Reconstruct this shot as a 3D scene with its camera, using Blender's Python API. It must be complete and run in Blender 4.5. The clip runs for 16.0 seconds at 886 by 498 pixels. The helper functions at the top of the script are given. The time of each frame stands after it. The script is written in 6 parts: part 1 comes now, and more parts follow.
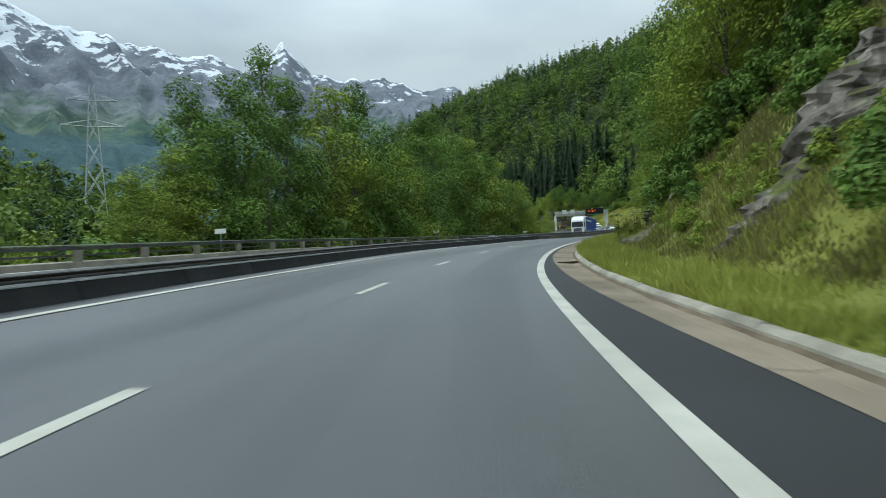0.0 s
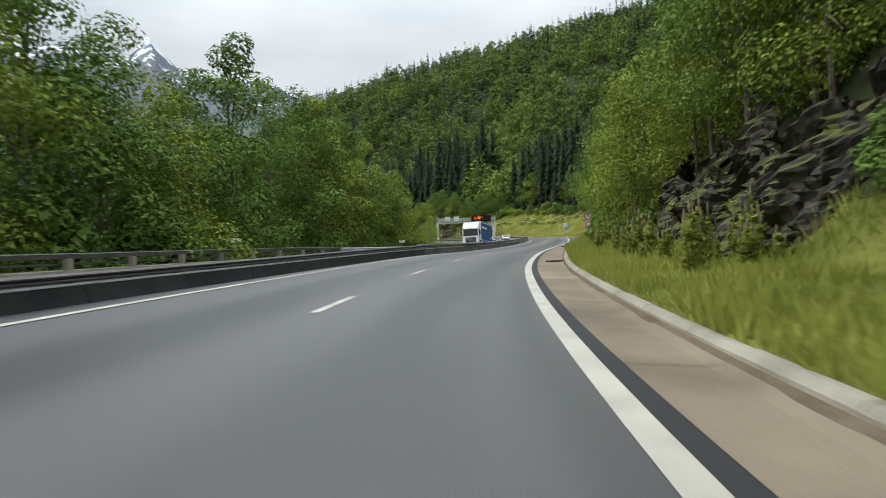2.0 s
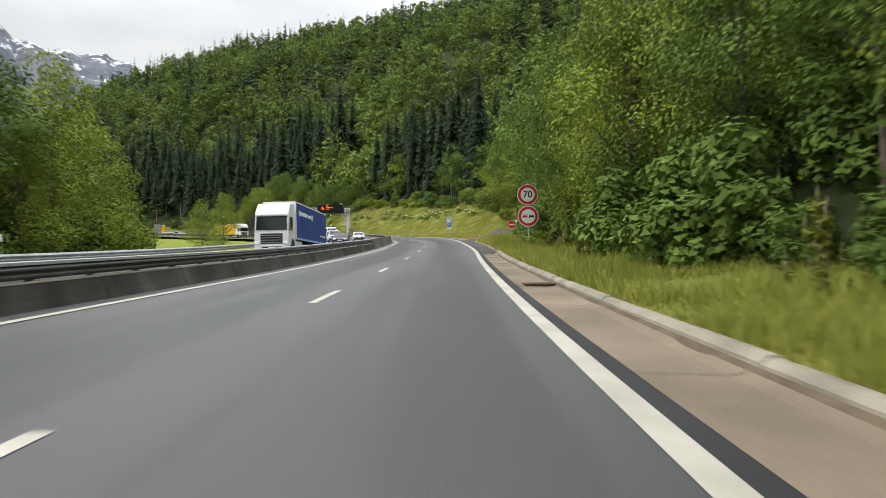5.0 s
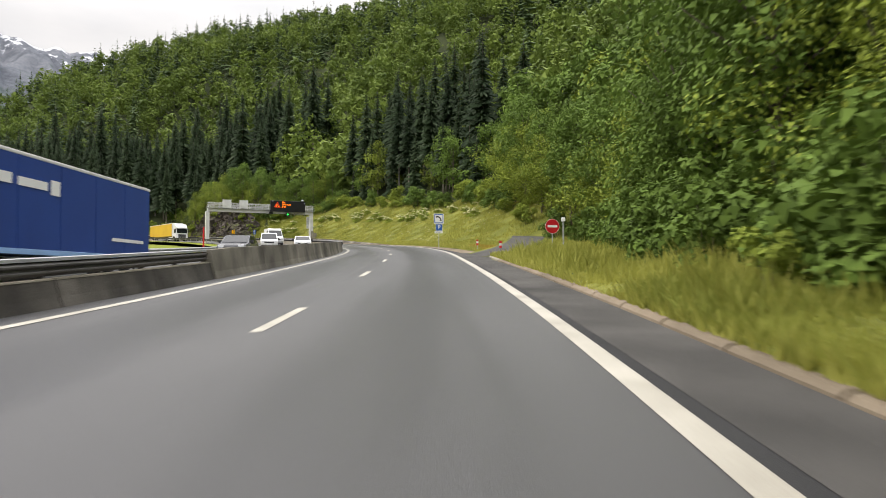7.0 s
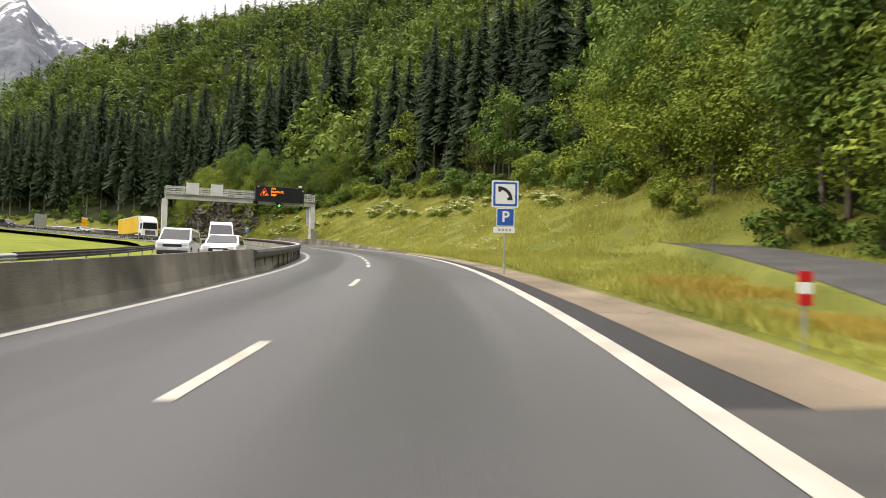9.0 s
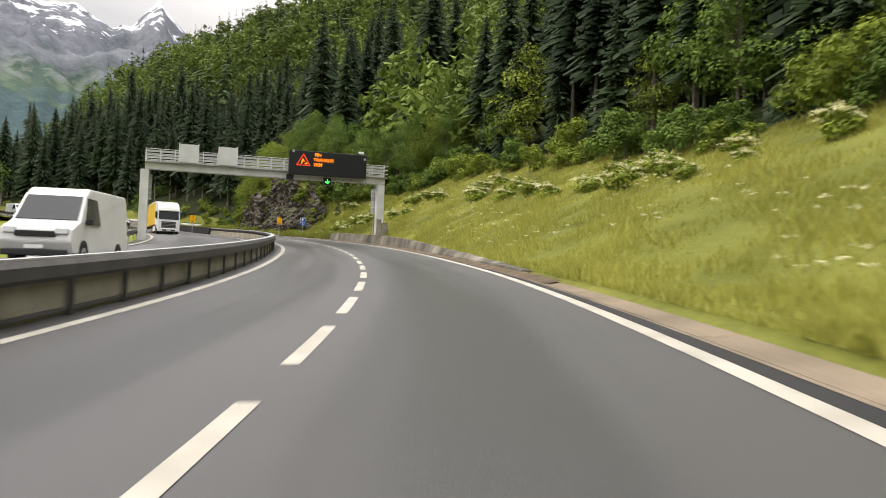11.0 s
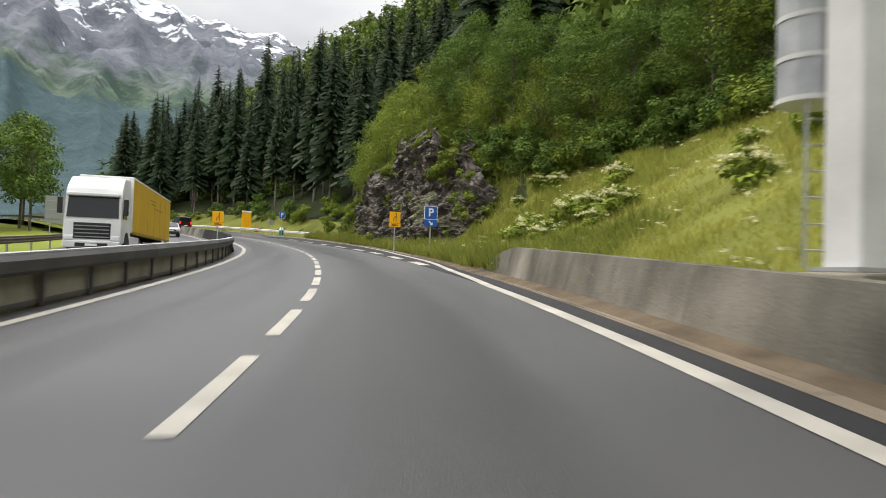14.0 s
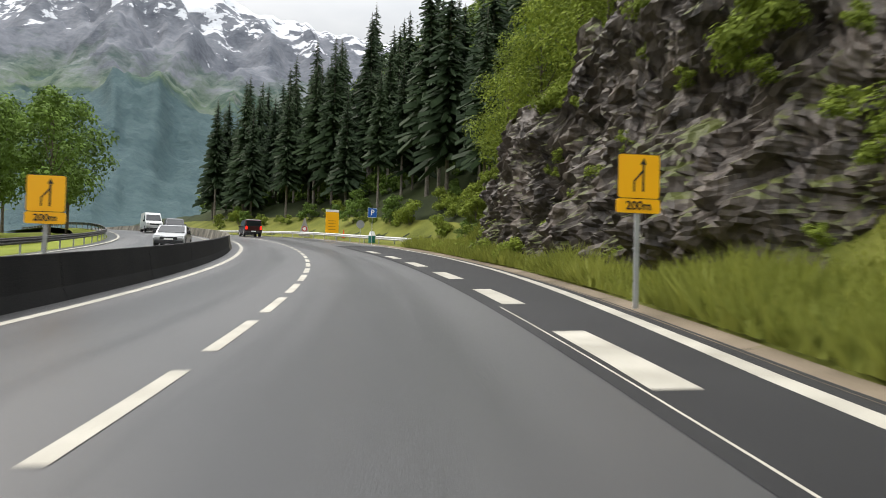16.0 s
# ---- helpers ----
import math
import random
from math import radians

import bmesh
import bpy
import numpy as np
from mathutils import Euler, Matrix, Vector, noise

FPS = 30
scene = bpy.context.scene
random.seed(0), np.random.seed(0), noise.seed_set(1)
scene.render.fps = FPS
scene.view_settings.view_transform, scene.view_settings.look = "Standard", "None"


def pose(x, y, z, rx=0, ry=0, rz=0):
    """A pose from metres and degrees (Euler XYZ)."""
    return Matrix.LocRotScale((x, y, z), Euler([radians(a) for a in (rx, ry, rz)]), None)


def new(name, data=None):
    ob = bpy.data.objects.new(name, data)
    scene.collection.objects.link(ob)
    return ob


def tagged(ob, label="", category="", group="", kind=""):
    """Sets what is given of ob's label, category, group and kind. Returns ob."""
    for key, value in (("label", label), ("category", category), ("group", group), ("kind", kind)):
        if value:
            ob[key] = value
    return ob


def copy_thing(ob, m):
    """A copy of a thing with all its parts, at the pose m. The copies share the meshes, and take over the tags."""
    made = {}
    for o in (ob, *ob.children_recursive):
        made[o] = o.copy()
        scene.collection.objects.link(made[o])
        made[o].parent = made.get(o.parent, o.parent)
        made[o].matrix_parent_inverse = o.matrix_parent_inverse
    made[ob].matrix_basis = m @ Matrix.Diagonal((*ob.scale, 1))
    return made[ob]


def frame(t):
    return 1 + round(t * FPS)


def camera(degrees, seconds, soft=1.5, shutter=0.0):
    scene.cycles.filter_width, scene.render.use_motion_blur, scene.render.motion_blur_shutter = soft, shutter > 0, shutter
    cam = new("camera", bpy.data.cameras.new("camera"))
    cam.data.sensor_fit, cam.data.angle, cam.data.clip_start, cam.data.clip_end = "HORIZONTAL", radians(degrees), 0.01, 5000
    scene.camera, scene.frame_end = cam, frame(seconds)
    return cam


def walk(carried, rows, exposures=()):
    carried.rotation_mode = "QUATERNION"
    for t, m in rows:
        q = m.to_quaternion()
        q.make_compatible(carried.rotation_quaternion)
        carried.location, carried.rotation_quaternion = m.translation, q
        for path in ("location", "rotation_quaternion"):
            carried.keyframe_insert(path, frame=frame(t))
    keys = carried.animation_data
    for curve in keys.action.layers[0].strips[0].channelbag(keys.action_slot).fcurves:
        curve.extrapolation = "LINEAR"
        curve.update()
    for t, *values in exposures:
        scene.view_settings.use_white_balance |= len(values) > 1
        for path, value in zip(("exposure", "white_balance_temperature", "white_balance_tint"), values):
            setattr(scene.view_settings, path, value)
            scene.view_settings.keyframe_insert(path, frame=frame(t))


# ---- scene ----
# ---- camera: a phone behind the windscreen of a car, one lens ----
cam = camera(64.3, 16.0, 0.9, 0.25)
ROWS = [
    (0.0, 0.276, 0.011, 1.246, -0.14, 1.75, 2.96), (0.5, 0.865, 8.814, 1.663, -2.7, 1.73, 2.83), (1.0, 1.59, 17.589, 2.13, -5.2, 1.81, 2.94),
    (1.5, 3.016, 26.411, 2.564, -7.63, 1.85, 2.88), (2.0, 4.774, 35.298, 3.05, -10.02, 1.96, 2.82), (2.5, 6.728, 44.112, 3.512, -12.39, 1.87, 2.62),
    (3.0, 9.076, 52.733, 3.935, -14.5, 1.87, 2.27), (3.5, 11.79, 61.245, 4.358, -16.59, 1.81, 1.99), (4.0, 14.547, 69.785, 4.816, -18.23, 1.74, 1.76),
    (4.5, 17.515, 78.438, 5.216, -19.86, 1.53, 1.52), (5.0, 20.756, 87.158, 5.588, -21.13, 1.39, 1.26), (5.5, 24.194, 95.941, 5.958, -21.85, 1.43, 1.0),
    (6.0, 27.738, 104.785, 6.347, -22.04, 1.65, 0.73), (6.5, 31.31, 113.682, 6.774, -21.93, 1.94, 0.44), (7.0, 34.991, 122.56, 7.254, -21.92, 2.04, 0.11),
    (7.5, 38.6, 131.424, 7.77, -21.77, 2.18, -0.13), (8.0, 42.06, 140.38, 8.288, -21.14, 2.19, -0.36), (8.5, 45.38, 149.487, 8.821, -20.06, 2.18, -0.73),
    (9.0, 48.456, 158.691, 9.363, -18.56, 2.22, -1.17), (9.5, 51.363, 167.951, 9.88, -16.72, 2.1, -1.53), (10.0, 53.943, 177.304, 10.382, -14.55, 1.95, -1.81),
    (10.5, 56.143, 186.738, 10.869, -12.13, 1.82, -2.0), (11.0, 57.925, 196.234, 11.345, -9.54, 1.72, -2.09), (11.5, 59.271, 205.761, 11.817, -6.95, 1.65, -2.08),
    (12.0, 60.014, 215.301, 12.298, -4.57, 1.63, -1.93), (12.5, 60.3, 224.924, 12.769, -2.27, 1.67, -1.81), (13.0, 60.133, 234.503, 13.256, 0.08, 1.69, -1.73),
    (13.5, 59.615, 243.918, 13.745, 2.63, 1.76, -1.87), (14.0, 58.705, 253.007, 14.215, 5.16, 1.78, -1.86), (14.5, 57.412, 261.773, 14.665, 7.81, 1.81, -1.77),
    (15.0, 55.63, 270.227, 15.101, 10.31, 1.81, -1.71), (15.5, 53.625, 278.252, 15.501, 12.88, 1.78, -1.49), (16.0, 51.373, 286.035, 15.899, 15.41, 1.85, -1.5),
]
EXPOSURES = [(0.0, 0.12, 5750, -3), (1.0, 0.26, 6050, 3), (3.5, 0.46, 6500, 8), (6.5, 0.60, 6850, 13), (9.0, 0.72, 7250, 15), (13.0, 0.55, 6920, 13), (16.0, 0.58, 6800, 11)]
walk(cam, [(t, pose(x, y, z, 90 + pitch, roll, yaw)) for t, x, y, z, yaw, pitch, roll in ROWS], EXPOSURES)

# ---- light: a bright overcast sky with a wide, weak sun ----
SUN_UP, SUN_ROUND = 46, 285
world = bpy.data.worlds.new("overcast_sky")
scene.world = world
world.use_nodes = True
wn, wl = world.node_tree.nodes, world.node_tree.links
wn.clear()
w_out, w_bg = wn.new("ShaderNodeOutputWorld"), wn.new("ShaderNodeBackground")
sky = wn.new("ShaderNodeTexSky")
sky.sky_type, sky.sun_disc = "NISHITA", False
sky.sun_elevation, sky.sun_rotation = radians(SUN_UP), radians(SUN_ROUND)
w_dim = wn.new("ShaderNodeMixRGB")
w_dim.blend_type, w_dim.inputs[0].default_value, w_dim.inputs[2].default_value = "MULTIPLY", 1.0, (0.09, 0.09, 0.09, 1)
w_co, w_map = wn.new("ShaderNodeTexCoord"), wn.new("ShaderNodeMapping")
w_map.inputs["Scale"].default_value = (1.0, 1.0, 2.6)
w_noise, w_ramp = wn.new("ShaderNodeTexNoise"), wn.new("ShaderNodeValToRGB")
w_noise.inputs["Scale"].default_value, w_noise.inputs["Detail"].default_value = 2.3, 6.0
w_ramp.color_ramp.elements[0].position, w_ramp.color_ramp.elements[0].color = 0.36, (0.56, 0.60, 0.64, 1)
w_ramp.color_ramp.elements[1].position, w_ramp.color_ramp.elements[1].color = 0.64, (0.80, 0.82, 0.84, 1)
w_mix = wn.new("ShaderNodeMixRGB")
w_mix.inputs[0].default_value = 0.93
wl.new(w_co.outputs["Generated"], w_map.inputs["Vector"])
wl.new(w_map.outputs[0], w_noise.inputs["Vector"])
wl.new(w_noise.outputs["Fac"], w_ramp.inputs[0])
wl.new(sky.outputs[0], w_dim.inputs[1])
wl.new(w_dim.outputs[0], w_mix.inputs[1])
wl.new(w_ramp.outputs[0], w_mix.inputs[2])
wl.new(w_mix.outputs[0], w_bg.inputs[0])
# an overcast sky is about three times as bright overhead as near the horizon
w_sep, w_lift = wn.new("ShaderNodeSeparateXYZ"), wn.new("ShaderNodeMapRange")
w_lift.inputs[1].default_value, w_lift.inputs[2].default_value, w_lift.inputs[3].default_value, w_lift.inputs[4].default_value = 0.30, 1.0, 0.78, 3.3
wl.new(w_co.outputs["Generated"], w_sep.inputs[0])
wl.new(w_sep.outputs[2], w_lift.inputs[0])
wl.new(w_lift.outputs[0], w_bg.inputs[1])
wl.new(w_bg.outputs[0], w_out.inputs[0])
sun_data = bpy.data.lights.new("sun", "SUN")
sun_data.energy, sun_data.angle, sun_data.color = 1.4, radians(16), (1.0, 0.96, 0.90)
sun = new("sun", sun_data)
sun.matrix_world = pose(0, 0, 200, 90 - SUN_UP, 0, 180 - SUN_ROUND)

# ---- materials ----


def material(name, dark, light, rough=0.8, scale=1.0, grain=20.0, bump=0.2, metal=0.0, per_piece=0.0, through_light=0.0, spec=0.5, tint=""):
    """Two colours mixed by noise at two scales, with fine relief; scale and grain in cycles a metre."""
    m = bpy.data.materials.new(name)
    m.use_nodes = True
    n, l = m.node_tree.nodes, m.node_tree.links
    b = n["Principled BSDF"]
    co = n.new("ShaderNodeTexCoord")
    big, fine = n.new("ShaderNodeTexNoise"), n.new("ShaderNodeTexNoise")
    big.inputs["Scale"].default_value, big.inputs["Detail"].default_value = scale, 5.0
    fine.inputs["Scale"].default_value, fine.inputs["Detail"].default_value = grain, 3.0
    l.new(co.outputs["Object"], big.inputs["Vector"])
    l.new(co.outputs["Object"], fine.inputs["Vector"])
    add = n.new("ShaderNodeMath")
    add.operation = "MULTIPLY_ADD"
    add.inputs[1].default_value = 0.45
    l.new(fine.outputs["Fac"], add.inputs[0])
    l.new(big.outputs["Fac"], add.inputs[2])
    fac = add.outputs[0]
    if per_piece:
        geo, more = n.new("ShaderNodeNewGeometry"), n.new("ShaderNodeMath")
        more.operation = "MULTIPLY_ADD"
        more.inputs[1].default_value = per_piece * 0.6
        l.new(geo.outputs["Random Per Island"], more.inputs[0])
        info, third = n.new("ShaderNodeObjectInfo"), n.new("ShaderNodeMath")
        third.operation = "MULTIPLY_ADD"
        third.inputs[1].default_value = per_piece * 1.2
        l.new(fac, more.inputs[2])
        l.new(info.outputs["Random"], third.inputs[0])
        if tint:
            shade, both = n.new("ShaderNodeAttribute"), n.new("ShaderNodeMath")
            shade.attribute_name = tint
            both.operation = "MULTIPLY_ADD"
            both.inputs[1].default_value = 0.45
            l.new(info.outputs["Random"], both.inputs[0])
            l.new(shade.outputs["Fac"], both.inputs[2])
            l.new(both.outputs[0], third.inputs[0])
        l.new(more.outputs[0], third.inputs[2])
        fac = third.outputs[0]
    ramp = n.new("ShaderNodeValToRGB")
    lo, hi = 0.45, 1.0 + 1.5 * per_piece
    ramp.color_ramp.elements[0].position, ramp.color_ramp.elements[0].color = lo / 2.2, (*dark, 1)
    ramp.color_ramp.elements[1].position, ramp.color_ramp.elements[1].color = hi / 2.2, (*light, 1)
    half = n.new("ShaderNodeMath")
    half.operation = "MULTIPLY"
    half.inputs[1].default_value = 1 / 2.2
    l.new(fac, half.inputs[0])
    l.new(half.outputs[0], ramp.inputs[0])
    l.new(ramp.outputs[0], b.inputs["Base Color"])
    b.inputs["Roughness"].default_value, b.inputs["Metallic"].default_value = rough, metal
    b.inputs["Specular IOR Level"].default_value = spec
    if bump:
        bp = n.new("ShaderNodeBump")
        bp.inputs["Strength"].default_value, bp.inputs["Distance"].default_value = bump, 0.03
        l.new(fine.outputs["Fac"], bp.inputs["Height"])
        l.new(bp.outputs[0], b.inputs["Normal"])
    if through_light:
        tr, mx = n.new("ShaderNodeBsdfTranslucent"), n.new("ShaderNodeMixShader")
        l.new(ramp.outputs[0], tr.inputs[0])
        mx.inputs[0].default_value = through_light
        l.new(b.outputs[0], mx.inputs[1])
        l.new(tr.outputs[0], mx.inputs[2])
        l.new(mx.outputs[0], n["Material Output"].inputs[0])
    return m


def plain(name, colour, rough=0.5, metal=0.0, glow=0.0):
    m = bpy.data.materials.new(name)
    m.use_nodes = True
    b = m.node_tree.nodes["Principled BSDF"]
    b.inputs["Base Color"].default_value = (*colour, 1)
    b.inputs["Roughness"].default_value, b.inputs["Metallic"].default_value = rough, metal
    if glow:
        b.inputs["Emission Color"].default_value, b.inputs["Emission Strength"].default_value = (*colour, 1), glow
    return m


ASPHALT = material("asphalt", (0.021, 0.021, 0.022), (0.041, 0.040, 0.040), 0.42, 0.12, 90, 0.2, spec=0.9)


def worn_lanes(m):
    """Darker, smoother wheel and oil tracks along the lanes, from the strip's own across-and-along coordinates."""
    n, l = m.node_tree.nodes, m.node_tree.links
    b = n["Principled BSDF"]
    base = b.inputs["Base Color"].links[0].from_socket
    uv, split, wob = n.new("ShaderNodeUVMap"), n.new("ShaderNodeSeparateXYZ"), n.new("ShaderNodeTexNoise")
    l.new(uv.outputs[0], split.inputs[0])
    stretch = n.new("ShaderNodeMapping")
    stretch.inputs["Scale"].default_value = (0.9, 0.035, 1.0)
    l.new(uv.outputs[0], stretch.inputs["Vector"])
    wob.inputs["Scale"].default_value, wob.inputs["Detail"].default_value = 1.0, 6.0
    l.new(stretch.outputs[0], wob.inputs["Vector"])
    wave = n.new("ShaderNodeMath")
    wave.operation = "MULTIPLY_ADD"
    wave.inputs[1].default_value, wave.inputs[2].default_value = 2 * math.pi / 3.75, 1.35
    l.new(split.outputs[0], wave.inputs[0])
    sine = n.new("ShaderNodeMath")
    sine.operation = "SINE"
    l.new(wave.outputs[0], sine.inputs[0])
    total = n.new("ShaderNodeMath")
    total.operation = "MULTIPLY_ADD"
    total.inputs[1].default_value = 0.16
    l.new(sine.outputs[0], total.inputs[0])
    l.new(wob.outputs["Fac"], total.inputs[2])
    tone = n.new("ShaderNodeValToRGB")
    tone.color_ramp.elements[0].position, tone.color_ramp.elements[0].color = 0.25, (0.62, 0.62, 0.63, 1)
    tone.color_ramp.elements[1].position, tone.color_ramp.elements[1].color = 0.75, (1.18, 1.18, 1.18, 1)
    l.new(total.outputs[0], tone.inputs[0])
    mul = n.new("ShaderNodeMixRGB")
    mul.blend_type, mul.inputs[0].default_value = "MULTIPLY", 1.0
    l.new(base, mul.inputs[1])
    l.new(tone.outputs[0], mul.inputs[2])
    l.new(mul.outputs[0], b.inputs["Base Color"])
    gloss = n.new("ShaderNodeMapRange")
    gloss.inputs[1].default_value, gloss.inputs[2].default_value, gloss.inputs[3].default_value, gloss.inputs[4].default_value = 0.3, 0.7, 0.33, 0.45
    gloss.interpolation_type = "SMOOTHSTEP"
    tone.color_ramp.interpolation = "EASE"
    l.new(total.outputs[0], gloss.inputs[0])
    l.new(gloss.outputs[0], b.inputs["Roughness"])


worn_lanes(ASPHALT)
ASPHALT_NEW = material("dark_asphalt", (0.012, 0.012, 0.013), (0.030, 0.030, 0.031), 0.7, 0.25, 90, 0.3, spec=0.25)
ASPHALT_OLD = material("old_asphalt", (0.036, 0.035, 0.033), (0.092, 0.088, 0.082), 0.85, 0.6, 60, 0.4, spec=0.2)
PAINT = material("road_paint", (0.27, 0.252, 0.208), (0.47, 0.447, 0.385), 0.6, 1.2, 60, 0.15)
GUTTER = material("stained_concrete", (0.10, 0.080, 0.055), (0.255, 0.205, 0.148), 0.85, 0.5, 40, 0.3, spec=0.2)
KERB = material("kerb_stone", (0.13, 0.118, 0.088), (0.34, 0.31, 0.245), 0.8, 1.0, 40, 0.4, spec=0.3)
CONCRETE = material("weathered_concrete", (0.085, 0.078, 0.062), (0.265, 0.245, 0.200), 0.85, 0.45, 30, 0.35, spec=0.2)
CONCRETE_DARK = material("near_black_concrete", (0.006, 0.006, 0.007), (0.022, 0.022, 0.022), 0.8, 0.7, 30, 0.35, spec=0.15)
CONCRETE_DIRTY = material("dirty_concrete", (0.028, 0.026, 0.022), (0.115, 0.105, 0.09), 0.8, 0.7, 30, 0.35, spec=0.2)
WEATHERED = material("weathered_rail", (0.028, 0.026, 0.025), (0.085, 0.08, 0.076), 0.55, 1.0, 30, 0.2, spec=0.4)
RUST = material("rusty_iron", (0.035, 0.022, 0.014), (0.12, 0.075, 0.05), 0.8, 4, 40, 0.3, spec=0.3)
GALV = material("galvanised_steel", (0.28, 0.29, 0.30), (0.48, 0.49, 0.50), 0.45, 2.0, 50, 0.1, metal=0.35)
LIGHT_STEEL = material("pale_painted_steel", (0.48, 0.48, 0.47), (0.66, 0.66, 0.65), 0.5, 1.0, 40, 0.05)
SOIL = material("meadow_ground", (0.065, 0.078, 0.014), (0.185, 0.19, 0.042), 0.95, 0.25, 6, 0.5, spec=0.1)
LAWN = material("mown_meadow", (0.115, 0.145, 0.020), (0.205, 0.225, 0.034), 0.95, 0.15, 4, 0.4, spec=0.1)
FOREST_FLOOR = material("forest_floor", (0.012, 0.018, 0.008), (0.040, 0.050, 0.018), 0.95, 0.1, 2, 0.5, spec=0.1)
DIRT = material("brown_dirt", (0.06, 0.045, 0.03), (0.16, 0.125, 0.085), 0.95, 1.5, 20, 0.5, spec=0.1)
GRASS = material("grass_blades", (0.080, 0.108, 0.016), (0.36, 0.375, 0.080), 0.7, 0.25, 2, 0, per_piece=0.35, through_light=0.35, spec=0.15)
LEAF = material("broad_leaves", (0.010, 0.024, 0.005), (0.175, 0.270, 0.052), 0.75, 0.5, 3, 0, per_piece=0.4, through_light=0.15, tint="bough_tint", spec=0.12)
LEAF_LIGHT = material("light_broad_leaves", (0.018, 0.038, 0.006), (0.30, 0.37, 0.056), 0.75, 0.5, 3, 0, per_piece=0.4, through_light=0.15, tint="bough_tint", spec=0.12)
NEEDLE = material("fir_needles", (0.008, 0.018, 0.010), (0.050, 0.078, 0.034), 0.6, 0.5, 3, 0, per_piece=0.4, through_light=0.1, spec=0.1)
FAR_LEAF = material("far_broad_leaves", (0.020, 0.044, 0.013), (0.185, 0.25, 0.050), 0.6, 0.05, 0.4, 0, per_piece=0.3, tint="tree_tint", through_light=0.22, spec=0.08)
FAR_NEEDLE = material("far_fir_needles", (0.014, 0.031, 0.017), (0.088, 0.128, 0.055), 0.6, 0.05, 0.4, 0, per_piece=0.3, tint="tree_tint", through_light=0.1, spec=0.08)
PALE_GRASS = material("pale_grass_blades", (0.150, 0.172, 0.026), (0.46, 0.445, 0.110), 0.7, 0.25, 2, 0, per_piece=0.35, through_light=0.35, spec=0.15)
FIR_BARK = material("fir_bark", (0.10, 0.085, 0.07), (0.27, 0.24, 0.21), 0.9, 3, 30, 0.6, spec=0.1)
OLIVE_GRASS = material("olive_grass_blades", (0.060, 0.070, 0.018), (0.25, 0.225, 0.080), 0.7, 0.35, 2, 0, per_piece=0.35, through_light=0.35, spec=0.15)
DRY_GRASS = material("dry_grass_blades", (0.26, 0.19, 0.035), (0.50, 0.38, 0.09), 0.8, 0.5, 3, 0, per_piece=0.35, through_light=0.3, spec=0.1)
BARK = material("bark", (0.05, 0.04, 0.03), (0.20, 0.17, 0.14), 0.9, 3, 30, 0.6, spec=0.1)
BLOSSOM = material("cream_blossom", (0.55, 0.52, 0.28), (0.82, 0.79, 0.52), 0.8, 3, 20, 0, per_piece=0.3, through_light=0.3, spec=0.1)
GRASS_STALK = material("green_stalk", (0.07, 0.10, 0.03), (0.14, 0.18, 0.06), 0.7, 3, 20, 0, spec=0.2)
BLOSSOM_DULL = material("dull_seed_head", (0.16, 0.15, 0.08), (0.34, 0.30, 0.18), 0.8, 3, 20, 0, per_piece=0.3, through_light=0.3, spec=0.1)
ROCK = material("wet_dark_rock", (0.030, 0.023, 0.019), (0.215, 0.175, 0.145), 0.6, 0.7, 7, 0.9, spec=0.4)
# darker copy of ROCK: tree shade put into the colour, plus more moss
ROCK_SHADE_MOSSY = material("shade_dark_mossy_rock", (0.014, 0.012, 0.009), (0.095, 0.080, 0.060), 0.75, 0.7, 7, 0.9, spec=0.25)
ROCK_PALE = material("pale_rock", (0.085, 0.072, 0.056), (0.34, 0.30, 0.25), 0.8, 0.9, 6, 0.9, spec=0.2)


def streaked(m):
    """Dark runs of dirt down the face of concrete, and blotches along it."""
    n, l = m.node_tree.nodes, m.node_tree.links
    b = n["Principled BSDF"]
    co = n.new("ShaderNodeTexCoord")
    mul = b.inputs["Base Color"].links[0].from_socket
    for stretch, scale, lo, hi, dark in (((1.0, 1.0, 0.25), 1.1, 0.36, 0.60, 0.72), ((1.0, 1.0, 1.0), 0.55, 0.36, 0.62, 0.5)):
        mp, ns, way, mx = n.new("ShaderNodeMapping"), n.new("ShaderNodeTexNoise"), n.new("ShaderNodeMapRange"), n.new("ShaderNodeMixRGB")
        mp.inputs["Scale"].default_value = stretch
        ns.inputs["Scale"].default_value, ns.inputs["Detail"].default_value = scale, 7.0
        way.inputs[1].default_value, way.inputs[2].default_value, way.inputs[3].default_value, way.inputs[4].default_value = lo, hi, dark, 1.08
        mx.blend_type, mx.inputs[0].default_value = "MULTIPLY", 1.0
        l.new(co.outputs["Object"], mp.inputs["Vector"])
        l.new(mp.outputs[0], ns.inputs["Vector"])
        l.new(ns.outputs["Fac"], way.inputs[0])
        l.new(mul, mx.inputs[1])
        l.new(way.outputs[0], mx.inputs[2])
        mul = mx.outputs[0]
    l.new(mul, b.inputs["Base Color"])


streaked(CONCRETE)
streaked(CONCRETE_DIRTY)


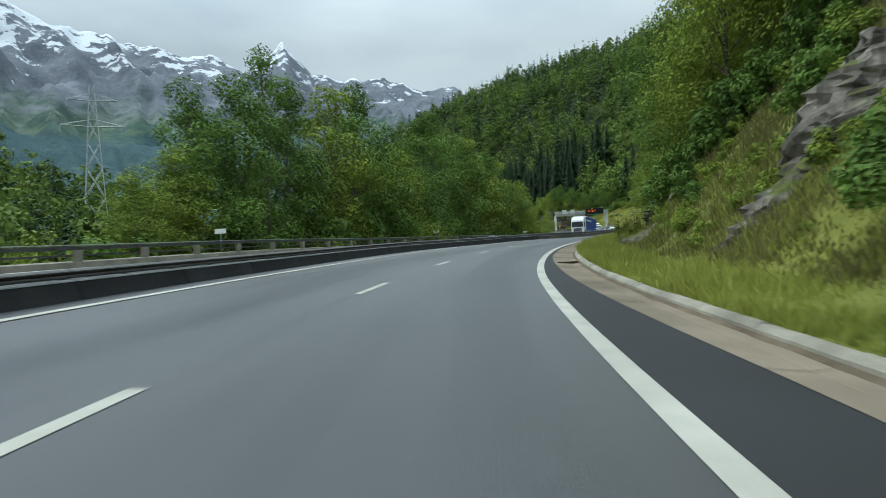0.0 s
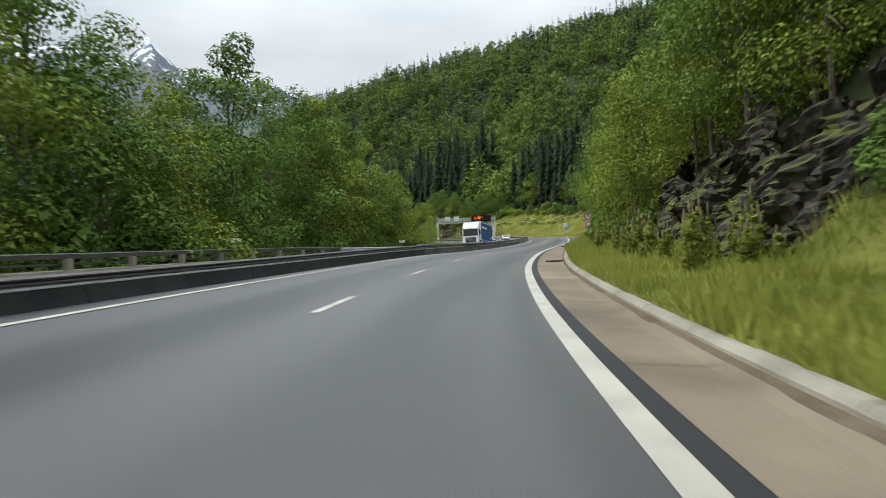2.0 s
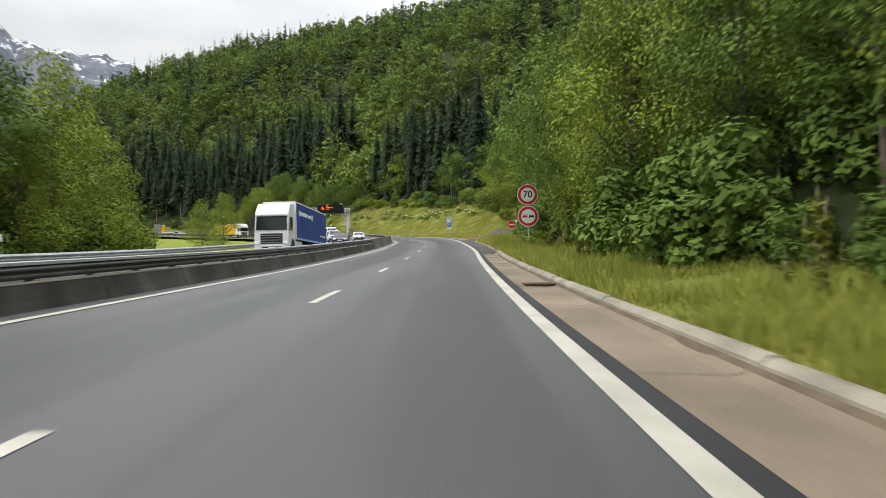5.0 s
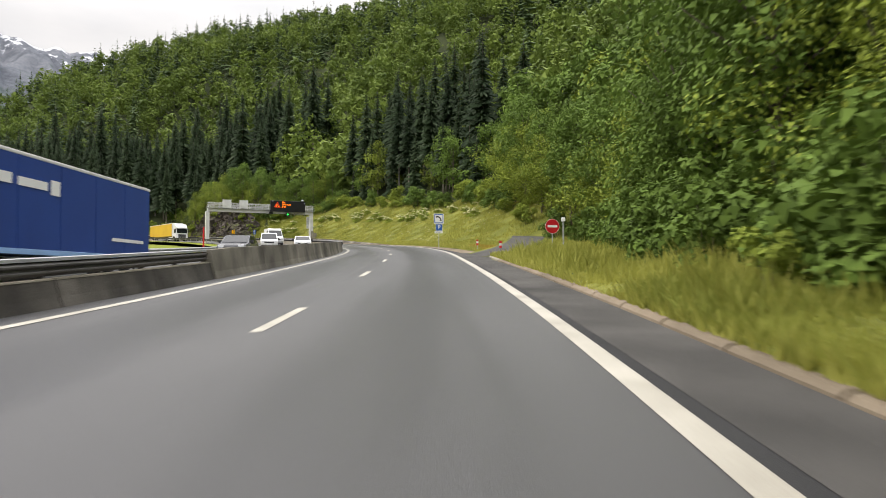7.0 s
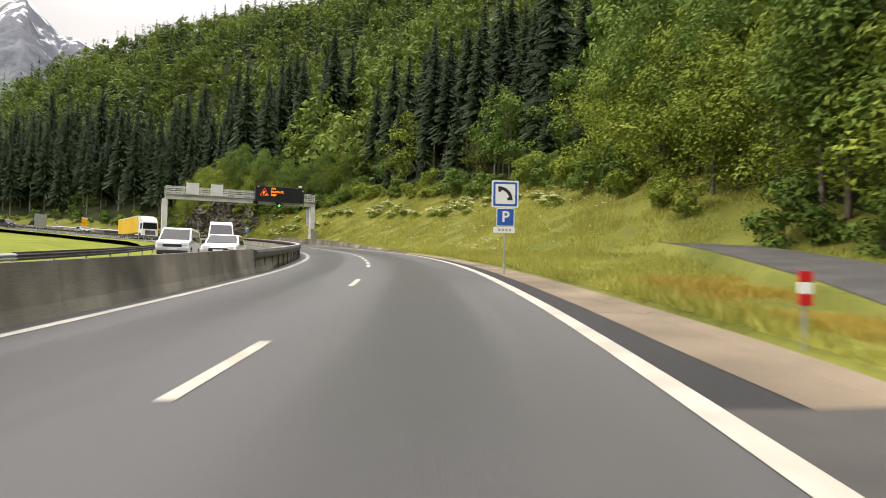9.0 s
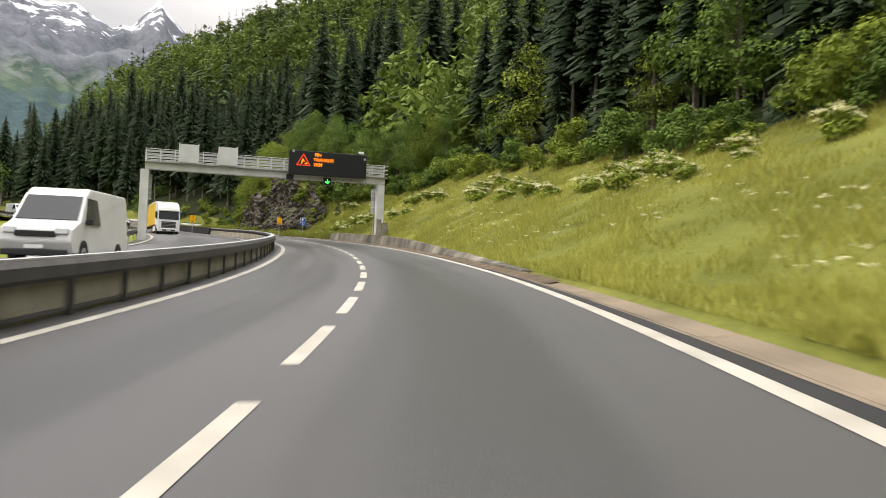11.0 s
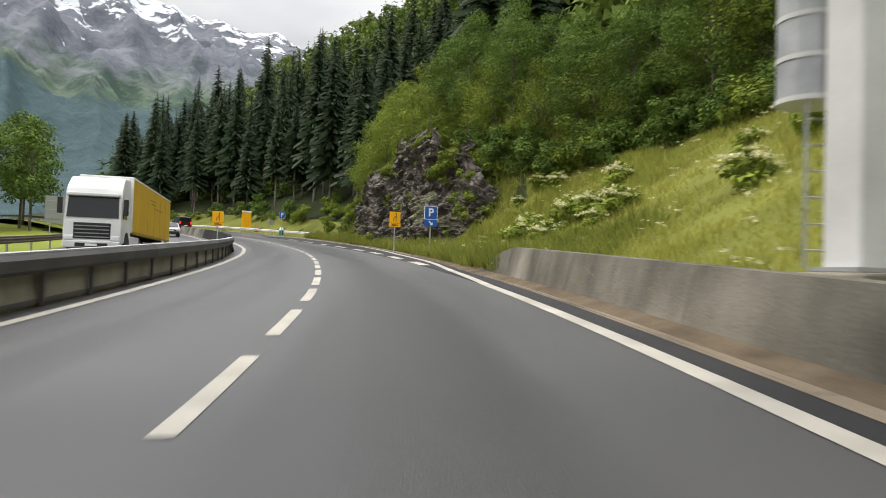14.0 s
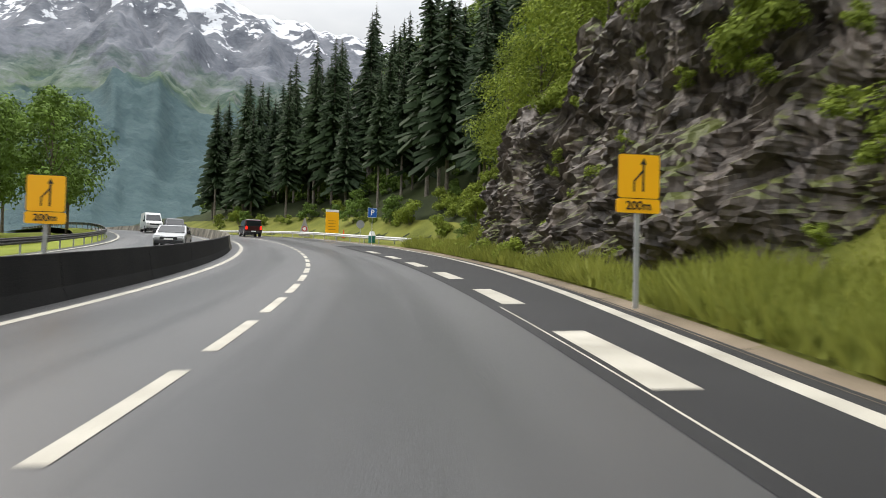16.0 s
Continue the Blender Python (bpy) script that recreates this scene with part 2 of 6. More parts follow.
def cracked(m, moss):
    """Slanting shards in relief, and moss and grass on the flatter ledges."""
    n, l = m.node_tree.nodes, m.node_tree.links
    b = n["Principled BSDF"]
    co, turn, shard = n.new("ShaderNodeTexCoord"), n.new("ShaderNodeMapping"), n.new("ShaderNodeTexVoronoi")
    turn.inputs["Rotation"].default_value, turn.inputs["Scale"].default_value = (0.35, 0.45, 0.3), (1.7, 1.7, 0.75)
    shard.inputs["Scale"].default_value = 1.9
    l.new(co.outputs["Object"], turn.inputs["Vector"])
    l.new(turn.outputs[0], shard.inputs["Vector"])
    relief = n.new("ShaderNodeBump")
    relief.inputs["Strength"].default_value, relief.inputs["Distance"].default_value = 0.9, 0.16
    l.new(shard.outputs["Distance"], relief.inputs["Height"])
    old = b.inputs["Normal"].links[0].from_node
    l.new(relief.outputs[0], old.inputs["Normal"])
    geo, split, patch = n.new("ShaderNodeNewGeometry"), n.new("ShaderNodeSeparateXYZ"), n.new("ShaderNodeTexNoise")
    l.new(geo.outputs["Normal"], split.inputs[0])
    patch.inputs["Scale"].default_value, patch.inputs["Detail"].default_value = 0.55, 6.0
    l.new(co.outputs["Object"], patch.inputs["Vector"])
    total, where = n.new("ShaderNodeMath"), n.new("ShaderNodeMapRange")
    total.operation = "MULTIPLY_ADD"
    total.inputs[1].default_value = 0.35
    l.new(split.outputs[2], total.inputs[0])
    l.new(patch.outputs["Fac"], total.inputs[2])
    where.inputs[1].default_value, where.inputs[2].default_value = moss, moss + 0.09
    l.new(total.outputs[0], where.inputs[0])
    tone, mx = n.new("ShaderNodeMixRGB"), n.new("ShaderNodeMixRGB")
    tone.blend_type, tone.inputs[0].default_value = "MULTIPLY", 0.7
    l.new(b.inputs["Base Color"].links[0].from_socket, tone.inputs[1])
    l.new(shard.outputs["Color"], tone.inputs[2])
    bw = n.new("ShaderNodeRGBToBW")
    l.new(shard.outputs["Color"], bw.inputs[0])
    l.new(bw.outputs[0], tone.inputs[2])
    l.new(where.outputs[0], mx.inputs[0])
    l.new(tone.outputs[0], mx.inputs[1])
    mx.inputs[2].default_value = (0.075, 0.085, 0.016, 1)
    l.new(mx.outputs[0], b.inputs["Base Color"])


cracked(ROCK, 0.72)
cracked(ROCK_PALE, 0.74)
cracked(ROCK_SHADE_MOSSY, 0.66)
WHITE = plain("white_enamel", (0.80, 0.80, 0.78), 0.4)
RED = plain("red_sign_film", (0.55, 0.012, 0.02), 0.4)
BLUE = plain("blue_sign_film", (0.012, 0.10, 0.42), 0.4)
YELLOW = plain("amber_sign_film", (0.95, 0.46, 0.006), 0.45)
BLACK = plain("black_film", (0.012, 0.012, 0.014), 0.5)
DARK_PANEL = plain("dark_matrix_panel", (0.010, 0.010, 0.013), 0.35)
AMBER_LED = plain("amber_led", (1.0, 0.21, 0.004), 0.5, 0, 1.15)
RED_LED = plain("red_led", (1.0, 0.05, 0.012), 0.5, 0, 0.55)
GREEN_LED = plain("green_led", (0.01, 1.0, 0.12), 0.5, 0, 1.5)
SIGN_BACK = plain("grey_sign_back", (0.33, 0.34, 0.35), 0.5, 0.4)
RUBBER = plain("tyre_rubber", (0.015, 0.015, 0.016), 0.85)
GLASS_DARK = plain("tinted_glass", (0.012, 0.015, 0.018), 0.08)
RIM = plain("alloy_rim", (0.38, 0.38, 0.40), 0.35, 0.7)
CHASSIS = plain("black_chassis", (0.02, 0.02, 0.022), 0.7)
LAMP_RED = plain("red_tail_lamp", (0.60, 0.01, 0.01), 0.25)
LAMP_RED_ON = plain("lit_red_tail_lamp", (0.9, 0.02, 0.01), 0.25, 0, 1.2)
LAMP_CLEAR = plain("headlamp_glass", (0.75, 0.76, 0.78), 0.12)


# ---- mesh helpers ----
def mesh_object(name, verts, faces, mat, parent=None, label="", smooth=False):
    me = bpy.data.meshes.new(name)
    me.from_pydata([tuple(v) for v in verts] if not isinstance(verts, list) else verts, [], faces if isinstance(faces, list) else faces.tolist())
    me.materials.append(mat)
    if smooth:
        me.polygons.foreach_set("use_smooth", [True] * len(me.polygons))
    ob = new(name, me)
    if parent is not None:
        ob.parent = parent
    if label:
        ob["label"] = label
    return ob


def quads_object(name, verts, per, mat, parent=None, label=""):
    """A mesh of separate pieces of per corners each, from an array of corners."""
    verts = np.asarray(verts, np.float32).reshape(-1, 3)
    me, n = bpy.data.meshes.new(name), len(verts) // per
    me.vertices.add(len(verts))
    me.vertices.foreach_set("co", verts.ravel())
    me.loops.add(len(verts))
    me.loops.foreach_set("vertex_index", np.arange(len(verts), dtype=np.int32))
    me.polygons.add(n)
    me.polygons.foreach_set("loop_start", np.arange(n, dtype=np.int32) * per)
    me.update(calc_edges=True)
    me.materials.append(mat)
    ob = new(name, me)
    if parent is not None:
        ob.parent = parent
    if label:
        ob["label"] = label
    return ob


def part(name, bm, mat, parent=None, label="", smooth=False):
    me = bpy.data.meshes.new(name)
    bm.to_mesh(me)
    bm.free()
    me.materials.append(mat)
    if smooth:
        me.polygons.foreach_set("use_smooth", [True] * len(me.polygons))
    ob = new(name, me)
    if parent is not None:
        ob.parent = parent
    if label:
        ob["label"] = label
    return ob


def box(bm, x0, x1, y0, y1, z0, z1, bevel=0.0):
    made = bmesh.ops.create_cube(bm, size=1.0)["verts"]
    bmesh.ops.scale(bm, vec=(x1 - x0, y1 - y0, z1 - z0), verts=made)
    bmesh.ops.translate(bm, vec=((x0 + x1) / 2, (y0 + y1) / 2, (z0 + z1) / 2), verts=made)
    if bevel:
        bmesh.ops.bevel(bm, geom=list({e for v in made for e in v.link_edges}), offset=bevel, segments=2, affect="EDGES", profile=0.5)
    return bm


def boxed(x0, x1, y0, y1, z0, z1, bevel=0.0):
    return box(bmesh.new(), x0, x1, y0, y1, z0, z1, bevel)


def rod(bm, a, b, r0, r1=None, sides=8):
    a, b = Vector(a), Vector(b)
    made = bmesh.ops.create_cone(bm, cap_ends=True, segments=sides, radius1=r0, radius2=r0 if r1 is None else r1, depth=(b - a).length)["verts"]
    turn = (b - a).to_track_quat("Z", "Y").to_matrix().to_4x4()
    bmesh.ops.transform(bm, matrix=Matrix.Translation((a + b) / 2) @ turn, verts=made)
    return bm


def disc(r, y0, y1, sides=40):
    """A round plate in the x-z plane between two depths."""
    return rod(bmesh.new(), (0, y0, 0), (0, y1, 0), r, None, sides)


def thing(name, m, label, category, group="", kind=""):
    ob = new(name)
    ob.matrix_basis = m
    return tagged(ob, label, category, group, kind)


# ---- the road's axis: the line between its two lanes, every 20 m ----
AXIS = np.array([
    (-1.37, -39.73, -1.65, 2.96), (-2.56, -19.77, -0.71, 2.96), (-2.05, 0.22, 0.23, 2.96), (-0.38, 20.28, 1.22, 2.92), (3.35, 40.09, 2.25, 2.73),
    (8.69, 59.55, 3.18, 2.07), (15.15, 78.53, 4.10, 1.54), (22.28, 97.29, 4.88, 0.99), (29.74, 115.85, 5.72, 0.39), (37.27, 134.31, 6.74, -0.18),
    (44.14, 152.95, 7.81, -0.86), (50.46, 171.77, 8.86, -1.63), (55.36, 190.97, 9.87, -2.04), (58.35, 210.55, 10.86, -2.01), (58.75, 230.37, 11.86, -1.76),
    (57.37, 250.14, 12.88, -1.86), (53.74, 269.55, 13.89, -1.69), (48.03, 288.70, 14.81, -1.7), (40.42, 307.21, 15.82, -1.7), (30.98, 324.92, 16.95, -1.7),
    (19.9, 341.84, 18.12, -1.7), (6.9, 357.57, 19.3, -1.7), (-7.8, 371.8, 20.35, -0.6), (-23.6, 384.0, 21.1, 0.0)])
FAR = AXIS[-1] + np.arange(1, 13)[:, None] * np.array((-15.8, 12.2, 0.4, 0.0))
NEAR = AXIS[0] - np.arange(4, 0, -1)[:, None] * np.array((-0.9, 19.9, 0.9, 0.0))
KNOTS = np.concatenate([NEAR, AXIS, FAR])
S_FIRST = -120.0


def glide(knots, s):
    u = np.clip((np.asarray(s, float) - S_FIRST) / 20.0, 0, len(knots) - 1.001)
    i = u.astype(int)
    f = (u - i)[..., None]
    k = lambda j: knots[np.clip(i + j, 0, len(knots) - 1)]
    return 0.5 * (2 * k(0) + (k(1) - k(-1)) * f + (2 * k(-1) - 5 * k(0) + 4 * k(1) - k(2)) * f**2 + (3 * k(0) - k(-1) - 3 * k(1) + k(2)) * f**3)


def axis(s):
    """Place, bank and rightward direction of the axis at s."""
    p, q = glide(KNOTS, s), glide(KNOTS, np.asarray(s, float) + 0.5) - glide(KNOTS, np.asarray(s, float) - 0.5)
    q = q[..., :2] / np.linalg.norm(q[..., :2], axis=-1, keepdims=True)
    return p, np.stack([q[..., 1], -q[..., 0]], -1)


def road(s, o, h=0.0):
    """The place at s metres along the axis, o metres to its right and h above the banked road."""
    s, o, h = np.broadcast_arrays(np.asarray(s, float), np.asarray(o, float), np.asarray(h, float))
    p, right = axis(s)
    xy = p[..., :2] + right * o[..., None]
    z = p[..., 2] - np.clip(o, -14, 6.5) * np.tan(np.radians(p[..., 3])) + h
    return np.concatenate([xy, z[..., None]], -1)


def heading(s):
    _, right = axis(s)
    return math.degrees(math.atan2(right[1], right[0]))


def at_road(s, o, h=0.0, turn=0.0):
    x, y, z = road(s, o, h)
    return pose(x, y, z, 0, 0, heading(s) + turn)


S_LINE = np.arange(-110, 600, 2.0)
LINE, LINE_RIGHT = axis(S_LINE)


def beside(x, y):
    """Distance along the axis and to its right, of places."""
    x, y = np.asarray(x, float).ravel(), np.asarray(y, float).ravel()
    s, o = np.empty(len(x)), np.empty(len(x))
    for i in range(0, len(x), 4000):
        dx, dy = x[i : i + 4000, None] - LINE[:, 0], y[i : i + 4000, None] - LINE[:, 1]
        k = np.argmin(dx**2 + dy**2, 1)
        j = np.arange(len(k))
        s[i : i + 4000] = S_LINE[k]
        o[i : i + 4000] = np.sign(dx[j, k] * LINE_RIGHT[k, 0] + dy[j, k] * LINE_RIGHT[k, 1]) * np.hypot(dx[j, k], dy[j, k])
    return s, o


def along(table):
    """A value that changes along the road, from pairs of s and value."""
    a = np.array(table, float)
    return lambda s: np.interp(s, a[:, 0], a[:, 1])


R_LINE = along([(4, 3.5), (14, 3.52), (32, 3.42), (60, 3.31), (78, 3.44), (124, 3.68), (133, 3.74), (153, 3.78), (172, 3.9), (221, 4.07), (240, 4.28), (278, 4.24), (285, 4.5), (291, 5.0), (302, 5.5), (311, 6.2), (320, 6.8), (330, 7.3), (345, 7.8), (420, 7.8)])
L_LINE = along([(10, -4.15), (37, -3.88), (63, -4.0), (84, -4.05), (129, -3.4), (158, -3.05), (178, -3.12), (224, -3.0), (264, -2.87), (292, -3.0), (310, -2.85), (400, -3.0)])
L_FOOT = along([(10, -4.95), (64, -4.83), (129, -4.25), (158, -3.78), (176, -3.7), (244, -3.5), (282, -3.35), (308, -3.55), (400, -3.7)])
GUTTER_IN = along([(5, 4.7), (31, 3.73), (58, 3.62), (78, 3.74), (123, 4.0), (130.9, 4.05), (131, 5.0), (160, 5.0), (174, 4.52), (222, 4.39), (260, 4.63), (286, 4.89), (292, 5.35), (302, 5.8), (311, 6.5), (320, 7.1), (330, 7.6), (345, 8.1), (420, 8.1)])
KERB_O = along([(7, 5.3), (32, 4.65), (58, 4.65), (78, 4.93), (124, 4.82), (153, 5.05), (174, 5.6), (200, 5.1), (223, 4.9), (241, 4.98), (260, 5.3), (287, 5.36), (302, 6.15), (311, 7.0), (320, 7.7), (330, 8.1), (345, 9.2), (420, 9.4)])
FLAT = along([(-60, 2.4), (25, 2.4), (36, 3.4), (60, 4.5), (130, 5.0), (146, 12.0), (188, 13.0), (204, 4.0), (230, 0.8), (272, 0.8), (283, 3.2), (296, 4.6), (304, 4.6), (310, 4.0), (316, 2.6), (322, 2.0), (330, 1.3), (337, 1.5), (345, 8), (360, 7), (385, 5), (440, 3)])
STEEP = along([(-60, 0.98), (25, 0.98), (42, 1.2), (120, 0.9), (150, 0.6), (180, 0.5), (200, 0.5), (240, 0.56), (275, 0.62), (298, 0.70), (306, 0.85), (313, 2.1), (325, 2.6), (337, 1.7), (345, 0.6), (400, 0.55)])
STEEP_TO = along([(-60, 11), (120, 9), (150, 4), (190, 6), (210, 9), (275, 10), (288, 8), (320, 8), (334, 4)])


CREST = along([(-180, 185), (-25, 185), (-3.5, 168), (2, 148), (5, 138), (8.5, 124), (18.5, 80), (33, 22), (60, 22), (85, 185), (180, 185)])
VERGE_TILT = along([(140, 0.07), (150, 0.035), (182, 0.035), (198, 0.07)])


def hills(x, y, amount):
    """Gentle unevenness of the ground."""
    return amount * (np.sin(x * 0.043 + 1.3 * np.sin(y * 0.031)) + np.sin(y * 0.057 + 1.7 * np.sin(x * 0.023 + 2)) + 0.5 * np.sin(x * 0.13 + y * 0.11) + 0.4 * np.sin(x * 0.23 - y * 0.19))


def spur(x, y):
    """How much of the hill is left: the spur ends where the valley opens."""
    turn = np.degrees(np.arctan2(-(x - 51), y - 286))
    f = np.where((y < 300) & (x < 40), 1.0, np.clip((33 - turn) / 14, 0, 1))
    return f * f * (3 - 2 * f)


def foot_of_spur(x, y):
    """The low shelf under the last firs reaches a little beyond the spur."""
    turn = np.degrees(np.arctan2(-(x - 51), y - 286))
    return np.where((y < 300) & (x < 40), 1.0, np.clip((46 - turn) / 9, 0, 1))


def bank_height(s, d, x, y):
    """Height over the road's edge at d metres beyond the kerb on the hill side."""
    w, k, top = FLAT(s), STEEP(s), STEEP_TO(s)
    up = np.clip(d - w, 0, None)
    steep = np.minimum(up * k, top)
    rest = np.clip(up - top / k, 0, None)
    rest = rest * np.interp(rest, [0, 60], [0.5, 0.72])
    h = 0.12 + VERGE_TILT(s) * np.minimum(d, w) + steep + rest + hills(x, y, 0.6) * np.clip(up / 25, 0, 1) + hills(x * 0.35 + 40, y * 0.35, 3.5) * np.clip(up / 90, 0, 1)
    crest = 1.04 * CREST(np.degrees(np.arctan2(-(x - 51), y - 286)))
    h = h / (1 + (np.clip(h, 0, None) / crest) ** 4) ** 0.25
    low = np.clip(h - 1, 0, 6)
    return np.where(h > 1, 1 + low * foot_of_spur(x, y) + (h - 1 - low) * spur(x, y), h)


def ground_height(x, y):
    x, y = np.asarray(x, float).ravel(), np.asarray(y, float).ravel()
    s, o = beside(x, y)
    base = road(s, np.clip(o, -14, 6.5))[:, 2]
    d = o - KERB_O(s)
    right = bank_height(s, np.clip(d, 0, None), x, y)
    e = np.clip(-13.6 - o, 0, None)
    drop = np.interp(s, [-60, 95, 125, 160, 330, 380], [1, 1, 0.25, 0, 0, 0.1])
    left = -0.25 - drop * 0.55 * np.minimum(e, 13) - 0.02 * np.minimum(e, 300) + hills(x, y, 0.35) * np.clip((e - 10) / 40, 0, 1)
    r, turn = np.hypot(x, y), np.degrees(np.arctan2(-x, y))
    left = left + 30 * np.clip((r - 130) / 110, 0, 1) * np.clip((420 - r) / 110, 0, 1) * np.clip((turn - 19) / 14, 0, 1) * (turn < 150)
    z = base + np.where(d > 0, right, np.where(e > 0, left, 0.0))
    far = np.hypot(x - 30, y - 190)
    return np.where(far > 420, z * np.clip(1 - (far - 420) / 400, 0, 1), z), s, o, d, e


def sweep(name, s0, s1, step, profile, mat, closed=False, parent=None, label="", smooth=False):
    """A strip that follows the road: profile(s) gives rows of offset and height."""
    n = max(2, int(round((s1 - s0) / step)) + 1)
    ss = np.linspace(s0, s1, n)
    prof = np.array([profile(s) for s in ss], float)
    k = prof.shape[1]
    v = road(ss[:, None], prof[..., 0], prof[..., 1]).reshape(-1, 3)
    faces = []
    for i in range(n - 1):
        for j in range(k if closed else k - 1):
            a, b = i * k + j, i * k + (j + 1) % k
            faces.append((a, b, b + k, a + k))
    if closed:
        faces += [tuple(range(k))[::-1], tuple(range((n - 1) * k, n * k))]
    ob = mesh_object(name, v, faces, mat, parent, label, smooth)
    if mat is ASPHALT:
        uv = np.stack([prof[..., 0], np.broadcast_to(ss[:, None], prof.shape[:2])], -1).reshape(-1, 2)
        layer, corner = ob.data.uv_layers.new(name="strip"), np.empty(len(ob.data.loops), np.int32)
        ob.data.loops.foreach_get("vertex_index", corner)
        layer.data.foreach_set("uv", uv[corner].astype(np.float32).ravel())
    return ob


# ---- ground, road and its edges ----
def build_ground():
    # close-meshed in the middle, where the road runs
    fine = np.linspace(-1, 1, 261)
    spread = np.sign(fine) * (190 * np.abs(fine) * 1.35 + 4300 * np.abs(fine) ** 9)
    gx, gy = np.meshgrid(40 + spread, 190 + spread * 1.05)
    z, s, o, d, e = ground_height(gx, gy)
    z = z - np.where((d < 24) & (e < 12), 0.45, 0.0) - np.where((d <= 3.0) & (e < 1.5), 0.6, 0.0)
    v = np.stack([gx.ravel(), gy.ravel(), z], 1)
    i = np.arange(len(v)).reshape(gx.shape)
    f = np.stack([i[:-1, :-1], i[:-1, 1:], i[1:, 1:], i[1:, :-1]], -1).reshape(-1, 4)
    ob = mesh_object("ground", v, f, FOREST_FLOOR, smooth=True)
    ob.data.materials.append(LAWN)
    mid = f[:, 0]
    lawn = (e[mid] > 0.5) & (e[mid] < 60) & (s[mid] > 100) & (s[mid] < 420)
    ob.data.polygons.foreach_set("material_index", lawn.astype(np.int32))
    return tagged(ob, "forest floor and mown meadow of an alpine valley", "ground", kind="structure")


build_ground()
S0, S1 = -60.0, 560.0
tagged(sweep("road", S0, S1, 2.0, lambda s: [(L_FOOT(s) - 0.6, -0.02), (-3.0, 0), (0, 0), (2.0, 0), (R_LINE(s) + 0.10, 0)], ASPHALT, smooth=True),
       "grey asphalt carriageway with two uphill lanes", "road", kind="structure")
tagged(sweep("road_shoulder", S0, S1, 2.0, lambda s: [(R_LINE(s) + 0.10, 0.0), (GUTTER_IN(s) + 0.1, -0.004)], ASPHALT_NEW),
       "strip of newer dark asphalt beside the edge line", "shoulder", kind="structure")
tagged(sweep("road_opposite", S0, S1, 2.0, lambda s: [(-13.4, -0.05), (-9, -0.03), (L_FOOT(s) - 0.6, -0.03)], ASPHALT, smooth=True),
       "grey asphalt carriageway for oncoming traffic", "road", kind="structure")


def painted(name, s0, s1, off, width, label, group="", h=0.006):
    ob = sweep(name, s0, s1, 1.0 if s1 - s0 < 6 else 2.0, lambda s: [(off(s) - width / 2, h), (off(s) + width / 2, h)], PAINT)
    return tagged(ob, label, "road marking", group, "structure")


painted("edge_line", S0, 420, R_LINE, 0.225, "solid white edge line on the hill side")
painted("edge_line", S0, 500, L_LINE, 0.2, "solid white edge line beside the central barrier")
painted("edge_line", S0, 500, lambda s: L_FOOT(s) - 1.35, 0.2, "solid white edge line of the oncoming carriageway")
painted("edge_line", S0, 500, along([(0, -12.4), (300, -12.4)]), 0.22, "outer white edge line of the oncoming carriageway")
DASH_O = along([(5, -0.25), (15, -0.14), (37, -0.06), (58, -0.25), (81, -0.2), (126, -0.03), (138, 0.02), (161, 0.2), (173, 0.18), (221, 0.26), (241, 0.48), (260, 0.4), (276, 0.48), (287, 0.36), (302, 0.43), (400, 0.4)])
for k in range(-4, 17):
    end = float(np.interp(k, [-4, 0, 4, 6, 7, 11, 15, 16], [-39.0, 5.0, 49.0, 70.9, 83.0, 127.8, 174.8, 187.0]))
    painted("lane_dash", end - 2.9, end, DASH_O, 0.15, "white lane dash", "lane dashes")
for k in range(-6, 50):
    end = 222.5 + 4.0 * k if k < 0 else 302.8 + 3.66 * (k - 21) if k > 21 else float(np.interp(k, [0, 5, 10, 14, 21], [222.5, 242.5, 261.5, 277.2, 302.8]))
    painted("lane_dash", end - 2.6, end, DASH_O, 0.17, "white lane dash of the close pattern", "close lane dashes")
EXIT_O = along([(280, 4.1), (288, 4.25), (295, 4.35), (303, 4.53), (311, 4.6), (340, 4.6)])
for k in range(8):
    end = 291.5 + 6.75 * k
    painted("exit_dash", end - 3.3, end, EXIT_O, 0.42, "wide white dash at the exit to the car park", "exit dashes", 0.009)
tagged(sweep("exit_lane", 276, 350, 2.0, lambda s: [(np.interp(s, [276, 284], [4.2, 4.05]), 0.003), (R_LINE(s) + 0.2, 0.004)], ASPHALT_NEW),
       "dark newer asphalt of the exit lane", "road", kind="structure")
painted("seam_line", 288, 308, along([(284, 4.2), (308, 4.25)]), 0.025, "thin pale seam in the asphalt", h=0.004)
for k in range(8):
    painted("lane_dash", -16 + 52 * k - 3, -16 + 52 * k, along([(0, -8.9), (1, -8.9)]), 0.15, "white lane dash", "oncoming lane dashes")

# gutter slabs of stained concrete and the kerb stones behind them
gutter = tagged(new("gutter"), "gutter of brown-stained concrete slabs beside the road", "gutter", kind="structure")
kerb = tagged(new("kerb"), "low rounded kerb of pale concrete stones", "kerb", kind="structure")


def slab(s0, s1, lift=0.0):
    sweep("slab", s0, s1, 1.5, lambda s: [(GUTTER_IN(s), 0.002 + lift), (KERB_O(s) - 0.25, -0.02 + lift), (KERB_O(s) + 0.02, 0.02 + lift)], GUTTER, False, gutter)


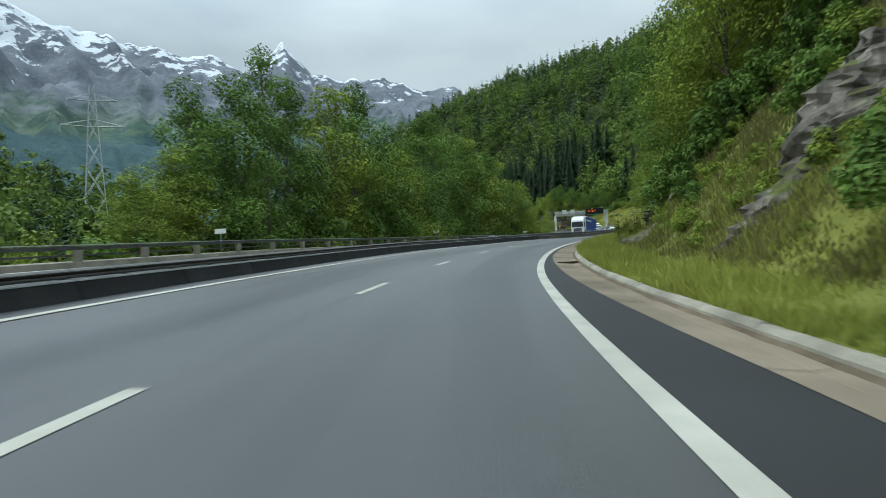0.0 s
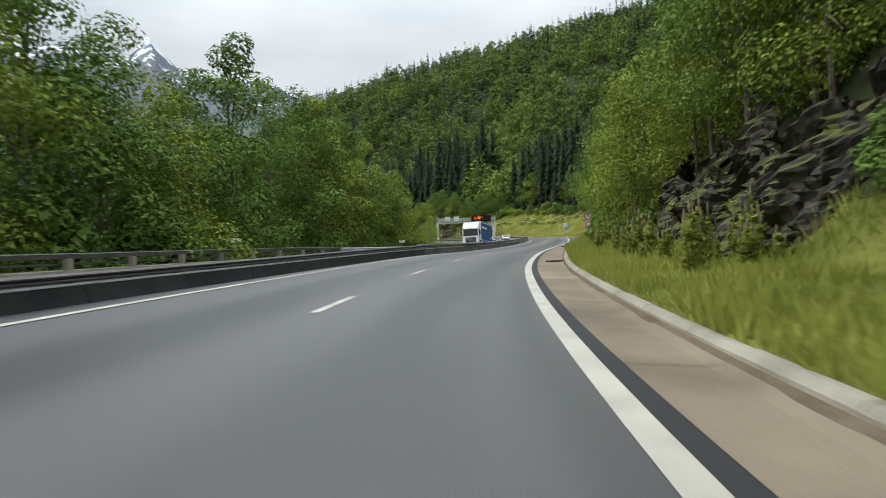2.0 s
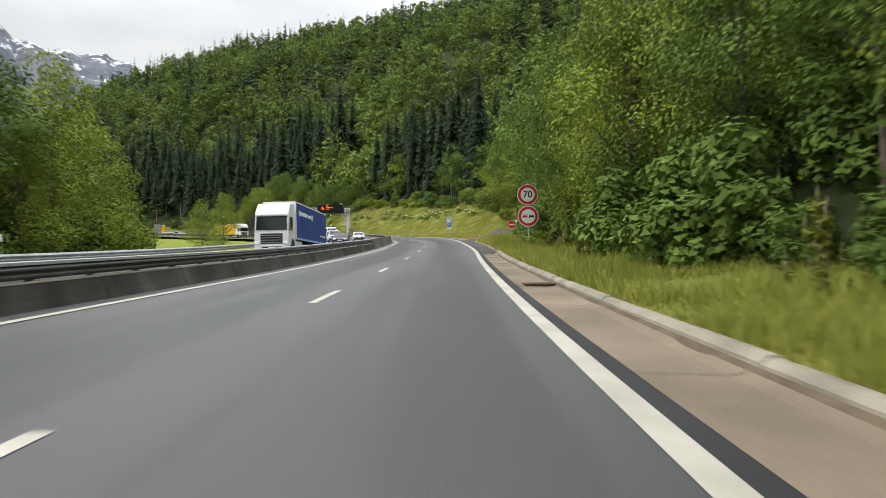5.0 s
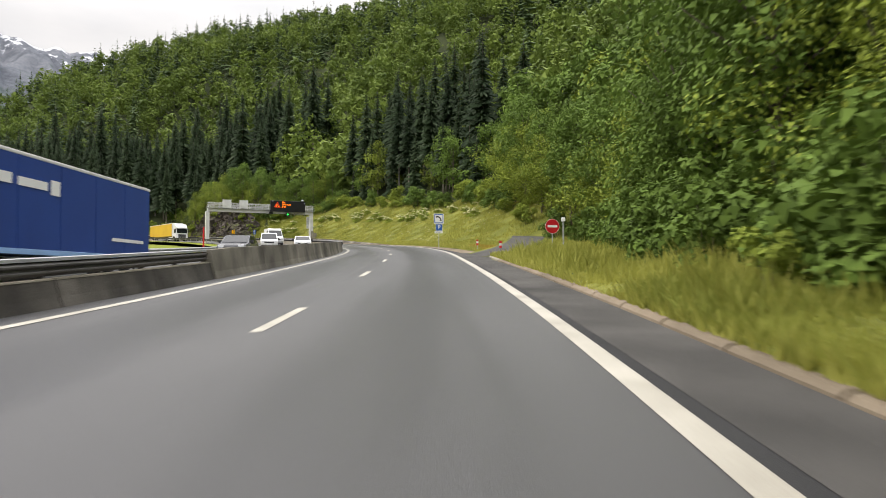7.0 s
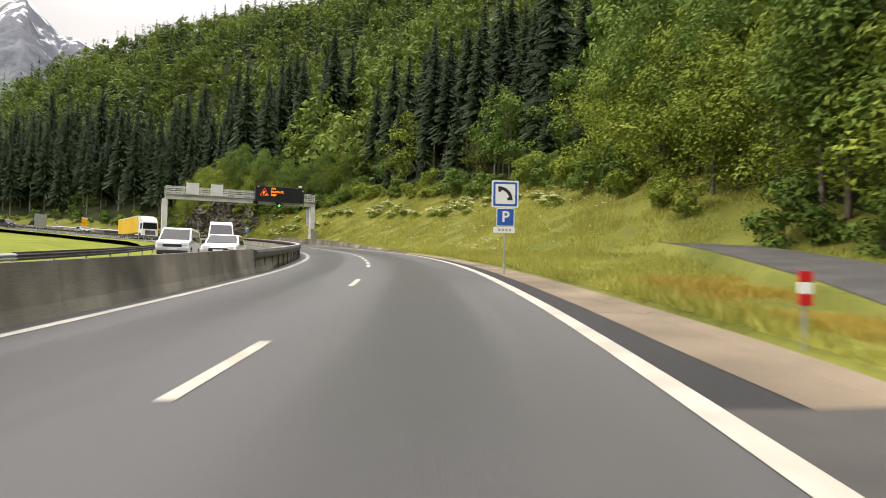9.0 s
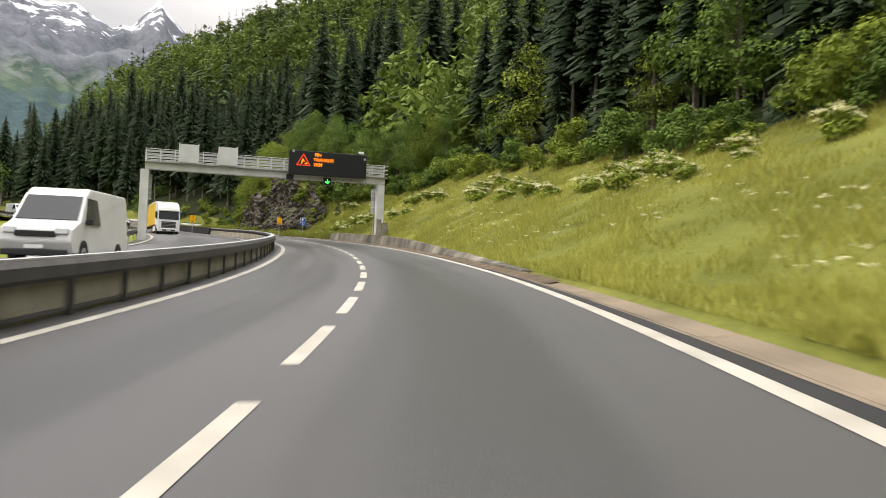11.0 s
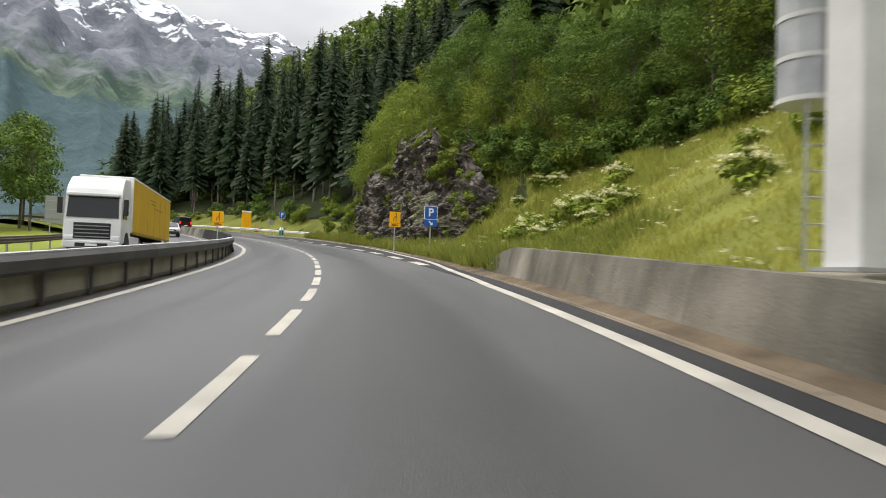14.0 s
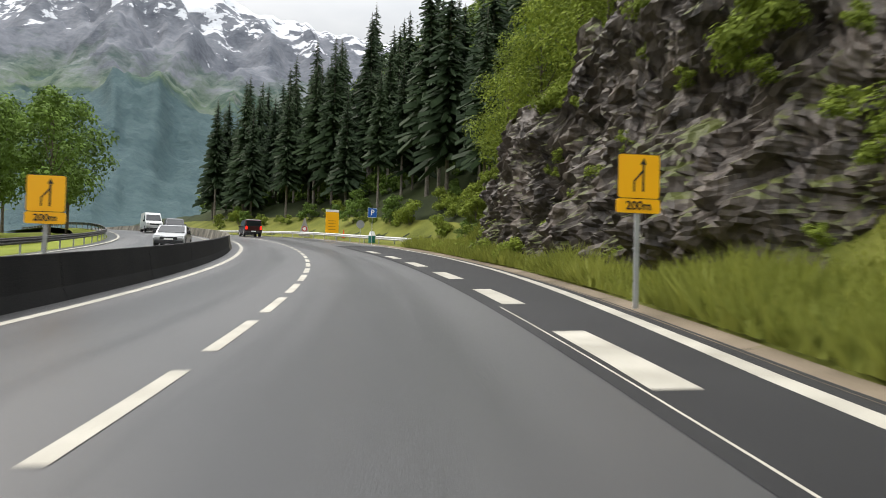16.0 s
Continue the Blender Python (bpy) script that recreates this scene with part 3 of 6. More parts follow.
def kerb_stone(s0, s1, height=0.17, mat=KERB):
    k = KERB_O
    sweep("stone", s0, s1, 1.0, lambda s: [(k(s), -0.1), (k(s) + 0.03, height * 0.55), (k(s) + 0.08, height * 0.92), (k(s) + 0.12, height), (k(s) + 0.20, height), (k(s) + 0.23, height - 0.03), (k(s) + 0.23, -0.1)], mat, True, kerb, smooth=False)


s = -30.0
while s < 131:
    slab(s + 0.015, min(s + 5.985, 130.9))
    for j in range(3):
        kerb_stone(s + 2 * j + 0.008, s + 2 * j + 1.992, 0.135 + 0.01 * math.sin(s + j))
    s += 6.0
s = 171.6
while s < 420:
    if not 236 < s < 240:
        slab(s + 0.015, s + 5.985)
    s += 6.0
tagged(sweep("lay_by", 131, 171.6, 1.45, lambda s: [(4.0, 0.004), (4.6, 0.006), (np.interp(s, [131, 136, 150, 160, 164, 171, 174], [4.9, 5.0, 5.1, 5.05, 5.4, 5.6, 5.6]), 0.03)], ASPHALT_OLD),
       "worn grey asphalt apron at the junction of a track", "shoulder", kind="structure")
s = 131.0
while s < 171:
    kerb_stone(s + 0.02, s + 1.96, (0.1 if s < 150 else 0.07) + 0.02 * math.sin(3 * s) if s < 163 else 0.045, GUTTER if s < 158 else KERB)
    s += 2.0

tagged(sweep("gutter_dirt", -30, 130, 1.0, lambda s: [(KERB_O(s) - 0.13 - 0.05 * math.sin(s * 1.7) * math.sin(s * 0.6), -0.012), (KERB_O(s) - 0.05, 0.012), (KERB_O(s) + 0.03, 0.04)], DIRT), "dark dirt washed up along the foot of the kerb", "dirt", kind="structure")


def drain_grate(s, o):
    ob = thing("drain_grate", at_road(s, o, 0.012), "rusty iron drain grating set into the gutter slabs", "drain", "drain gratings in the gutter")
    for x in (-0.36, 0.33):
        part("side_bar", boxed(x, x + 0.03, -0.55, 0.55, -0.03, 0.022, 0.004), RUST, ob)
    for k in range(14):
        y = -0.55 + 1.07 * k / 13
        part("bar", boxed(-0.33, 0.33, y, y + 0.035, -0.03, 0.018, 0.004), RUST, ob)
    # flat black sheet painted in for the shade of the hollow below
    part("pit", boxed(-0.33, 0.33, -0.54, 0.54, -0.01, -0.002), BLACK, ob, "black sheet for the shaded hollow under the bars")


for s in (26.0, 66.2, 107.0):
    drain_grate(s, float(KERB_O(s)) - 0.42)

# verge and banks on the hill side, in one fine strip
VERGE_D = np.array([-0.06, 0.1, 0.6, 1.2, 1.9, 2.6, 3.4, 4.2, 5.0, 6.0, 7.0, 8.2, 9.5, 11, 12.5, 14, 16, 18.5, 21.5, 25])


def build_verge():
    ss = np.arange(-60, 470, 1.5)
    D = np.tile(VERGE_D, (len(ss), 1))
    D[:, 0], D[:, 1] = np.where(ss < 150, 0.16, -0.06), np.where(ss < 150, 0.24, 0.1)
    off = KERB_O(ss)[:, None] + D
    p = road(ss[:, None] + 0 * off, np.clip(off, None, 6.5))
    xy = road(ss[:, None] + 0 * off, off)[..., :2]
    S = ss[:, None] + 0 * off
    h = bank_height(S, D, xy[..., 0], xy[..., 1])
    rough = np.array([noise.noise((a * 0.7, b * 0.7, 1.0)) + 0.5 * noise.noise((a * 1.9, b * 1.9, 4.0)) for a, b in xy.reshape(-1, 2)]).reshape(h.shape)
    h = np.where(D < 0.2, -0.03, h)
    mouth = (ss[:, None] > 163.6) & (ss[:, None] < 170.4) & (D < 1.6)
    h = np.where(mouth, -0.06, h)
    z = p[..., 2] + h + rough * 0.16 * np.clip(D / 3, 0, 1)
    v = np.concatenate([xy, z[..., None]], -1).reshape(-1, 3)
    k = len(VERGE_D)
    i = np.arange(len(v)).reshape(-1, k)
    f = np.stack([i[:-1, :-1], i[:-1, 1:], i[1:, 1:], i[1:, :-1]], -1).reshape(-1, 4)
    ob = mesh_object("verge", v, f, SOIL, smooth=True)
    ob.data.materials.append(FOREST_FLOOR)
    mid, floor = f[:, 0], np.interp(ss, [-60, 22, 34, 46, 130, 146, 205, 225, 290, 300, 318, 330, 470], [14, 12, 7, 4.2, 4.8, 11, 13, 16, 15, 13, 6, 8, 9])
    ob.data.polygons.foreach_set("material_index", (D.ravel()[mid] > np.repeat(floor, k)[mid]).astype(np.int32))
    return tagged(ob, "grassy verge and steep meadow bank above the road", "grass bank", kind="structure")


build_verge()
# mown meadow and verge on the valley side
tagged(sweep("valley_verge", S0, 480, 3.0, lambda s: [(-16.5, -0.6 if s < 100 else -0.14), (-15, -0.16), (-13.4, -0.08)], LAWN), "strip of short grass beyond the oncoming carriageway", "grass", kind="structure")

# track that leaves the road and climbs behind the mound
TRACK = [(169.6, 5.0), (172.6, 6.6), (178, 8.2), (188, 10.8), (200, 14.0)]
TRACK_FAR = [(163.8, 5.1), (168.5, 7.9), (174.5, 9.6), (187, 13.4), (199, 17.2)]


def build_track():
    t = np.linspace(0, 4, 40)
    pick = lambda a, k: np.interp(t, range(5), [q[k] for q in a])
    c = np.stack([pick(TRACK, 0), pick(TRACK, 1)], 1)
    left, right = road(pick(TRACK, 0), pick(TRACK, 1)), road(pick(TRACK_FAR, 0), pick(TRACK_FAR, 1))
    lift = np.interp(t, [0, 1, 2, 3, 4], [0.032, 0.26, 0.48, 0.85, 1.2])
    for e in (left, right):
        e[:, 2] += lift
    v = np.stack([left, right], 1).reshape(-1, 3)
    f = [(2 * i, 2 * i + 1, 2 * i + 3, 2 * i + 2) for i in range(39)]
    for name, a, b in (("track_bank", left, -1), ("track_bank", right, 1)):
        side = road(c[:, 0], c[:, 1] + b) - road(c[:, 0], c[:, 1])
        side[:, 2] = 0
        rim = a + (0, 0, -0.012)
        low = a + side * np.interp(t, [0, 1, 4], [0.1, 0.5, 1.3])[:, None] + (0, 0, -1.1)
        bank = np.stack([rim - side * 0.15, rim + side * 0.25, low], 1).reshape(-1, 3)
        faces = [(3 * i + j, 3 * i + j + 1, 3 * i + j + 4, 3 * i + j + 3) for i in range(39) for j in range(2)]
        tagged(mesh_object(name, bank, faces, SOIL, smooth=True), "grassy earth shoulder carrying the narrow track", "grass bank", kind="structure")
    return tagged(mesh_object("track", v, f, ASPHALT_OLD), "narrow worn asphalt track leaving the road uphill", "track", kind="structure")


build_track()

# ---- barriers ----
W_BEAM = [(0, 0.0), (0.05, 0.03), (0.085, 0.07), (0.085, 0.10), (0.03, 0.14), (0.03, 0.17), (0.085, 0.21), (0.085, 0.24), (0.05, 0.28), (0, 0.31), (-0.012, 0.30), (-0.012, 0.01)]


def beam(name, s0, s1, off, h, mat, parent, side=1, tall=1.0):
    return sweep(name, s0, s1, 2.0, lambda s: [(off(s) + side * a, h + b * tall) for a, b in W_BEAM][:: side], mat, True, parent)


def posts(parent, s0, s1, step, off, h0, h1, mat, size=0.07, name="post"):
    bm = boxed(-size / 2, size / 2, -size * 0.7, size * 0.7, h0, h1, 0.008)
    first = part(name, bm, mat, parent)
    first.matrix_basis = at_road(s0, float(off(s0)))
    for k in range(1, int((s1 - s0) / step) + 1):
        ob = new(name, first.data)
        ob.parent = parent
        ob.matrix_basis = at_road(s0 + step * k, float(off(s0 + step * k)))


# central reserve, first stretch: low dark wall in units, with a steel rail in front and a broad cap rail
central = tagged(new("central_barrier"), "low dark concrete barrier with steel rails between the carriageways", "barrier", kind="structure")
UP = along([(S0, 0.70), (50, 0.72), (92, 0.95), (130, 1.0)])
s = S0
while s < 147:
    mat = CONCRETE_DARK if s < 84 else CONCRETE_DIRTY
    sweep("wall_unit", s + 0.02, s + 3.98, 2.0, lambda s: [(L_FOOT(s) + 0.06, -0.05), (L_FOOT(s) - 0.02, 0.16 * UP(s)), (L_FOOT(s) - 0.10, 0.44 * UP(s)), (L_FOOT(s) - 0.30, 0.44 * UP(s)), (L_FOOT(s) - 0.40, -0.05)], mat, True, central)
    s += 4.0
for a in np.arange(S0, 146, 8.0):
    sweep("rail", a + 0.01, a + 7.99, 2.0, lambda s: [(L_FOOT(s) - 0.27 + u, (0.50 + 0.8 * w) * UP(s)) for u, w in W_BEAM], WEATHERED, True, central)
    sweep("ledge", a + 0.03, a + 7.97, 2.0, lambda s: [(L_FOOT(s) - 0.09, 0.442 * UP(s)), (L_FOOT(s) - 0.095, 0.442 * UP(s) + 0.03), (L_FOOT(s) - 0.26, 0.442 * UP(s) + 0.03), (L_FOOT(s) - 0.26, 0.442 * UP(s))], GALV if a < 90 else KERB, True, central)
    if a > 80:
        sweep("cap_rail", a + 0.01, a + 7.99, 2.0, lambda s: [(L_FOOT(s) - 0.20, 0.755 * UP(s)), (L_FOOT(s) - 0.20, 0.81 * UP(s)), (L_FOOT(s) - 0.56, 0.81 * UP(s)), (L_FOOT(s) - 0.56, 0.755 * UP(s))], GALV, True, central)
posts(central, S0, 84, 2.0, lambda s: L_FOOT(s) - 0.36, 0.26, 0.5, WEATHERED, 0.1)
posts(central, 86, 147, 2.0, lambda s: L_FOOT(s) - 0.36, 0.36, 0.72, WEATHERED, 0.1)
# second stretch: taller plain concrete wall
s = 148.0
while s < 196:
    up = lambda s: np.interp(s, [148, 149], [0.8, 0.84])
    sweep("wall_unit", s + 0.01, s + 5.99, 2.0, lambda s: [(L_FOOT(s) + 0.1, -0.05), (L_FOOT(s) + 0.02, 0.2), (L_FOOT(s) - 0.08, up(s)), (L_FOOT(s) - 0.28, up(s)), (L_FOOT(s) - 0.5, -0.05)], CONCRETE, True, central)
    s += 6.0
# third stretch: dark steel beam on slim posts before a low wall
for a in np.arange(192, 304, 8.0):
    sweep("rail", a + 0.01, a + 7.99, 2.0, lambda s: [(L_FOOT(s) + 0.02, 0.50), (L_FOOT(s) + 0.09, 0.56), (L_FOOT(s) + 0.10, 0.72), (L_FOOT(s) + 0.03, 0.80), (L_FOOT(s) - 0.22, 0.80), (L_FOOT(s) - 0.26, 0.74), (L_FOOT(s) - 0.02, 0.55)], WEATHERED, True, central)
    sweep("cap_rail", a + 0.01, a + 7.99, 2.0, lambda s: [(L_FOOT(s) + 0.01, 0.802), (L_FOOT(s) + 0.01, 0.83), (L_FOOT(s) - 0.22, 0.83), (L_FOOT(s) - 0.22, 0.802)], GALV, True, central)
    sweep("wall_unit", a + 0.02, a + 7.98, 2.0, lambda s: [(L_FOOT(s) - 0.07, -0.05), (L_FOOT(s) - 0.09, 0.50), (L_FOOT(s) - 0.17, 0.50), (L_FOOT(s) - 0.22, -0.05)], KERB, True, central)
    sweep("low_rail", a + 0.02, a + 7.98, 2.0, lambda s: [(L_FOOT(s) - 0.02, 0.05), (L_FOOT(s) - 0.02, 0.11), (L_FOOT(s) - 0.06, 0.11), (L_FOOT(s) - 0.06, 0.05)], WEATHERED, True, central)
posts(central, 192, 303, 2.0, lambda s: L_FOOT(s) + 0.0, -0.02, 0.52, WEATHERED, 0.06)
# fourth stretch: plain dark concrete wall
s = 304.0
while s < 470:
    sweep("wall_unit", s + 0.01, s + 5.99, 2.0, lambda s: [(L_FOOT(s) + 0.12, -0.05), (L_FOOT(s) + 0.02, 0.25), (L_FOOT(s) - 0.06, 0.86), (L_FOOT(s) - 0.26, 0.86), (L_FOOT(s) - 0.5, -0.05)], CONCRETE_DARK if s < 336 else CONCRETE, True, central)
    s += 6.0

# parapet on the valley side of the oncoming carriageway
parapet = tagged(new("parapet"), "parapet of two weathered steel rails on short posts over a concrete plinth", "parapet", kind="structure")
par_o = along([(0, -13.66), (100, -13.66)])
for a in np.arange(S0, 92, 6.0):
    sweep("plinth", a + 0.01, a + 5.99, 2.0, lambda s: [(-13.40, -0.1), (-13.44, 0.16), (-14.0, 0.18), (-14.0, -0.6)], KERB, True, parapet)
    for h, up, m in ((0.60, 0.13, WEATHERED), (0.765, 0.035, GALV)):
        sweep("rail", a + 0.01, a + 5.99, 2.0, lambda s: [(-13.74, h), (-13.74, h + up), (-13.88, h + up), (-13.88, h)], m, True, parapet)
    sweep("lower_rail", a + 0.01, a + 5.99, 2.0, lambda s: [(-13.80, 0.36), (-13.80, 0.43), (-13.85, 0.43), (-13.85, 0.36)], WEATHERED, True, parapet)
posts(parapet, S0, 90, 4.0, par_o, 0.16, 0.60, KERB, 0.22)

# outer guard rail of the oncoming carriageway
guard = tagged(new("guard_rail"), "weathered steel guard rail along the meadow", "guard rail", kind="structure")
for a in np.arange(92, 470, 8.0):
    beam("rail", a + 0.01, a + 7.99, lambda s: -13.5 + 0 * s, 0.42, WEATHERED if a > 190 else GALV, guard, 1, 1.0)
    if a > 190:
        sweep("cap_rail", a + 0.01, a + 7.99, 2.0, lambda s: [(-13.44, 0.732), (-13.44, 0.77), (-13.62, 0.77), (-13.62, 0.732)], WEATHERED, True, guard)
posts(guard, 92, 468, 4.0, lambda s: -13.56 + 0 * s, -0.15, 0.70, GALV, 0.08)

# retaining wall at the foot of the steep meadow
retaining = tagged(new("retaining_wall"), "low weathered concrete retaining wall at the foot of a meadow bank", "wall", kind="structure")
top_of = lambda s: np.interp(s, [226, 241, 252, 262, 281.5, 284.5], [0.10, 0.36, 0.6, 0.76, 0.8, 0.12])
s = 226.0
while s < 284:
    e = min(s + 5.0, 284.5)
    sweep("wall_unit", s + 0.01, e - 0.01, 1.25, lambda s: [(KERB_O(s) - 0.05, -0.05), (KERB_O(s), 0.12), (KERB_O(s) + 0.16, top_of(s)), (KERB_O(s) + 0.42, top_of(s)), (KERB_O(s) + 0.5, -0.1)], CONCRETE, True, retaining)
    s = e
tagged(sweep("dirt_strip", 222, 300, 1.5, lambda s: [(KERB_O(s) - 0.38, -0.02), (KERB_O(s) - 0.16, 0.03), (KERB_O(s) + 0.06, 0.07)], DIRT), "strip of brown dirt along the foot of the wall", "dirt", kind="structure")


# ---- far mountains with snow ----
def mountain_material():
    """Snow on the high and flatter ground, grey rock below it, then alps and dark woods; the colours carry blue
    distance haze.
    """
    # rock greys are shifted to blue to paint in the haze of distance
    m = material("hazy_snowy_mountain", (0.075, 0.085, 0.105), (0.21, 0.22, 0.245), 0.9, 0.006, 0.05, 0.0, spec=0.1)
    n, l = m.node_tree.nodes, m.node_tree.links
    b = n["Principled BSDF"]
    rock = b.inputs["Base Color"].links[0].from_socket
    co, geo = n.new("ShaderNodeTexCoord"), n.new("ShaderNodeNewGeometry")
    split, tilt = n.new("ShaderNodeSeparateXYZ"), n.new("ShaderNodeSeparateXYZ")
    l.new(geo.outputs["Position"], split.inputs[0])
    l.new(geo.outputs["Normal"], tilt.inputs[0])

    def noise_node(scale, stretch, detail, rough):
        k, mp = n.new("ShaderNodeTexNoise"), n.new("ShaderNodeMapping")
        mp.inputs["Scale"].default_value = stretch
        mp.inputs["Rotation"].default_value = (0.0, 0.35, 0.5)
        l.new(co.outputs["Object"], mp.inputs["Vector"])
        l.new(mp.outputs[0], k.inputs["Vector"])
        k.inputs["Scale"].default_value, k.inputs["Detail"].default_value, k.inputs["Roughness"].default_value = scale, detail, rough
        return k.outputs["Fac"]

    def math_node(op, a, c, d=None):
        k = n.new("ShaderNodeMath")
        k.operation = op
        for q, val in enumerate((a, c, d)):
            if val is None:
                continue
            if isinstance(val, (int, float)):
                k.inputs[q].default_value = val
            else:
                l.new(val, k.inputs[q])
        return k.outputs[0]

    def ramp(x, lo, hi):
        r = n.new("ShaderNodeMapRange")
        r.inputs[1].default_value, r.inputs[2].default_value = lo, hi
        l.new(x, r.inputs[0])
        return r.outputs[0]

    def mix(f, a, c):
        k = n.new("ShaderNodeMixRGB")
        l.new(f, k.inputs[0])
        for q, val in ((1, a), (2, c)):
            if isinstance(val, tuple):
                k.inputs[q].default_value = (*val, 1)
            else:
                l.new(val, k.inputs[q])
        return k.outputs[0]

    broad = noise_node(0.0028, (1.0, 1.0, 1.0), 4.0, 0.5)
    patch = noise_node(0.0085, (1.0, 1.0, 1.3), 12.0, 0.66)
    fine = noise_node(0.05, (1.0, 1.0, 0.5), 8.0, 0.6)
    height = math_node("MULTIPLY_ADD", broad, 520.0, split.outputs[2])
    green = ramp(math_node("MULTIPLY_ADD", patch, 900.0, height), 1560.0, 1330.0)
    woods = ramp(math_node("MULTIPLY_ADD", patch, 300.0, height), 1040.0, 930.0)
    level = math_node("MULTIPLY_ADD", patch, 3600.0, height)
    level = math_node("MULTIPLY_ADD", tilt.outputs[2], 420.0, level)
    level = math_node("MULTIPLY_ADD", fine, 260.0, level)
    level = math_node("MULTIPLY_ADD", height, 0.5, level)
    snow = ramp(level, 4580.0, 4660.0)
    scree = ramp(noise_node(0.014, (1.0, 1.0, 0.35), 9.0, 0.6), 0.60, 0.68)
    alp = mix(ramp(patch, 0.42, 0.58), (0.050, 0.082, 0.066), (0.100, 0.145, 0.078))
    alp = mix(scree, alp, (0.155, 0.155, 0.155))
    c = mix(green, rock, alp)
    # woods paled and blued, and snow dimmed, for haze painted into the colour
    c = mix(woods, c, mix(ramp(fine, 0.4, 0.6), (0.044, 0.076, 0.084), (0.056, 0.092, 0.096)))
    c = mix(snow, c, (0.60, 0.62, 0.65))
    l.new(c, b.inputs["Base Color"])
    relief = n.new("ShaderNodeBump")
    relief.inputs["Strength"].default_value, relief.inputs["Distance"].default_value = 0.55, 60.0
    l.new(patch, relief.inputs["Height"])
    l.new(relief.outputs[0], b.inputs["Normal"])
    return m


def build_mountains():
    """A broken range round the valley, its crest 4.3 km off, cut by gullies that run down its face."""
    skyline = along([(-60, 8), (-30, 10), (-10, 12), (-3.5, 13.4), (-1.3, 15.2), (1.5, 14.7), (4.6, 15.9), (8.2, 16.5), (10.5, 16.2), (12.8, 18.6), (14.6, 17.0), (16.2, 16.7), (18.5, 17.5), (21.5, 17.5), (24.2, 18.3), (28, 18.9), (31, 19.4), (34, 20.3), (38.5, 21.4), (43, 19.2), (48, 17.2), (60, 18), (85, 16), (110, 12), (150, 9)])
    na, nr, crest = 820, 120, 4300
    deg = np.linspace(-60, 150, na)
    r = np.concatenate([np.linspace(900, crest, nr - 14), np.linspace(crest + 40, 4620, 14)])
    lift = np.zeros((nr, na))
    for i, rr in enumerate(r):
        f = min(1.0, (rr - 900) / (crest - 900))
        rise = f**1.5 if rr <= crest else 1 - (rr - crest) / 500
        for j, a in enumerate(deg):
            x, y = -math.sin(math.radians(a)) * rr, math.cos(math.radians(a)) * rr
            skew = a + 6.0 * f * noise.noise((a * 0.10, f * 3.0, 3.0))
            gully = abs(noise.noise((skew * 0.20, f * 2.6, 7.0))) * 1.2 + abs(noise.noise((skew * 0.55, f * 7.0, 5.0))) * 0.55
            crag = noise.fractal((x * 0.0032, y * 0.0032, 11.0), 0.75, 2.1, 7)
            lift[i, j] = rise * 1250 + (170 * (0.55 - gully) + 85 * crag) * f * (1.0 - 0.65 * max(0.0, f - 0.85) / 0.15)
    top = skyline(deg) + np.array([0.22 * noise.noise((a * 0.9, 1.0, 2.0)) + 0.12 * noise.noise((a * 2.7, 4.0, 2.0)) for a in deg])
    reach = (lift / r[:, None]).max(0)
    reach = np.convolve(np.pad(reach, 20, mode="edge"), np.ones(41) / 41, "valid")
    lift = lift * np.tan(np.radians(top)) / reach
    rad = np.radians(deg)
    v = np.stack([45 - np.sin(rad) * r[:, None], 150 + np.cos(rad) * r[:, None], lift - 10 * (1 - lift / 1250)], -1)
    i = np.arange(nr * na).reshape(nr, na)
    f = np.stack([i[:-1, :-1], i[1:, :-1], i[1:, 1:], i[:-1, 1:]], -1).reshape(-1, 4)
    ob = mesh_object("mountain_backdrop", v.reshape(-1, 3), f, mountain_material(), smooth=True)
    return tagged(ob, "far alpine range with snowfields above rock and forest", "mountains", kind="structure")


build_mountains()


# ---- woods, bushes and grass ----
RNG = np.random.default_rng(7)


def leaves(centres, size, rng, flat=0.35):
    """Small folded leaf sprays, four corners each, at the centres."""
    n = len(centres)
    a = rng.normal(size=(n, 3))
    a[:, 2] *= flat + 0.3
    a /= np.linalg.norm(a, axis=1, keepdims=True)
    b = np.cross(a, rng.normal(size=(n, 3)) + (0, 0, 1.2))
    b /= np.linalg.norm(b, axis=1, keepdims=True) + 1e-9
    k = (size * rng.uniform(0.6, 1.35, n))[:, None]
    droop = np.array((0, 0, -0.25)) * k
    c = np.asarray(centres)
    return np.stack([c - a * k, c + b * k * 0.55 + droop * 0.2, c + a * k + droop, c - b * k * 0.55 + droop * 0.2], 1)


def sprays(centres, size, rng, out):
    """Three-cornered leaf sprays that lie like scales on their clump, facing outwards."""
    n = len(centres)
    face = out + rng.normal(size=(n, 3)) * 0.45
    face /= np.linalg.norm(face, axis=1, keepdims=True)
    a = np.cross(face, rng.normal(size=(n, 3)))
    a /= np.linalg.norm(a, axis=1, keepdims=True) + 1e-9
    b = np.cross(face, a)
    k = (size * rng.uniform(0.55, 1.35, n))[:, None]
    c = np.asarray(centres)
    return np.stack([c - a * k, c + a * k * 0.75 - b * k * 0.55, c + a * k * 0.6 + b * k * 0.75], 1)


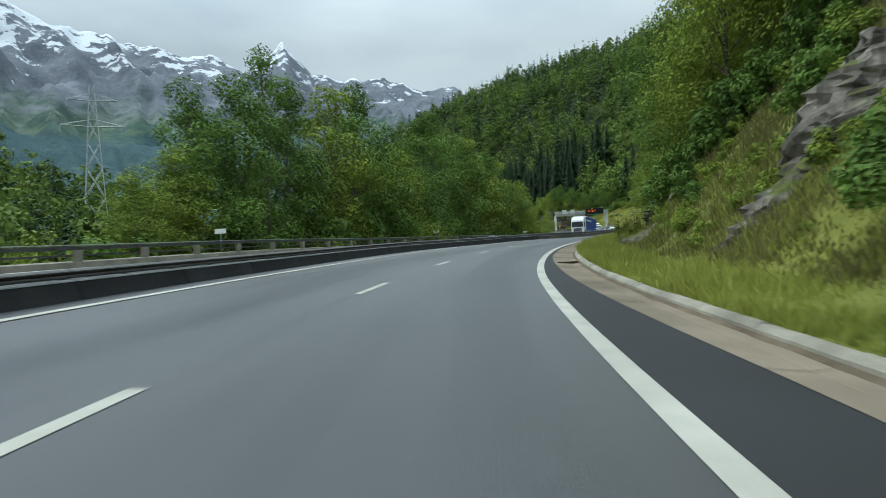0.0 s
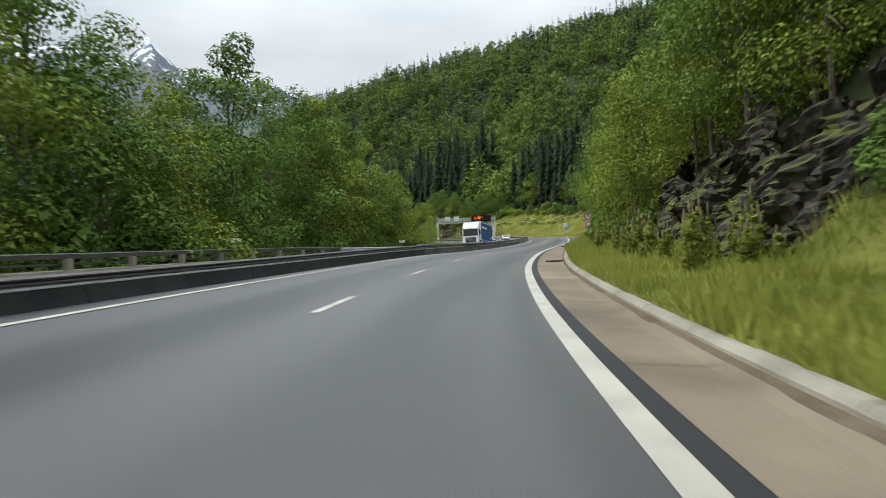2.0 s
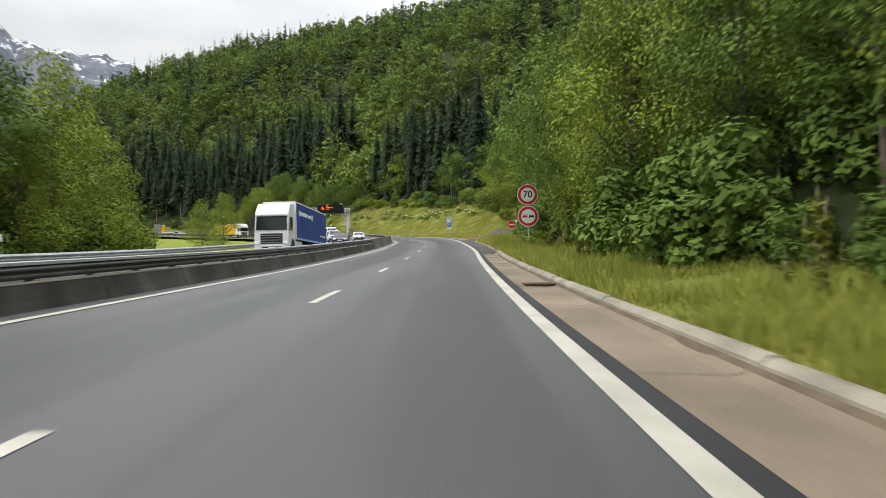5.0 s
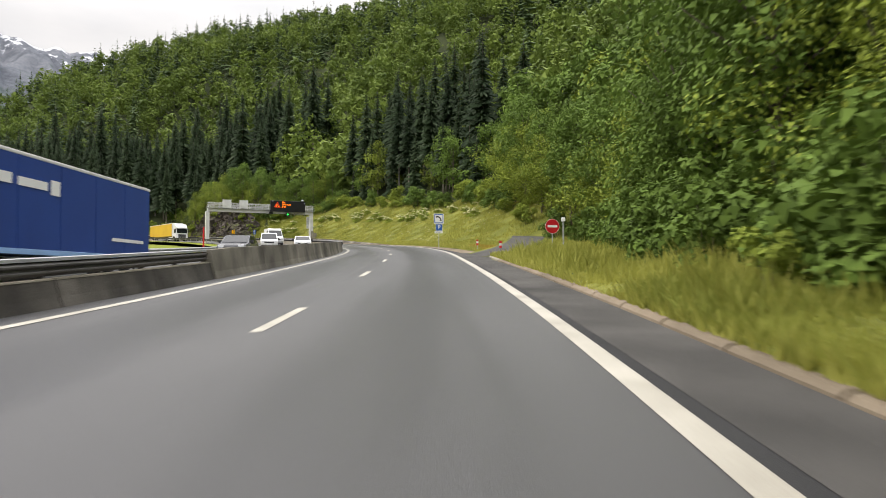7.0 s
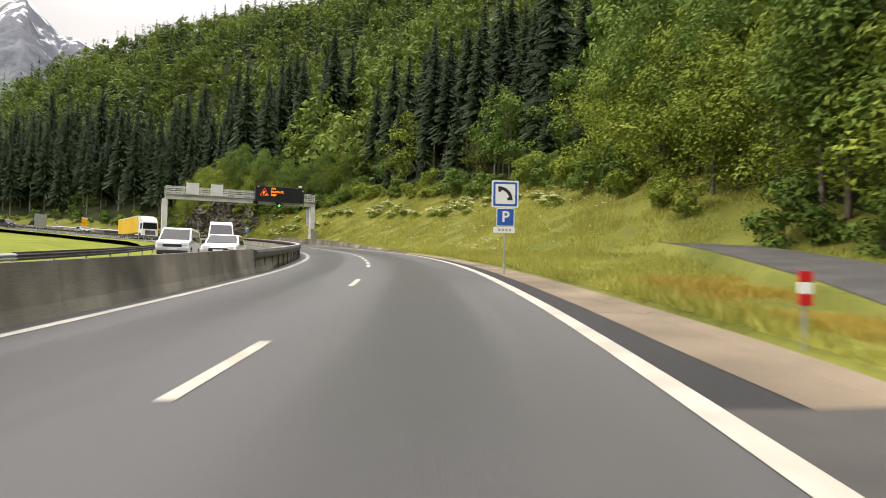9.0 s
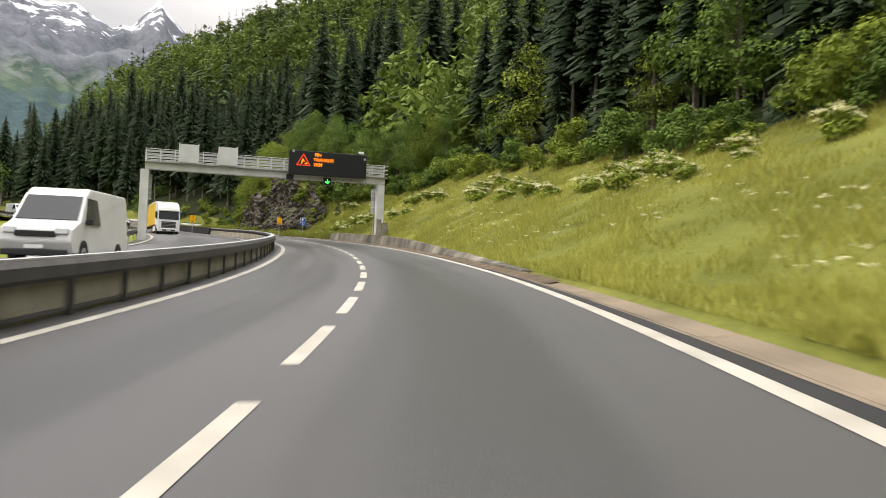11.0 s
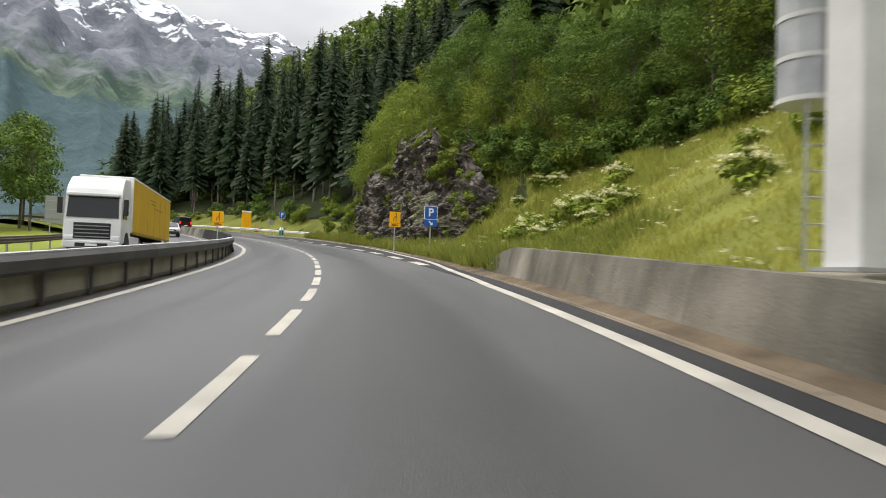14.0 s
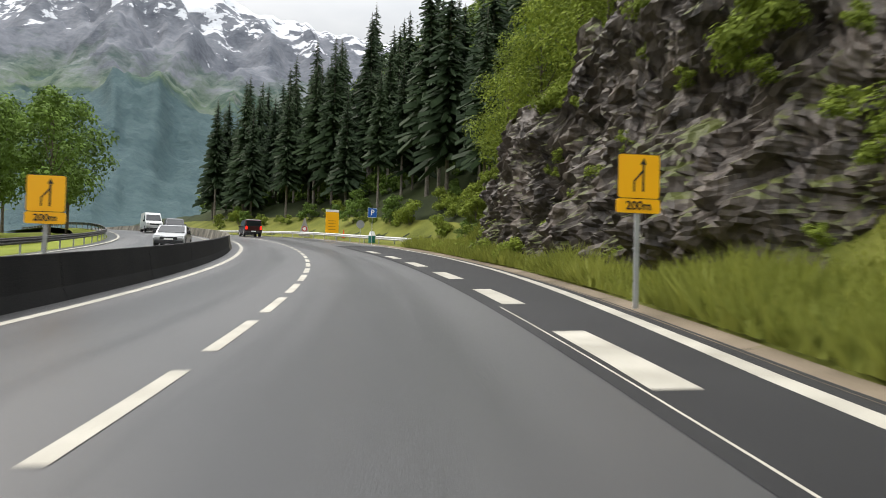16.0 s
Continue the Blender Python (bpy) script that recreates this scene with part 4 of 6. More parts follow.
def crown_points(height, width, count, rng, low=0.22, blobs=18):
    """Leaf places on the shells of uneven clumps that fill a crown."""
    out, spots, faces, boughs = [], [], [], []
    for k in range(blobs):
        f = (k + rng.uniform(0, 1)) / blobs
        z = height * (low + (0.97 - low) * f)
        girth = math.sin(math.pi * min(0.96, 0.18 + 0.80 * f)) ** 0.7
        ang, rad = rng.uniform(0, 6.28), width / 2 * girth * rng.uniform(0.25, 0.85)
        r = width * rng.uniform(0.15, 0.27) * (0.55 + 0.45 * girth)
        spots.append((rad * math.cos(ang), rad * math.sin(ang), z, r))
    total = sum(b[3] ** 2 for b in spots)
    for x, y, z, r in spots:
        n = int(count * r * r / total)
        d = rng.normal(size=(n, 3))
        d /= np.linalg.norm(d, axis=1, keepdims=True)
        d = d[(d[:, 2] > -0.35) | (rng.uniform(size=n) < 0.35)]
        n = len(d)
        d[:, 2] += 0.25
        faces.append(d + (0, 0, 0.25))
        boughs.append(np.full(n, rng.uniform(0, 0.75)))
        d = d * (r * rng.uniform(0.55, 1.12, n) ** 0.7)[:, None]
        d[:, 2] *= 0.72
        out.append(d + (x, y, z))
    return np.concatenate(out), spots, np.concatenate(faces), np.concatenate(boughs)


def leaf_tints(ob, tint):
    """One number for each bough, on the three corners of all its leaves."""
    layer = ob.data.attributes.new("bough_tint", "FLOAT", "POINT")
    layer.data.foreach_set("value", np.repeat(tint, 3).astype(np.float32))


def trunk_mesh(height, r, spots, rng, top=0.8):
    bm = bmesh.new()
    bend = rng.uniform(-0.25, 0.25, 2) * height * 0.08
    p = [(0, 0, -0.8), (bend[0] * 0.4, bend[1] * 0.4, height * 0.3), (bend[0], bend[1], height * 0.58), (bend[0] * 0.6, bend[1] * 0.6, height * top)]
    for k in range(3):
        rod(bm, p[k], p[k + 1], r * (1 - 0.3 * k), r * (1 - 0.3 * (k + 1)) + 0.01, 7)
    for x, y, z, rr in spots[::2]:
        base = Vector(p[1]).lerp(Vector(p[3]), min(1.0, max(0.0, (z / height - 0.4) * 1.2)))
        rod(bm, base, (x * 0.85, y * 0.85, z), r * 0.32, 0.02, 5)
    return bm


def broad_tree(kind, height, width, count, leaf, mat, seed, label, low=0.22, r=None):
    rng = np.random.default_rng(seed)
    pts, spots, out, tint = crown_points(height, width, count, rng, low, 30)
    ob = thing(kind, pose(0, 0, -500), label, "tree")
    part("trunk", trunk_mesh(height, r or height * 0.013, spots, rng), BARK, ob)
    leaf_tints(quads_object("crown", sprays(pts, leaf, rng, out), 3, mat, ob), tint)
    return ob


def fir_points(height, width, rng, whorls, per, low=0.12, joints=2, wide=0.30):
    """Drooping fronds in whorls, four corners each."""
    out = []
    for k in range(whorls):
        f = k / (whorls - 1)
        z0 = height * (low + (0.985 - low) * f)
        reach = (width / 2 * (1 - f) ** 0.8 + 0.12) * rng.uniform(0.75, 1.12)
        for j in range(per):
            if rng.uniform() < 0.12:
                continue
            ang = 6.283 * (j + rng.uniform(-0.35, 0.35)) / per + k * 0.7
            ln = reach * rng.uniform(0.4, 1.25)
            z0 = height * (low + (0.985 - low) * min(1.0, f + rng.uniform(-0.6, 0.6) / whorls))
            d = np.array((math.cos(ang), math.sin(ang), 0.0))
            side = np.array((-d[1], d[0], 0.0))
            sag = rng.uniform(0.15, 0.6)
            segs = joints if ln > 0.8 else 1
            for q in range(segs):
                a0, a1 = q / segs, (q + 1) / segs
                p0 = d * ln * a0 + (0, 0, z0 - sag * ln * a0**1.4)
                p1 = d * ln * a1 + (0, 0, z0 - sag * ln * a1**1.4)
                w0, w1 = wide * ln * (1 - a0 * 0.6), wide * ln * (1 - a1 * 0.75)
                hang = np.array((0, 0, -rng.uniform(0.08, 0.2) * ln))
                out.append((p0, p0 + side * w0 + hang, p1 + side * w1 * 0.6 + hang * 0.8, p1))
                out.append((p0, p1, p1 - side * w1 * 0.6 + hang * 0.8, p0 - side * w0 + hang))
    return np.array(out)


def fir_tree(height, width, whorls, per, seed, label, low=0.12):
    rng = np.random.default_rng(seed)
    ob = thing("fir_tree", pose(0, 0, -500), label, "tree")
    bm = bmesh.new()
    rod(bm, (0, 0, -0.8), (0, 0, height * 0.5), height * 0.0095, height * 0.0065, 7)
    rod(bm, (0, 0, height * 0.5), (0, 0, height * 0.99), height * 0.0065, 0.02, 6)
    part("trunk", bm, FIR_BARK, ob)
    quads_object("crown", fir_points(height, width, rng, int(whorls * 1.15), int(per * 1.45), low, 2, 0.19), 4, NEEDLE, ob)
    return ob


def bush(height, width, count, leaf, mat, seed, label, kind="bush"):
    rng = np.random.default_rng(seed)
    pts, spots, out, tint = crown_points(height, width, count, rng, 0.12, 9)
    ob = thing(kind, pose(0, 0, -500), label, "bush")
    for x, y, z, r in spots[1::3]:
        part("stem", rod(bmesh.new(), (0, 0, -0.3), (x * 0.8, y * 0.8, z), 0.035, 0.01, 5), BARK, ob)
    leaf_tints(quads_object("foliage", sprays(pts, leaf * 1.1, rng, out), 3, mat, ob), tint)
    return ob


def wood_kinds(share, leaf):
    """The four broadleaf kinds, with as many and as large leaves as their distance asks for."""
    n = lambda k: int(k * share)
    return [
        broad_tree("maple_tree", 13, 8.5, n(5600), leaf, LEAF, 11, "broadleaf tree in full dark green leaf on the slope"),
        broad_tree("beech_tree", 12, 7.5, n(5000), leaf * 0.95, LEAF_LIGHT, 12, "broadleaf tree in light green leaf at the wood's edge", 0.12),
        broad_tree("ash_tree", 14, 7.0, n(5000), leaf, LEAF, 13, "slender ash tree in full green leaf", 0.25),
        broad_tree("hazel_tree", 11, 8.0, n(5200), leaf * 0.92, LEAF_LIGHT, 14, "spreading hazel in light green leaf", 0.06),
    ]


BROAD, EDGE, MID, BACK = wood_kinds(2.7, 0.098), wood_kinds(1.35, 0.145), wood_kinds(0.75, 0.21), wood_kinds(0.42, 0.30)
FIRS = [fir_tree(25, 7.4, 36, 10, 21, "tall dark fir with drooping boughs", 0.2), fir_tree(23, 6.0, 34, 10, 22, "tall slender dark fir with a bare lower trunk", 0.34), fir_tree(14, 5.4, 24, 9, 23, "young dark fir on the slope", 0.05), fir_tree(27, 6.6, 38, 10, 24, "very tall dark fir with thin uneven boughs", 0.28)]
BUSHES = [bush(2.2, 3.0, 1900, 0.098, LEAF_LIGHT, 31, "leafy light green bush on the bank"), bush(2.8, 3.4, 2200, 0.105, LEAF, 32, "dense dark green shrub at the wood's edge", "shrub"), bush(1.3, 1.8, 900, 0.08, LEAF_LIGHT, 33, "low green scrub on the bank", "low_scrub")]


VALLEY = [
    broad_tree("maple_tree", 17, 9.5, 17000, 0.145, LEAF, 51, "tall broadleaf tree in full dark green leaf below the parapet", 0.1),
    broad_tree("beech_tree", 17, 8.5, 16000, 0.14, LEAF_LIGHT, 52, "tall broadleaf tree in fresh light green leaf below the parapet", 0.08),
    broad_tree("ash_tree", 17, 7.5, 15500, 0.145, LEAF, 53, "tall slender ash in full leaf below the parapet", 0.12),
    broad_tree("hazel_tree", 17, 10.5, 16000, 0.15, LEAF_LIGHT, 54, "spreading tree in light green leaf below the parapet", 0.04),
    broad_tree("birch_tree", 18.5, 6.6, 10000, 0.115, LEAF, 55, "tall thin birch with a sparse open crown", 0.16, 0.13),
]


def weed():
    """A tall weed: a thin stalk with narrow leaves up to a pale seed head."""
    rng = np.random.default_rng(61)
    ob = thing("tall_weed", pose(0, 0, -500), "tall leafy weed with a pale seed head in the long grass", "weed")
    tops = [(0.0, 0.0, 1.45), (0.16, 0.1, 1.2), (-0.14, 0.12, 1.3), (0.05, -0.18, 1.05)]
    pts = []
    for x, y, h in tops:
        part("stalk", rod(bmesh.new(), (x * 0.3, y * 0.3, -0.1), (x, y, h), 0.012, 0.006, 5), GRASS_STALK, ob)
        f = rng.uniform(0.12, 0.92, 44)
        ang = rng.uniform(0, 6.28, 44)
        r = 0.16 * (1.1 - f)
        pts.append(np.stack([x * f + r * np.cos(ang), y * f + r * np.sin(ang), h * f], 1))
        bm = rod(bmesh.new(), (x, y, h - 0.12), (x, y, h + 0.02), 0.008, 0.03, 6)
        part("seed_head", rod(bm, (x, y, h + 0.02), (x, y, h + 0.15), 0.03, 0.006, 6), BLOSSOM_DULL, ob, "pale brownish seed head")
    quads_object("foliage", leaves(np.concatenate(pts), 0.10, rng), 4, GRASS, ob)
    return ob


WEED = weed()
FLOWERING = bush(1.6, 2.2, 800, 0.12, LEAF_LIGHT, 34, "elder bush with flat cream blossom on the meadow bank")
FLOWERING.name = "flowering_bush"


def blossom():
    rng = np.random.default_rng(35)
    out = []
    for k in range(16):
        a, r = rng.uniform(0, 6.28), rng.uniform(0.2, 1.05)
        c = np.array((r * math.cos(a), r * math.sin(a), 1.55 - 0.45 * r * r + rng.uniform(-0.1, 0.15)))
        p = c + rng.normal(size=(30, 3)) * (0.13, 0.13, 0.04)
        out.append(leaves(p, 0.062, rng, 0.1))
    return quads_object("blossom", np.concatenate(out), 4, BLOSSOM, FLOWERING, "flat cream flower heads")


blossom()
ROCK_TOP = lambda s: np.interp(s, [304, 308, 313, 318, 326, 335], [0.30, 0.62, 0.9, 0.95, 0.66, 0.45]) * (1 + 0.16 * np.sin(s * 1.3) * np.sin(s * 0.47 + 1) + 0.07 * np.sin(s * 3.1))
ROCK_FOOT = along([(296, 4.6), (304, 4.1), (310, 3.0), (316, 1.7), (322, 1.1), (330, 0.7), (336, 0.7)])


def plant(kind, x, y, scale, turn, sink=0.0, group=""):
    z = float(ground_height([x], [y])[0][0]) - sink
    ob = copy_thing(kind, pose(x, y, z, 0, 0, turn))
    ob.scale = (scale, scale, scale * (0.92 + 0.16 * ((turn * 7) % 1.0)))
    if group:
        ob["group"] = group
    return ob


def plant_by(kind, s, d, scale, turn, group=""):
    """Plant at s along the road, d metres beyond the kerb (or, below nought, beyond the valley side's edge)."""
    o = float(KERB_O(s)) + d if d >= 0 else -13.7 + d
    x, y, _ = road(s, o)
    return plant(kind, x, y, scale, turn, 0.3, group)


R = random.Random(5)
# wood's edge above the first bank and along the road up to the track
for k in range(62):
    s = -14 + k * 2.55 + R.uniform(-1.5, 1.5)
    base = np.interp(s, [-20, 14, 21, 27, 33, 40, 46, 72, 80, 130, 142, 148], [16, 14.0, 11.0, 8.4, 6.4, 5.8, 7.0, 7.0, 4.8, 4.6, 4.8, 5.4])
    for row in range(2):
        d = base + row * 6.0 + R.uniform(-0.8, 2.0)
        t = (BROAD if row == 0 else BACK)[R.choice((0, 1, 1, 2, 3, 3) if row == 0 else (0, 0, 1, 2, 3))]
        plant_by(t, s + R.uniform(-1, 1), d, R.uniform(0.62, 0.9) if row == 0 else R.uniform(0.85, 1.15), R.uniform(0, 360), "wood beside the road")
# edge bushes
for k in range(34):
    s = 38 + k * 3.4 + R.uniform(-1, 1)
    if 45 < s < 70 and k % 3:
        continue
    d = np.interp(s, [20, 44, 72, 80, 90, 127, 135, 141, 147, 155], [3.4, 4.6, 3.6, 2.4, 2.8, 2.4, 1.8, 2.2, 2.8, 3.4]) + R.uniform(-0.4, 1.0)
    plant_by(BUSHES[R.choice((1, 1, 2))], s, d + 0.6, R.uniform(0.5, 0.95), R.uniform(0, 360), "bushes at the wood's edge")
# behind the track and the mound
for k in range(46):
    s = 146 + k * 1.7 + R.uniform(-1, 1)
    d = np.interp(s, [146, 156, 165, 172, 185, 200, 212, 225], [6.0, 7.2, 9.4, 10.4, 12.2, 12, 13.5, 17]) + R.uniform(0, 2.2)
    plant_by(EDGE[R.randrange(4) if s > 166 else R.choice((0, 2))], s, d, R.uniform(0.62, 1.0), R.uniform(0, 360), "wood behind the track")
    plant_by(BACK[R.randrange(4)], s, d + 7 + R.uniform(0, 4), R.uniform(0.9, 1.25), R.uniform(0, 360), "wood behind the track")
    if k % 2:
        plant_by(BUSHES[R.randrange(3)], s, d - 2.5, R.uniform(0.7, 1.2), R.uniform(0, 360), "bushes at the wood's edge")
# above the long meadow bank
for k in range(48):
    s = 206 + k * 1.75 + R.uniform(-1, 1)
    d = np.interp(s, [206, 235, 262, 290], [16, 14.5, 14.0, 15.5]) + R.uniform(-1, 2.5)
    plant_by(BUSHES[R.randrange(3)], s, d, R.uniform(0.8, 1.5), R.uniform(0, 360), "bushes above the meadow")
    plant_by(FIRS[k % 2] if s > 240 and k % 2 else MID[R.choice((0, 0, 2, 1))] if R.random() < 0.5 else FIRS[2], s, d + 4 + R.uniform(0, 4), R.uniform(0.6, 1.0), R.uniform(0, 360), "wood above the meadow")
    if k % 4 < 3 and s < 238:
        plant_by(BACK[R.choice((0, 0, 2, 3))], s, d + 8 + R.uniform(0, 8), R.uniform(0.9, 1.3), R.uniform(0, 360), "wood above the meadow")
    elif k % 4 < 3:
        plant_by(FIRS[k % 4 // 2], s, d + 8 + R.uniform(0, 8), R.uniform(0.85, 1.15), R.uniform(0, 360), "tall firs above the meadow")
# on and over the rock face
for k in range(26):
    s = 292 + k * 1.6
    plant_by(BROAD[(0, 3, 2)[k % 3]], s, np.interp(s, [290, 300, 306, 315, 330], [16, 13.5, 9.5, 7.0, 6.0]) + R.uniform(0, 3), R.uniform(0.55, 0.85), R.uniform(0, 360), "wood above the rock face")
for s, d, z in ((320, 5.0, 0.6), (323, 4.4, 0.72), (327, 4.6, 0.8), (331, 4.2, 0.75), (335, 3.6, 0.7), (326, 6.5, 0.9), (333, 6.0, 0.8), (338, 5.0, 0.62)):
    plant_by(BROAD[1 if int(s) % 2 else 3], s, d, z, R.uniform(0, 360), "light green trees at the rock's end")
for k in range(30):
    plant_by(BUSHES[(0, 2)[k % 2]], 322 + k * 0.6, R.uniform(0.3, 2.8), R.uniform(0.35, 0.75), R.uniform(0, 360), "bushes at the rock's end")
# tall firs where the road bends away
for k in range(150):
    s = 322 + (k % 25) * 6.2 + R.uniform(-2.5, 2.5)
    d = np.interp(s, [318, 335, 350, 385, 420, 460], [12, 13, 12, 13, 10, 8]) + (k // 25) * 4.6 + R.uniform(-1.5, 2.5)
    x, y, _ = road(s, float(KERB_O(s)) + d)
    if math.degrees(math.atan2(51 - x, y - 286)) < 33.8:
        plant(FIRS[(0, 1, 3)[R.randrange(3)]], x, y, R.uniform(0.72, 1.2), R.uniform(0, 360), 0.3, "tall firs by the bend")
for k in range(44):
    s = 330 + k * 2.6
    plant_by(BUSHES[R.randrange(3)], s, np.interp(s, [326, 340, 380, 450], [8, 8.5, 9, 6]) + R.uniform(-1.5, 2.5), R.uniform(0.7, 1.3), R.uniform(0, 360), "bushes under the firs")
for k in range(70):
    s = 334 + R.uniform(0, 105)
    plant_by(BUSHES[1], s, R.uniform(13, 30), R.uniform(0.8, 1.5), R.uniform(0, 360), "dark undergrowth below the firs")
for s, d, z in ((331, 9.5, 0.75), (337, 10.5, 0.7), (344, 10, 0.6), (352, 10.5, 0.55)):
    plant_by(BROAD[1 if s < 340 else 3], s, d, z, R.uniform(0, 360), "young trees before the firs")
# valley side: tall mixed trees below the parapet, thinning out to single ones
for k in range(40):
    s = 30 + k * 2.6 + R.uniform(-0.8, 0.8)
    plant_by(BUSHES[1], s, -(2.6 + R.uniform(0, 3.5)), R.uniform(1.0, 1.9), R.uniform(0, 360), "undergrowth below the parapet")
for s, tall, k in ((33, 8.0, 3), (37, 10.0, 3), (40.5, 13.5, 0), (44.5, 15.5, 0), (48.5, 18.5, 4), (53, 16.5, 2), (58.5, 18.6, 1), (64, 18.6, 2), (68, 16.2, 0), (73, 14.5, 3), (78, 15.5, 0), (84, 18.4, 2), (90, 20.0, 4), (95.5, 16.4, 0), (99, 17.4, 1), (104.5, 18.2, 1), (109, 16.8, 2), (114, 15.5, 1), (119.5, 12.6, 0), (125, 11.0, 3), (131, 9.0, 3)):
    plant_by(VALLEY[k], s + R.uniform(-0.5, 0.5), -(4.6 + R.uniform(-0.5, 0.9)), tall / (18.5 if k == 4 else 17.0), R.uniform(0, 360), "trees below the parapet")
for k in range(34):
    s = 36 + k * 2.7 + R.uniform(-1.2, 1.2)
    plant_by(MID[R.choice((0, 1, 2, 3))], s, -(9.5 + R.uniform(0, 6)), R.uniform(0.85, 1.1) * np.interp(s, [36, 60, 110, 130], [0.8, 1.05, 1.05, 0.75]), R.uniform(0, 360), "trees below the parapet")
for s, d, k, z in ((122, -4, 1, 0.8), (127, -7, 3, 0.75), (150, -5, 3, 0.5), (168, -8, 1, 0.55)):
    plant_by(BROAD[k], s, d, z, R.uniform(0, 360), "trees by the meadow")
for x, y, k, z in ((-8, 346, 2, 1.15), (-14, 352, 0, 1.3), (-22, 350, 2, 1.3), (-20, 361, 0, 1.35), (-30, 358, 0, 1.3), (-36, 366, 2, 1.3), (-12, 338, 2, 1.0), (-16, 344, 0, 1.2)):
    plant(MID[k], x, y, z, R.uniform(0, 360), 0.3, "trees by the meadow")
for k in range(44):
    s = 286 + k * 0.58
    plant_by(BUSHES[1 if k % 4 else 0], s, np.interp(s, [284, 296, 302, 306, 312], [14.5, 13.5, 12.0, 9.6, 7.6]) + R.uniform(-0.6, 2.0), R.uniform(0.6, 1.1), R.uniform(0, 360), "dark scrub above the meadow's end")
for k in range(34):
    plant_by(BUSHES[R.choice((0, 1, 2))], 308 + R.uniform(0, 9), R.uniform(5.2, 8.8), R.uniform(0.4, 0.8), R.uniform(0, 360), "scrub beside the rock face")
for k in range(9):
    plant_by(BUSHES[2], 298 + R.uniform(0, 11), R.uniform(4.0, 7.5), R.uniform(0.35, 0.7), R.uniform(0, 360), "scrub beside the rock face")
# thick dark growth that closes the wood's edge by the speed sign; every third shrub, set back, is added to block light
# between the trunks
for k in range(60):
    s = 104 + k * 0.95
    plant_by(BUSHES[1], s, np.interp(s, [104, 114, 118, 132, 137, 145, 160], [3.6, 3.6, 4.4, 4.4, 3.4, 4.0, 5.2]) + R.uniform(-0.3, 1.2) + (2.6 if k % 3 == 0 else 0), R.uniform(0.75, 1.25), R.uniform(0, 360), "dark shrubs at the wood's edge")
# scrub on the first rocky slope and on the rock face by the exit
for k in range(130):
    plant_by(BUSHES[R.choice((0, 1, 2, 2))], 3 + k * 0.26, R.uniform(2.8, 11), R.uniform(0.25, 0.7), R.uniform(0, 360), "scrub on the slope")
for k in range(20):
    s = 23 + k * 1.1
    plant_by(BUSHES[1], s, np.interp(s, [22, 33, 40, 60], [9.5, 5.6, 4.6, 4.4]) + R.uniform(0, 1.5), R.uniform(0.7, 1.1), R.uniform(0, 360), "dark shrubs under the first trees")
for k in range(64):
    s = 305 + R.uniform(0, 29)
    h = 9.3 * float(ROCK_TOP(s)) * (R.random() ** 0.6 if k % 3 else 1.0)
    o = float(KERB_O(s) + ROCK_FOOT(s)) + h * 0.22 - 0.15
    x, y, z = road(s, o)
    ob = copy_thing(BUSHES[R.choice((0, 2, 2))], pose(x, y, float(road(s, 6.5)[2]) + h - 0.35, 0, 0, R.uniform(0, 360)))
    ob.scale = (0.3 + 0.45 * R.random() ** 2,) * 3
    ob["group"] = "scrub on the rock face"
for k in range(56):
    s = 212 + R.uniform(0, 94)
    plant_by(FLOWERING, s, np.interp(s, [212, 240, 275, 296, 306], [12, 10.5, 8.5, 7.5, 7.0]) + R.uniform(-3.0, 3.0), R.uniform(0.5, 0.95), R.uniform(0, 360), "flowering bushes on the bank")
for s, d in ((176, 12.6), (180, 13), (184, 13.4), (187, 13.8)):
    plant_by(FLOWERING, s, d, 0.8, R.uniform(0, 360), "flowering bushes on the bank")
for k in range(80):
    s = 50 + R.uniform(0, 78)
    plant_by(WEED, s, np.interp(s, [50, 70, 128], [3.0, 2.5, 3.4]) + R.uniform(-0.9, 1.3), R.uniform(0.5, 1.25), R.uniform(0, 360), "tall weeds at the wood's edge")
for k in range(34):
    s = -20 + k * 4.0
    plant_by(BUSHES[R.randrange(3)], s + R.uniform(-1, 1), -(1.5 + R.uniform(0, 5)), R.uniform(0.8, 1.3), R.uniform(0, 360), "bushes below the parapet")
for ob in (*BROAD, *EDGE, *MID, *BACK, *VALLEY, *FIRS, *BUSHES, FLOWERING, WEED):
    for o in (*ob.children_recursive, ob):
        bpy.data.objects.remove(o)


# far wood on the hillside, in one mesh a kind
def far_tree(x, y, z, fir, h, rng, soft, hard):
    if fir:
        q = fir_points(h, h * rng.uniform(0.30, 0.46), rng, int(rng.integers(11, 15)), 7, 0.10, 1)
        hard.append(q[rng.permutation(len(q))[: int(len(q) * 0.75)]] + (x, y, z - 0.5))
    else:
        pts, _, out, _ = crown_points(h, h * rng.uniform(0.55, 0.9), 330, rng, 0.06, 9)
        soft.append(sprays(pts, 0.056 * h * 0.85, rng, out) + (x, y, z - 0.8))


def tree_tints(ob, crowns, corners, rng):
    """One number for each tree, on all its leaves."""
    layer = ob.data.attributes.new("tree_tint", "FLOAT", "POINT")
    each = np.concatenate([np.full(len(c) * corners, t) for c, t in zip(crowns, rng.uniform(0, 1, len(crowns)))])
    layer.data.foreach_set("value", each.astype(np.float32))


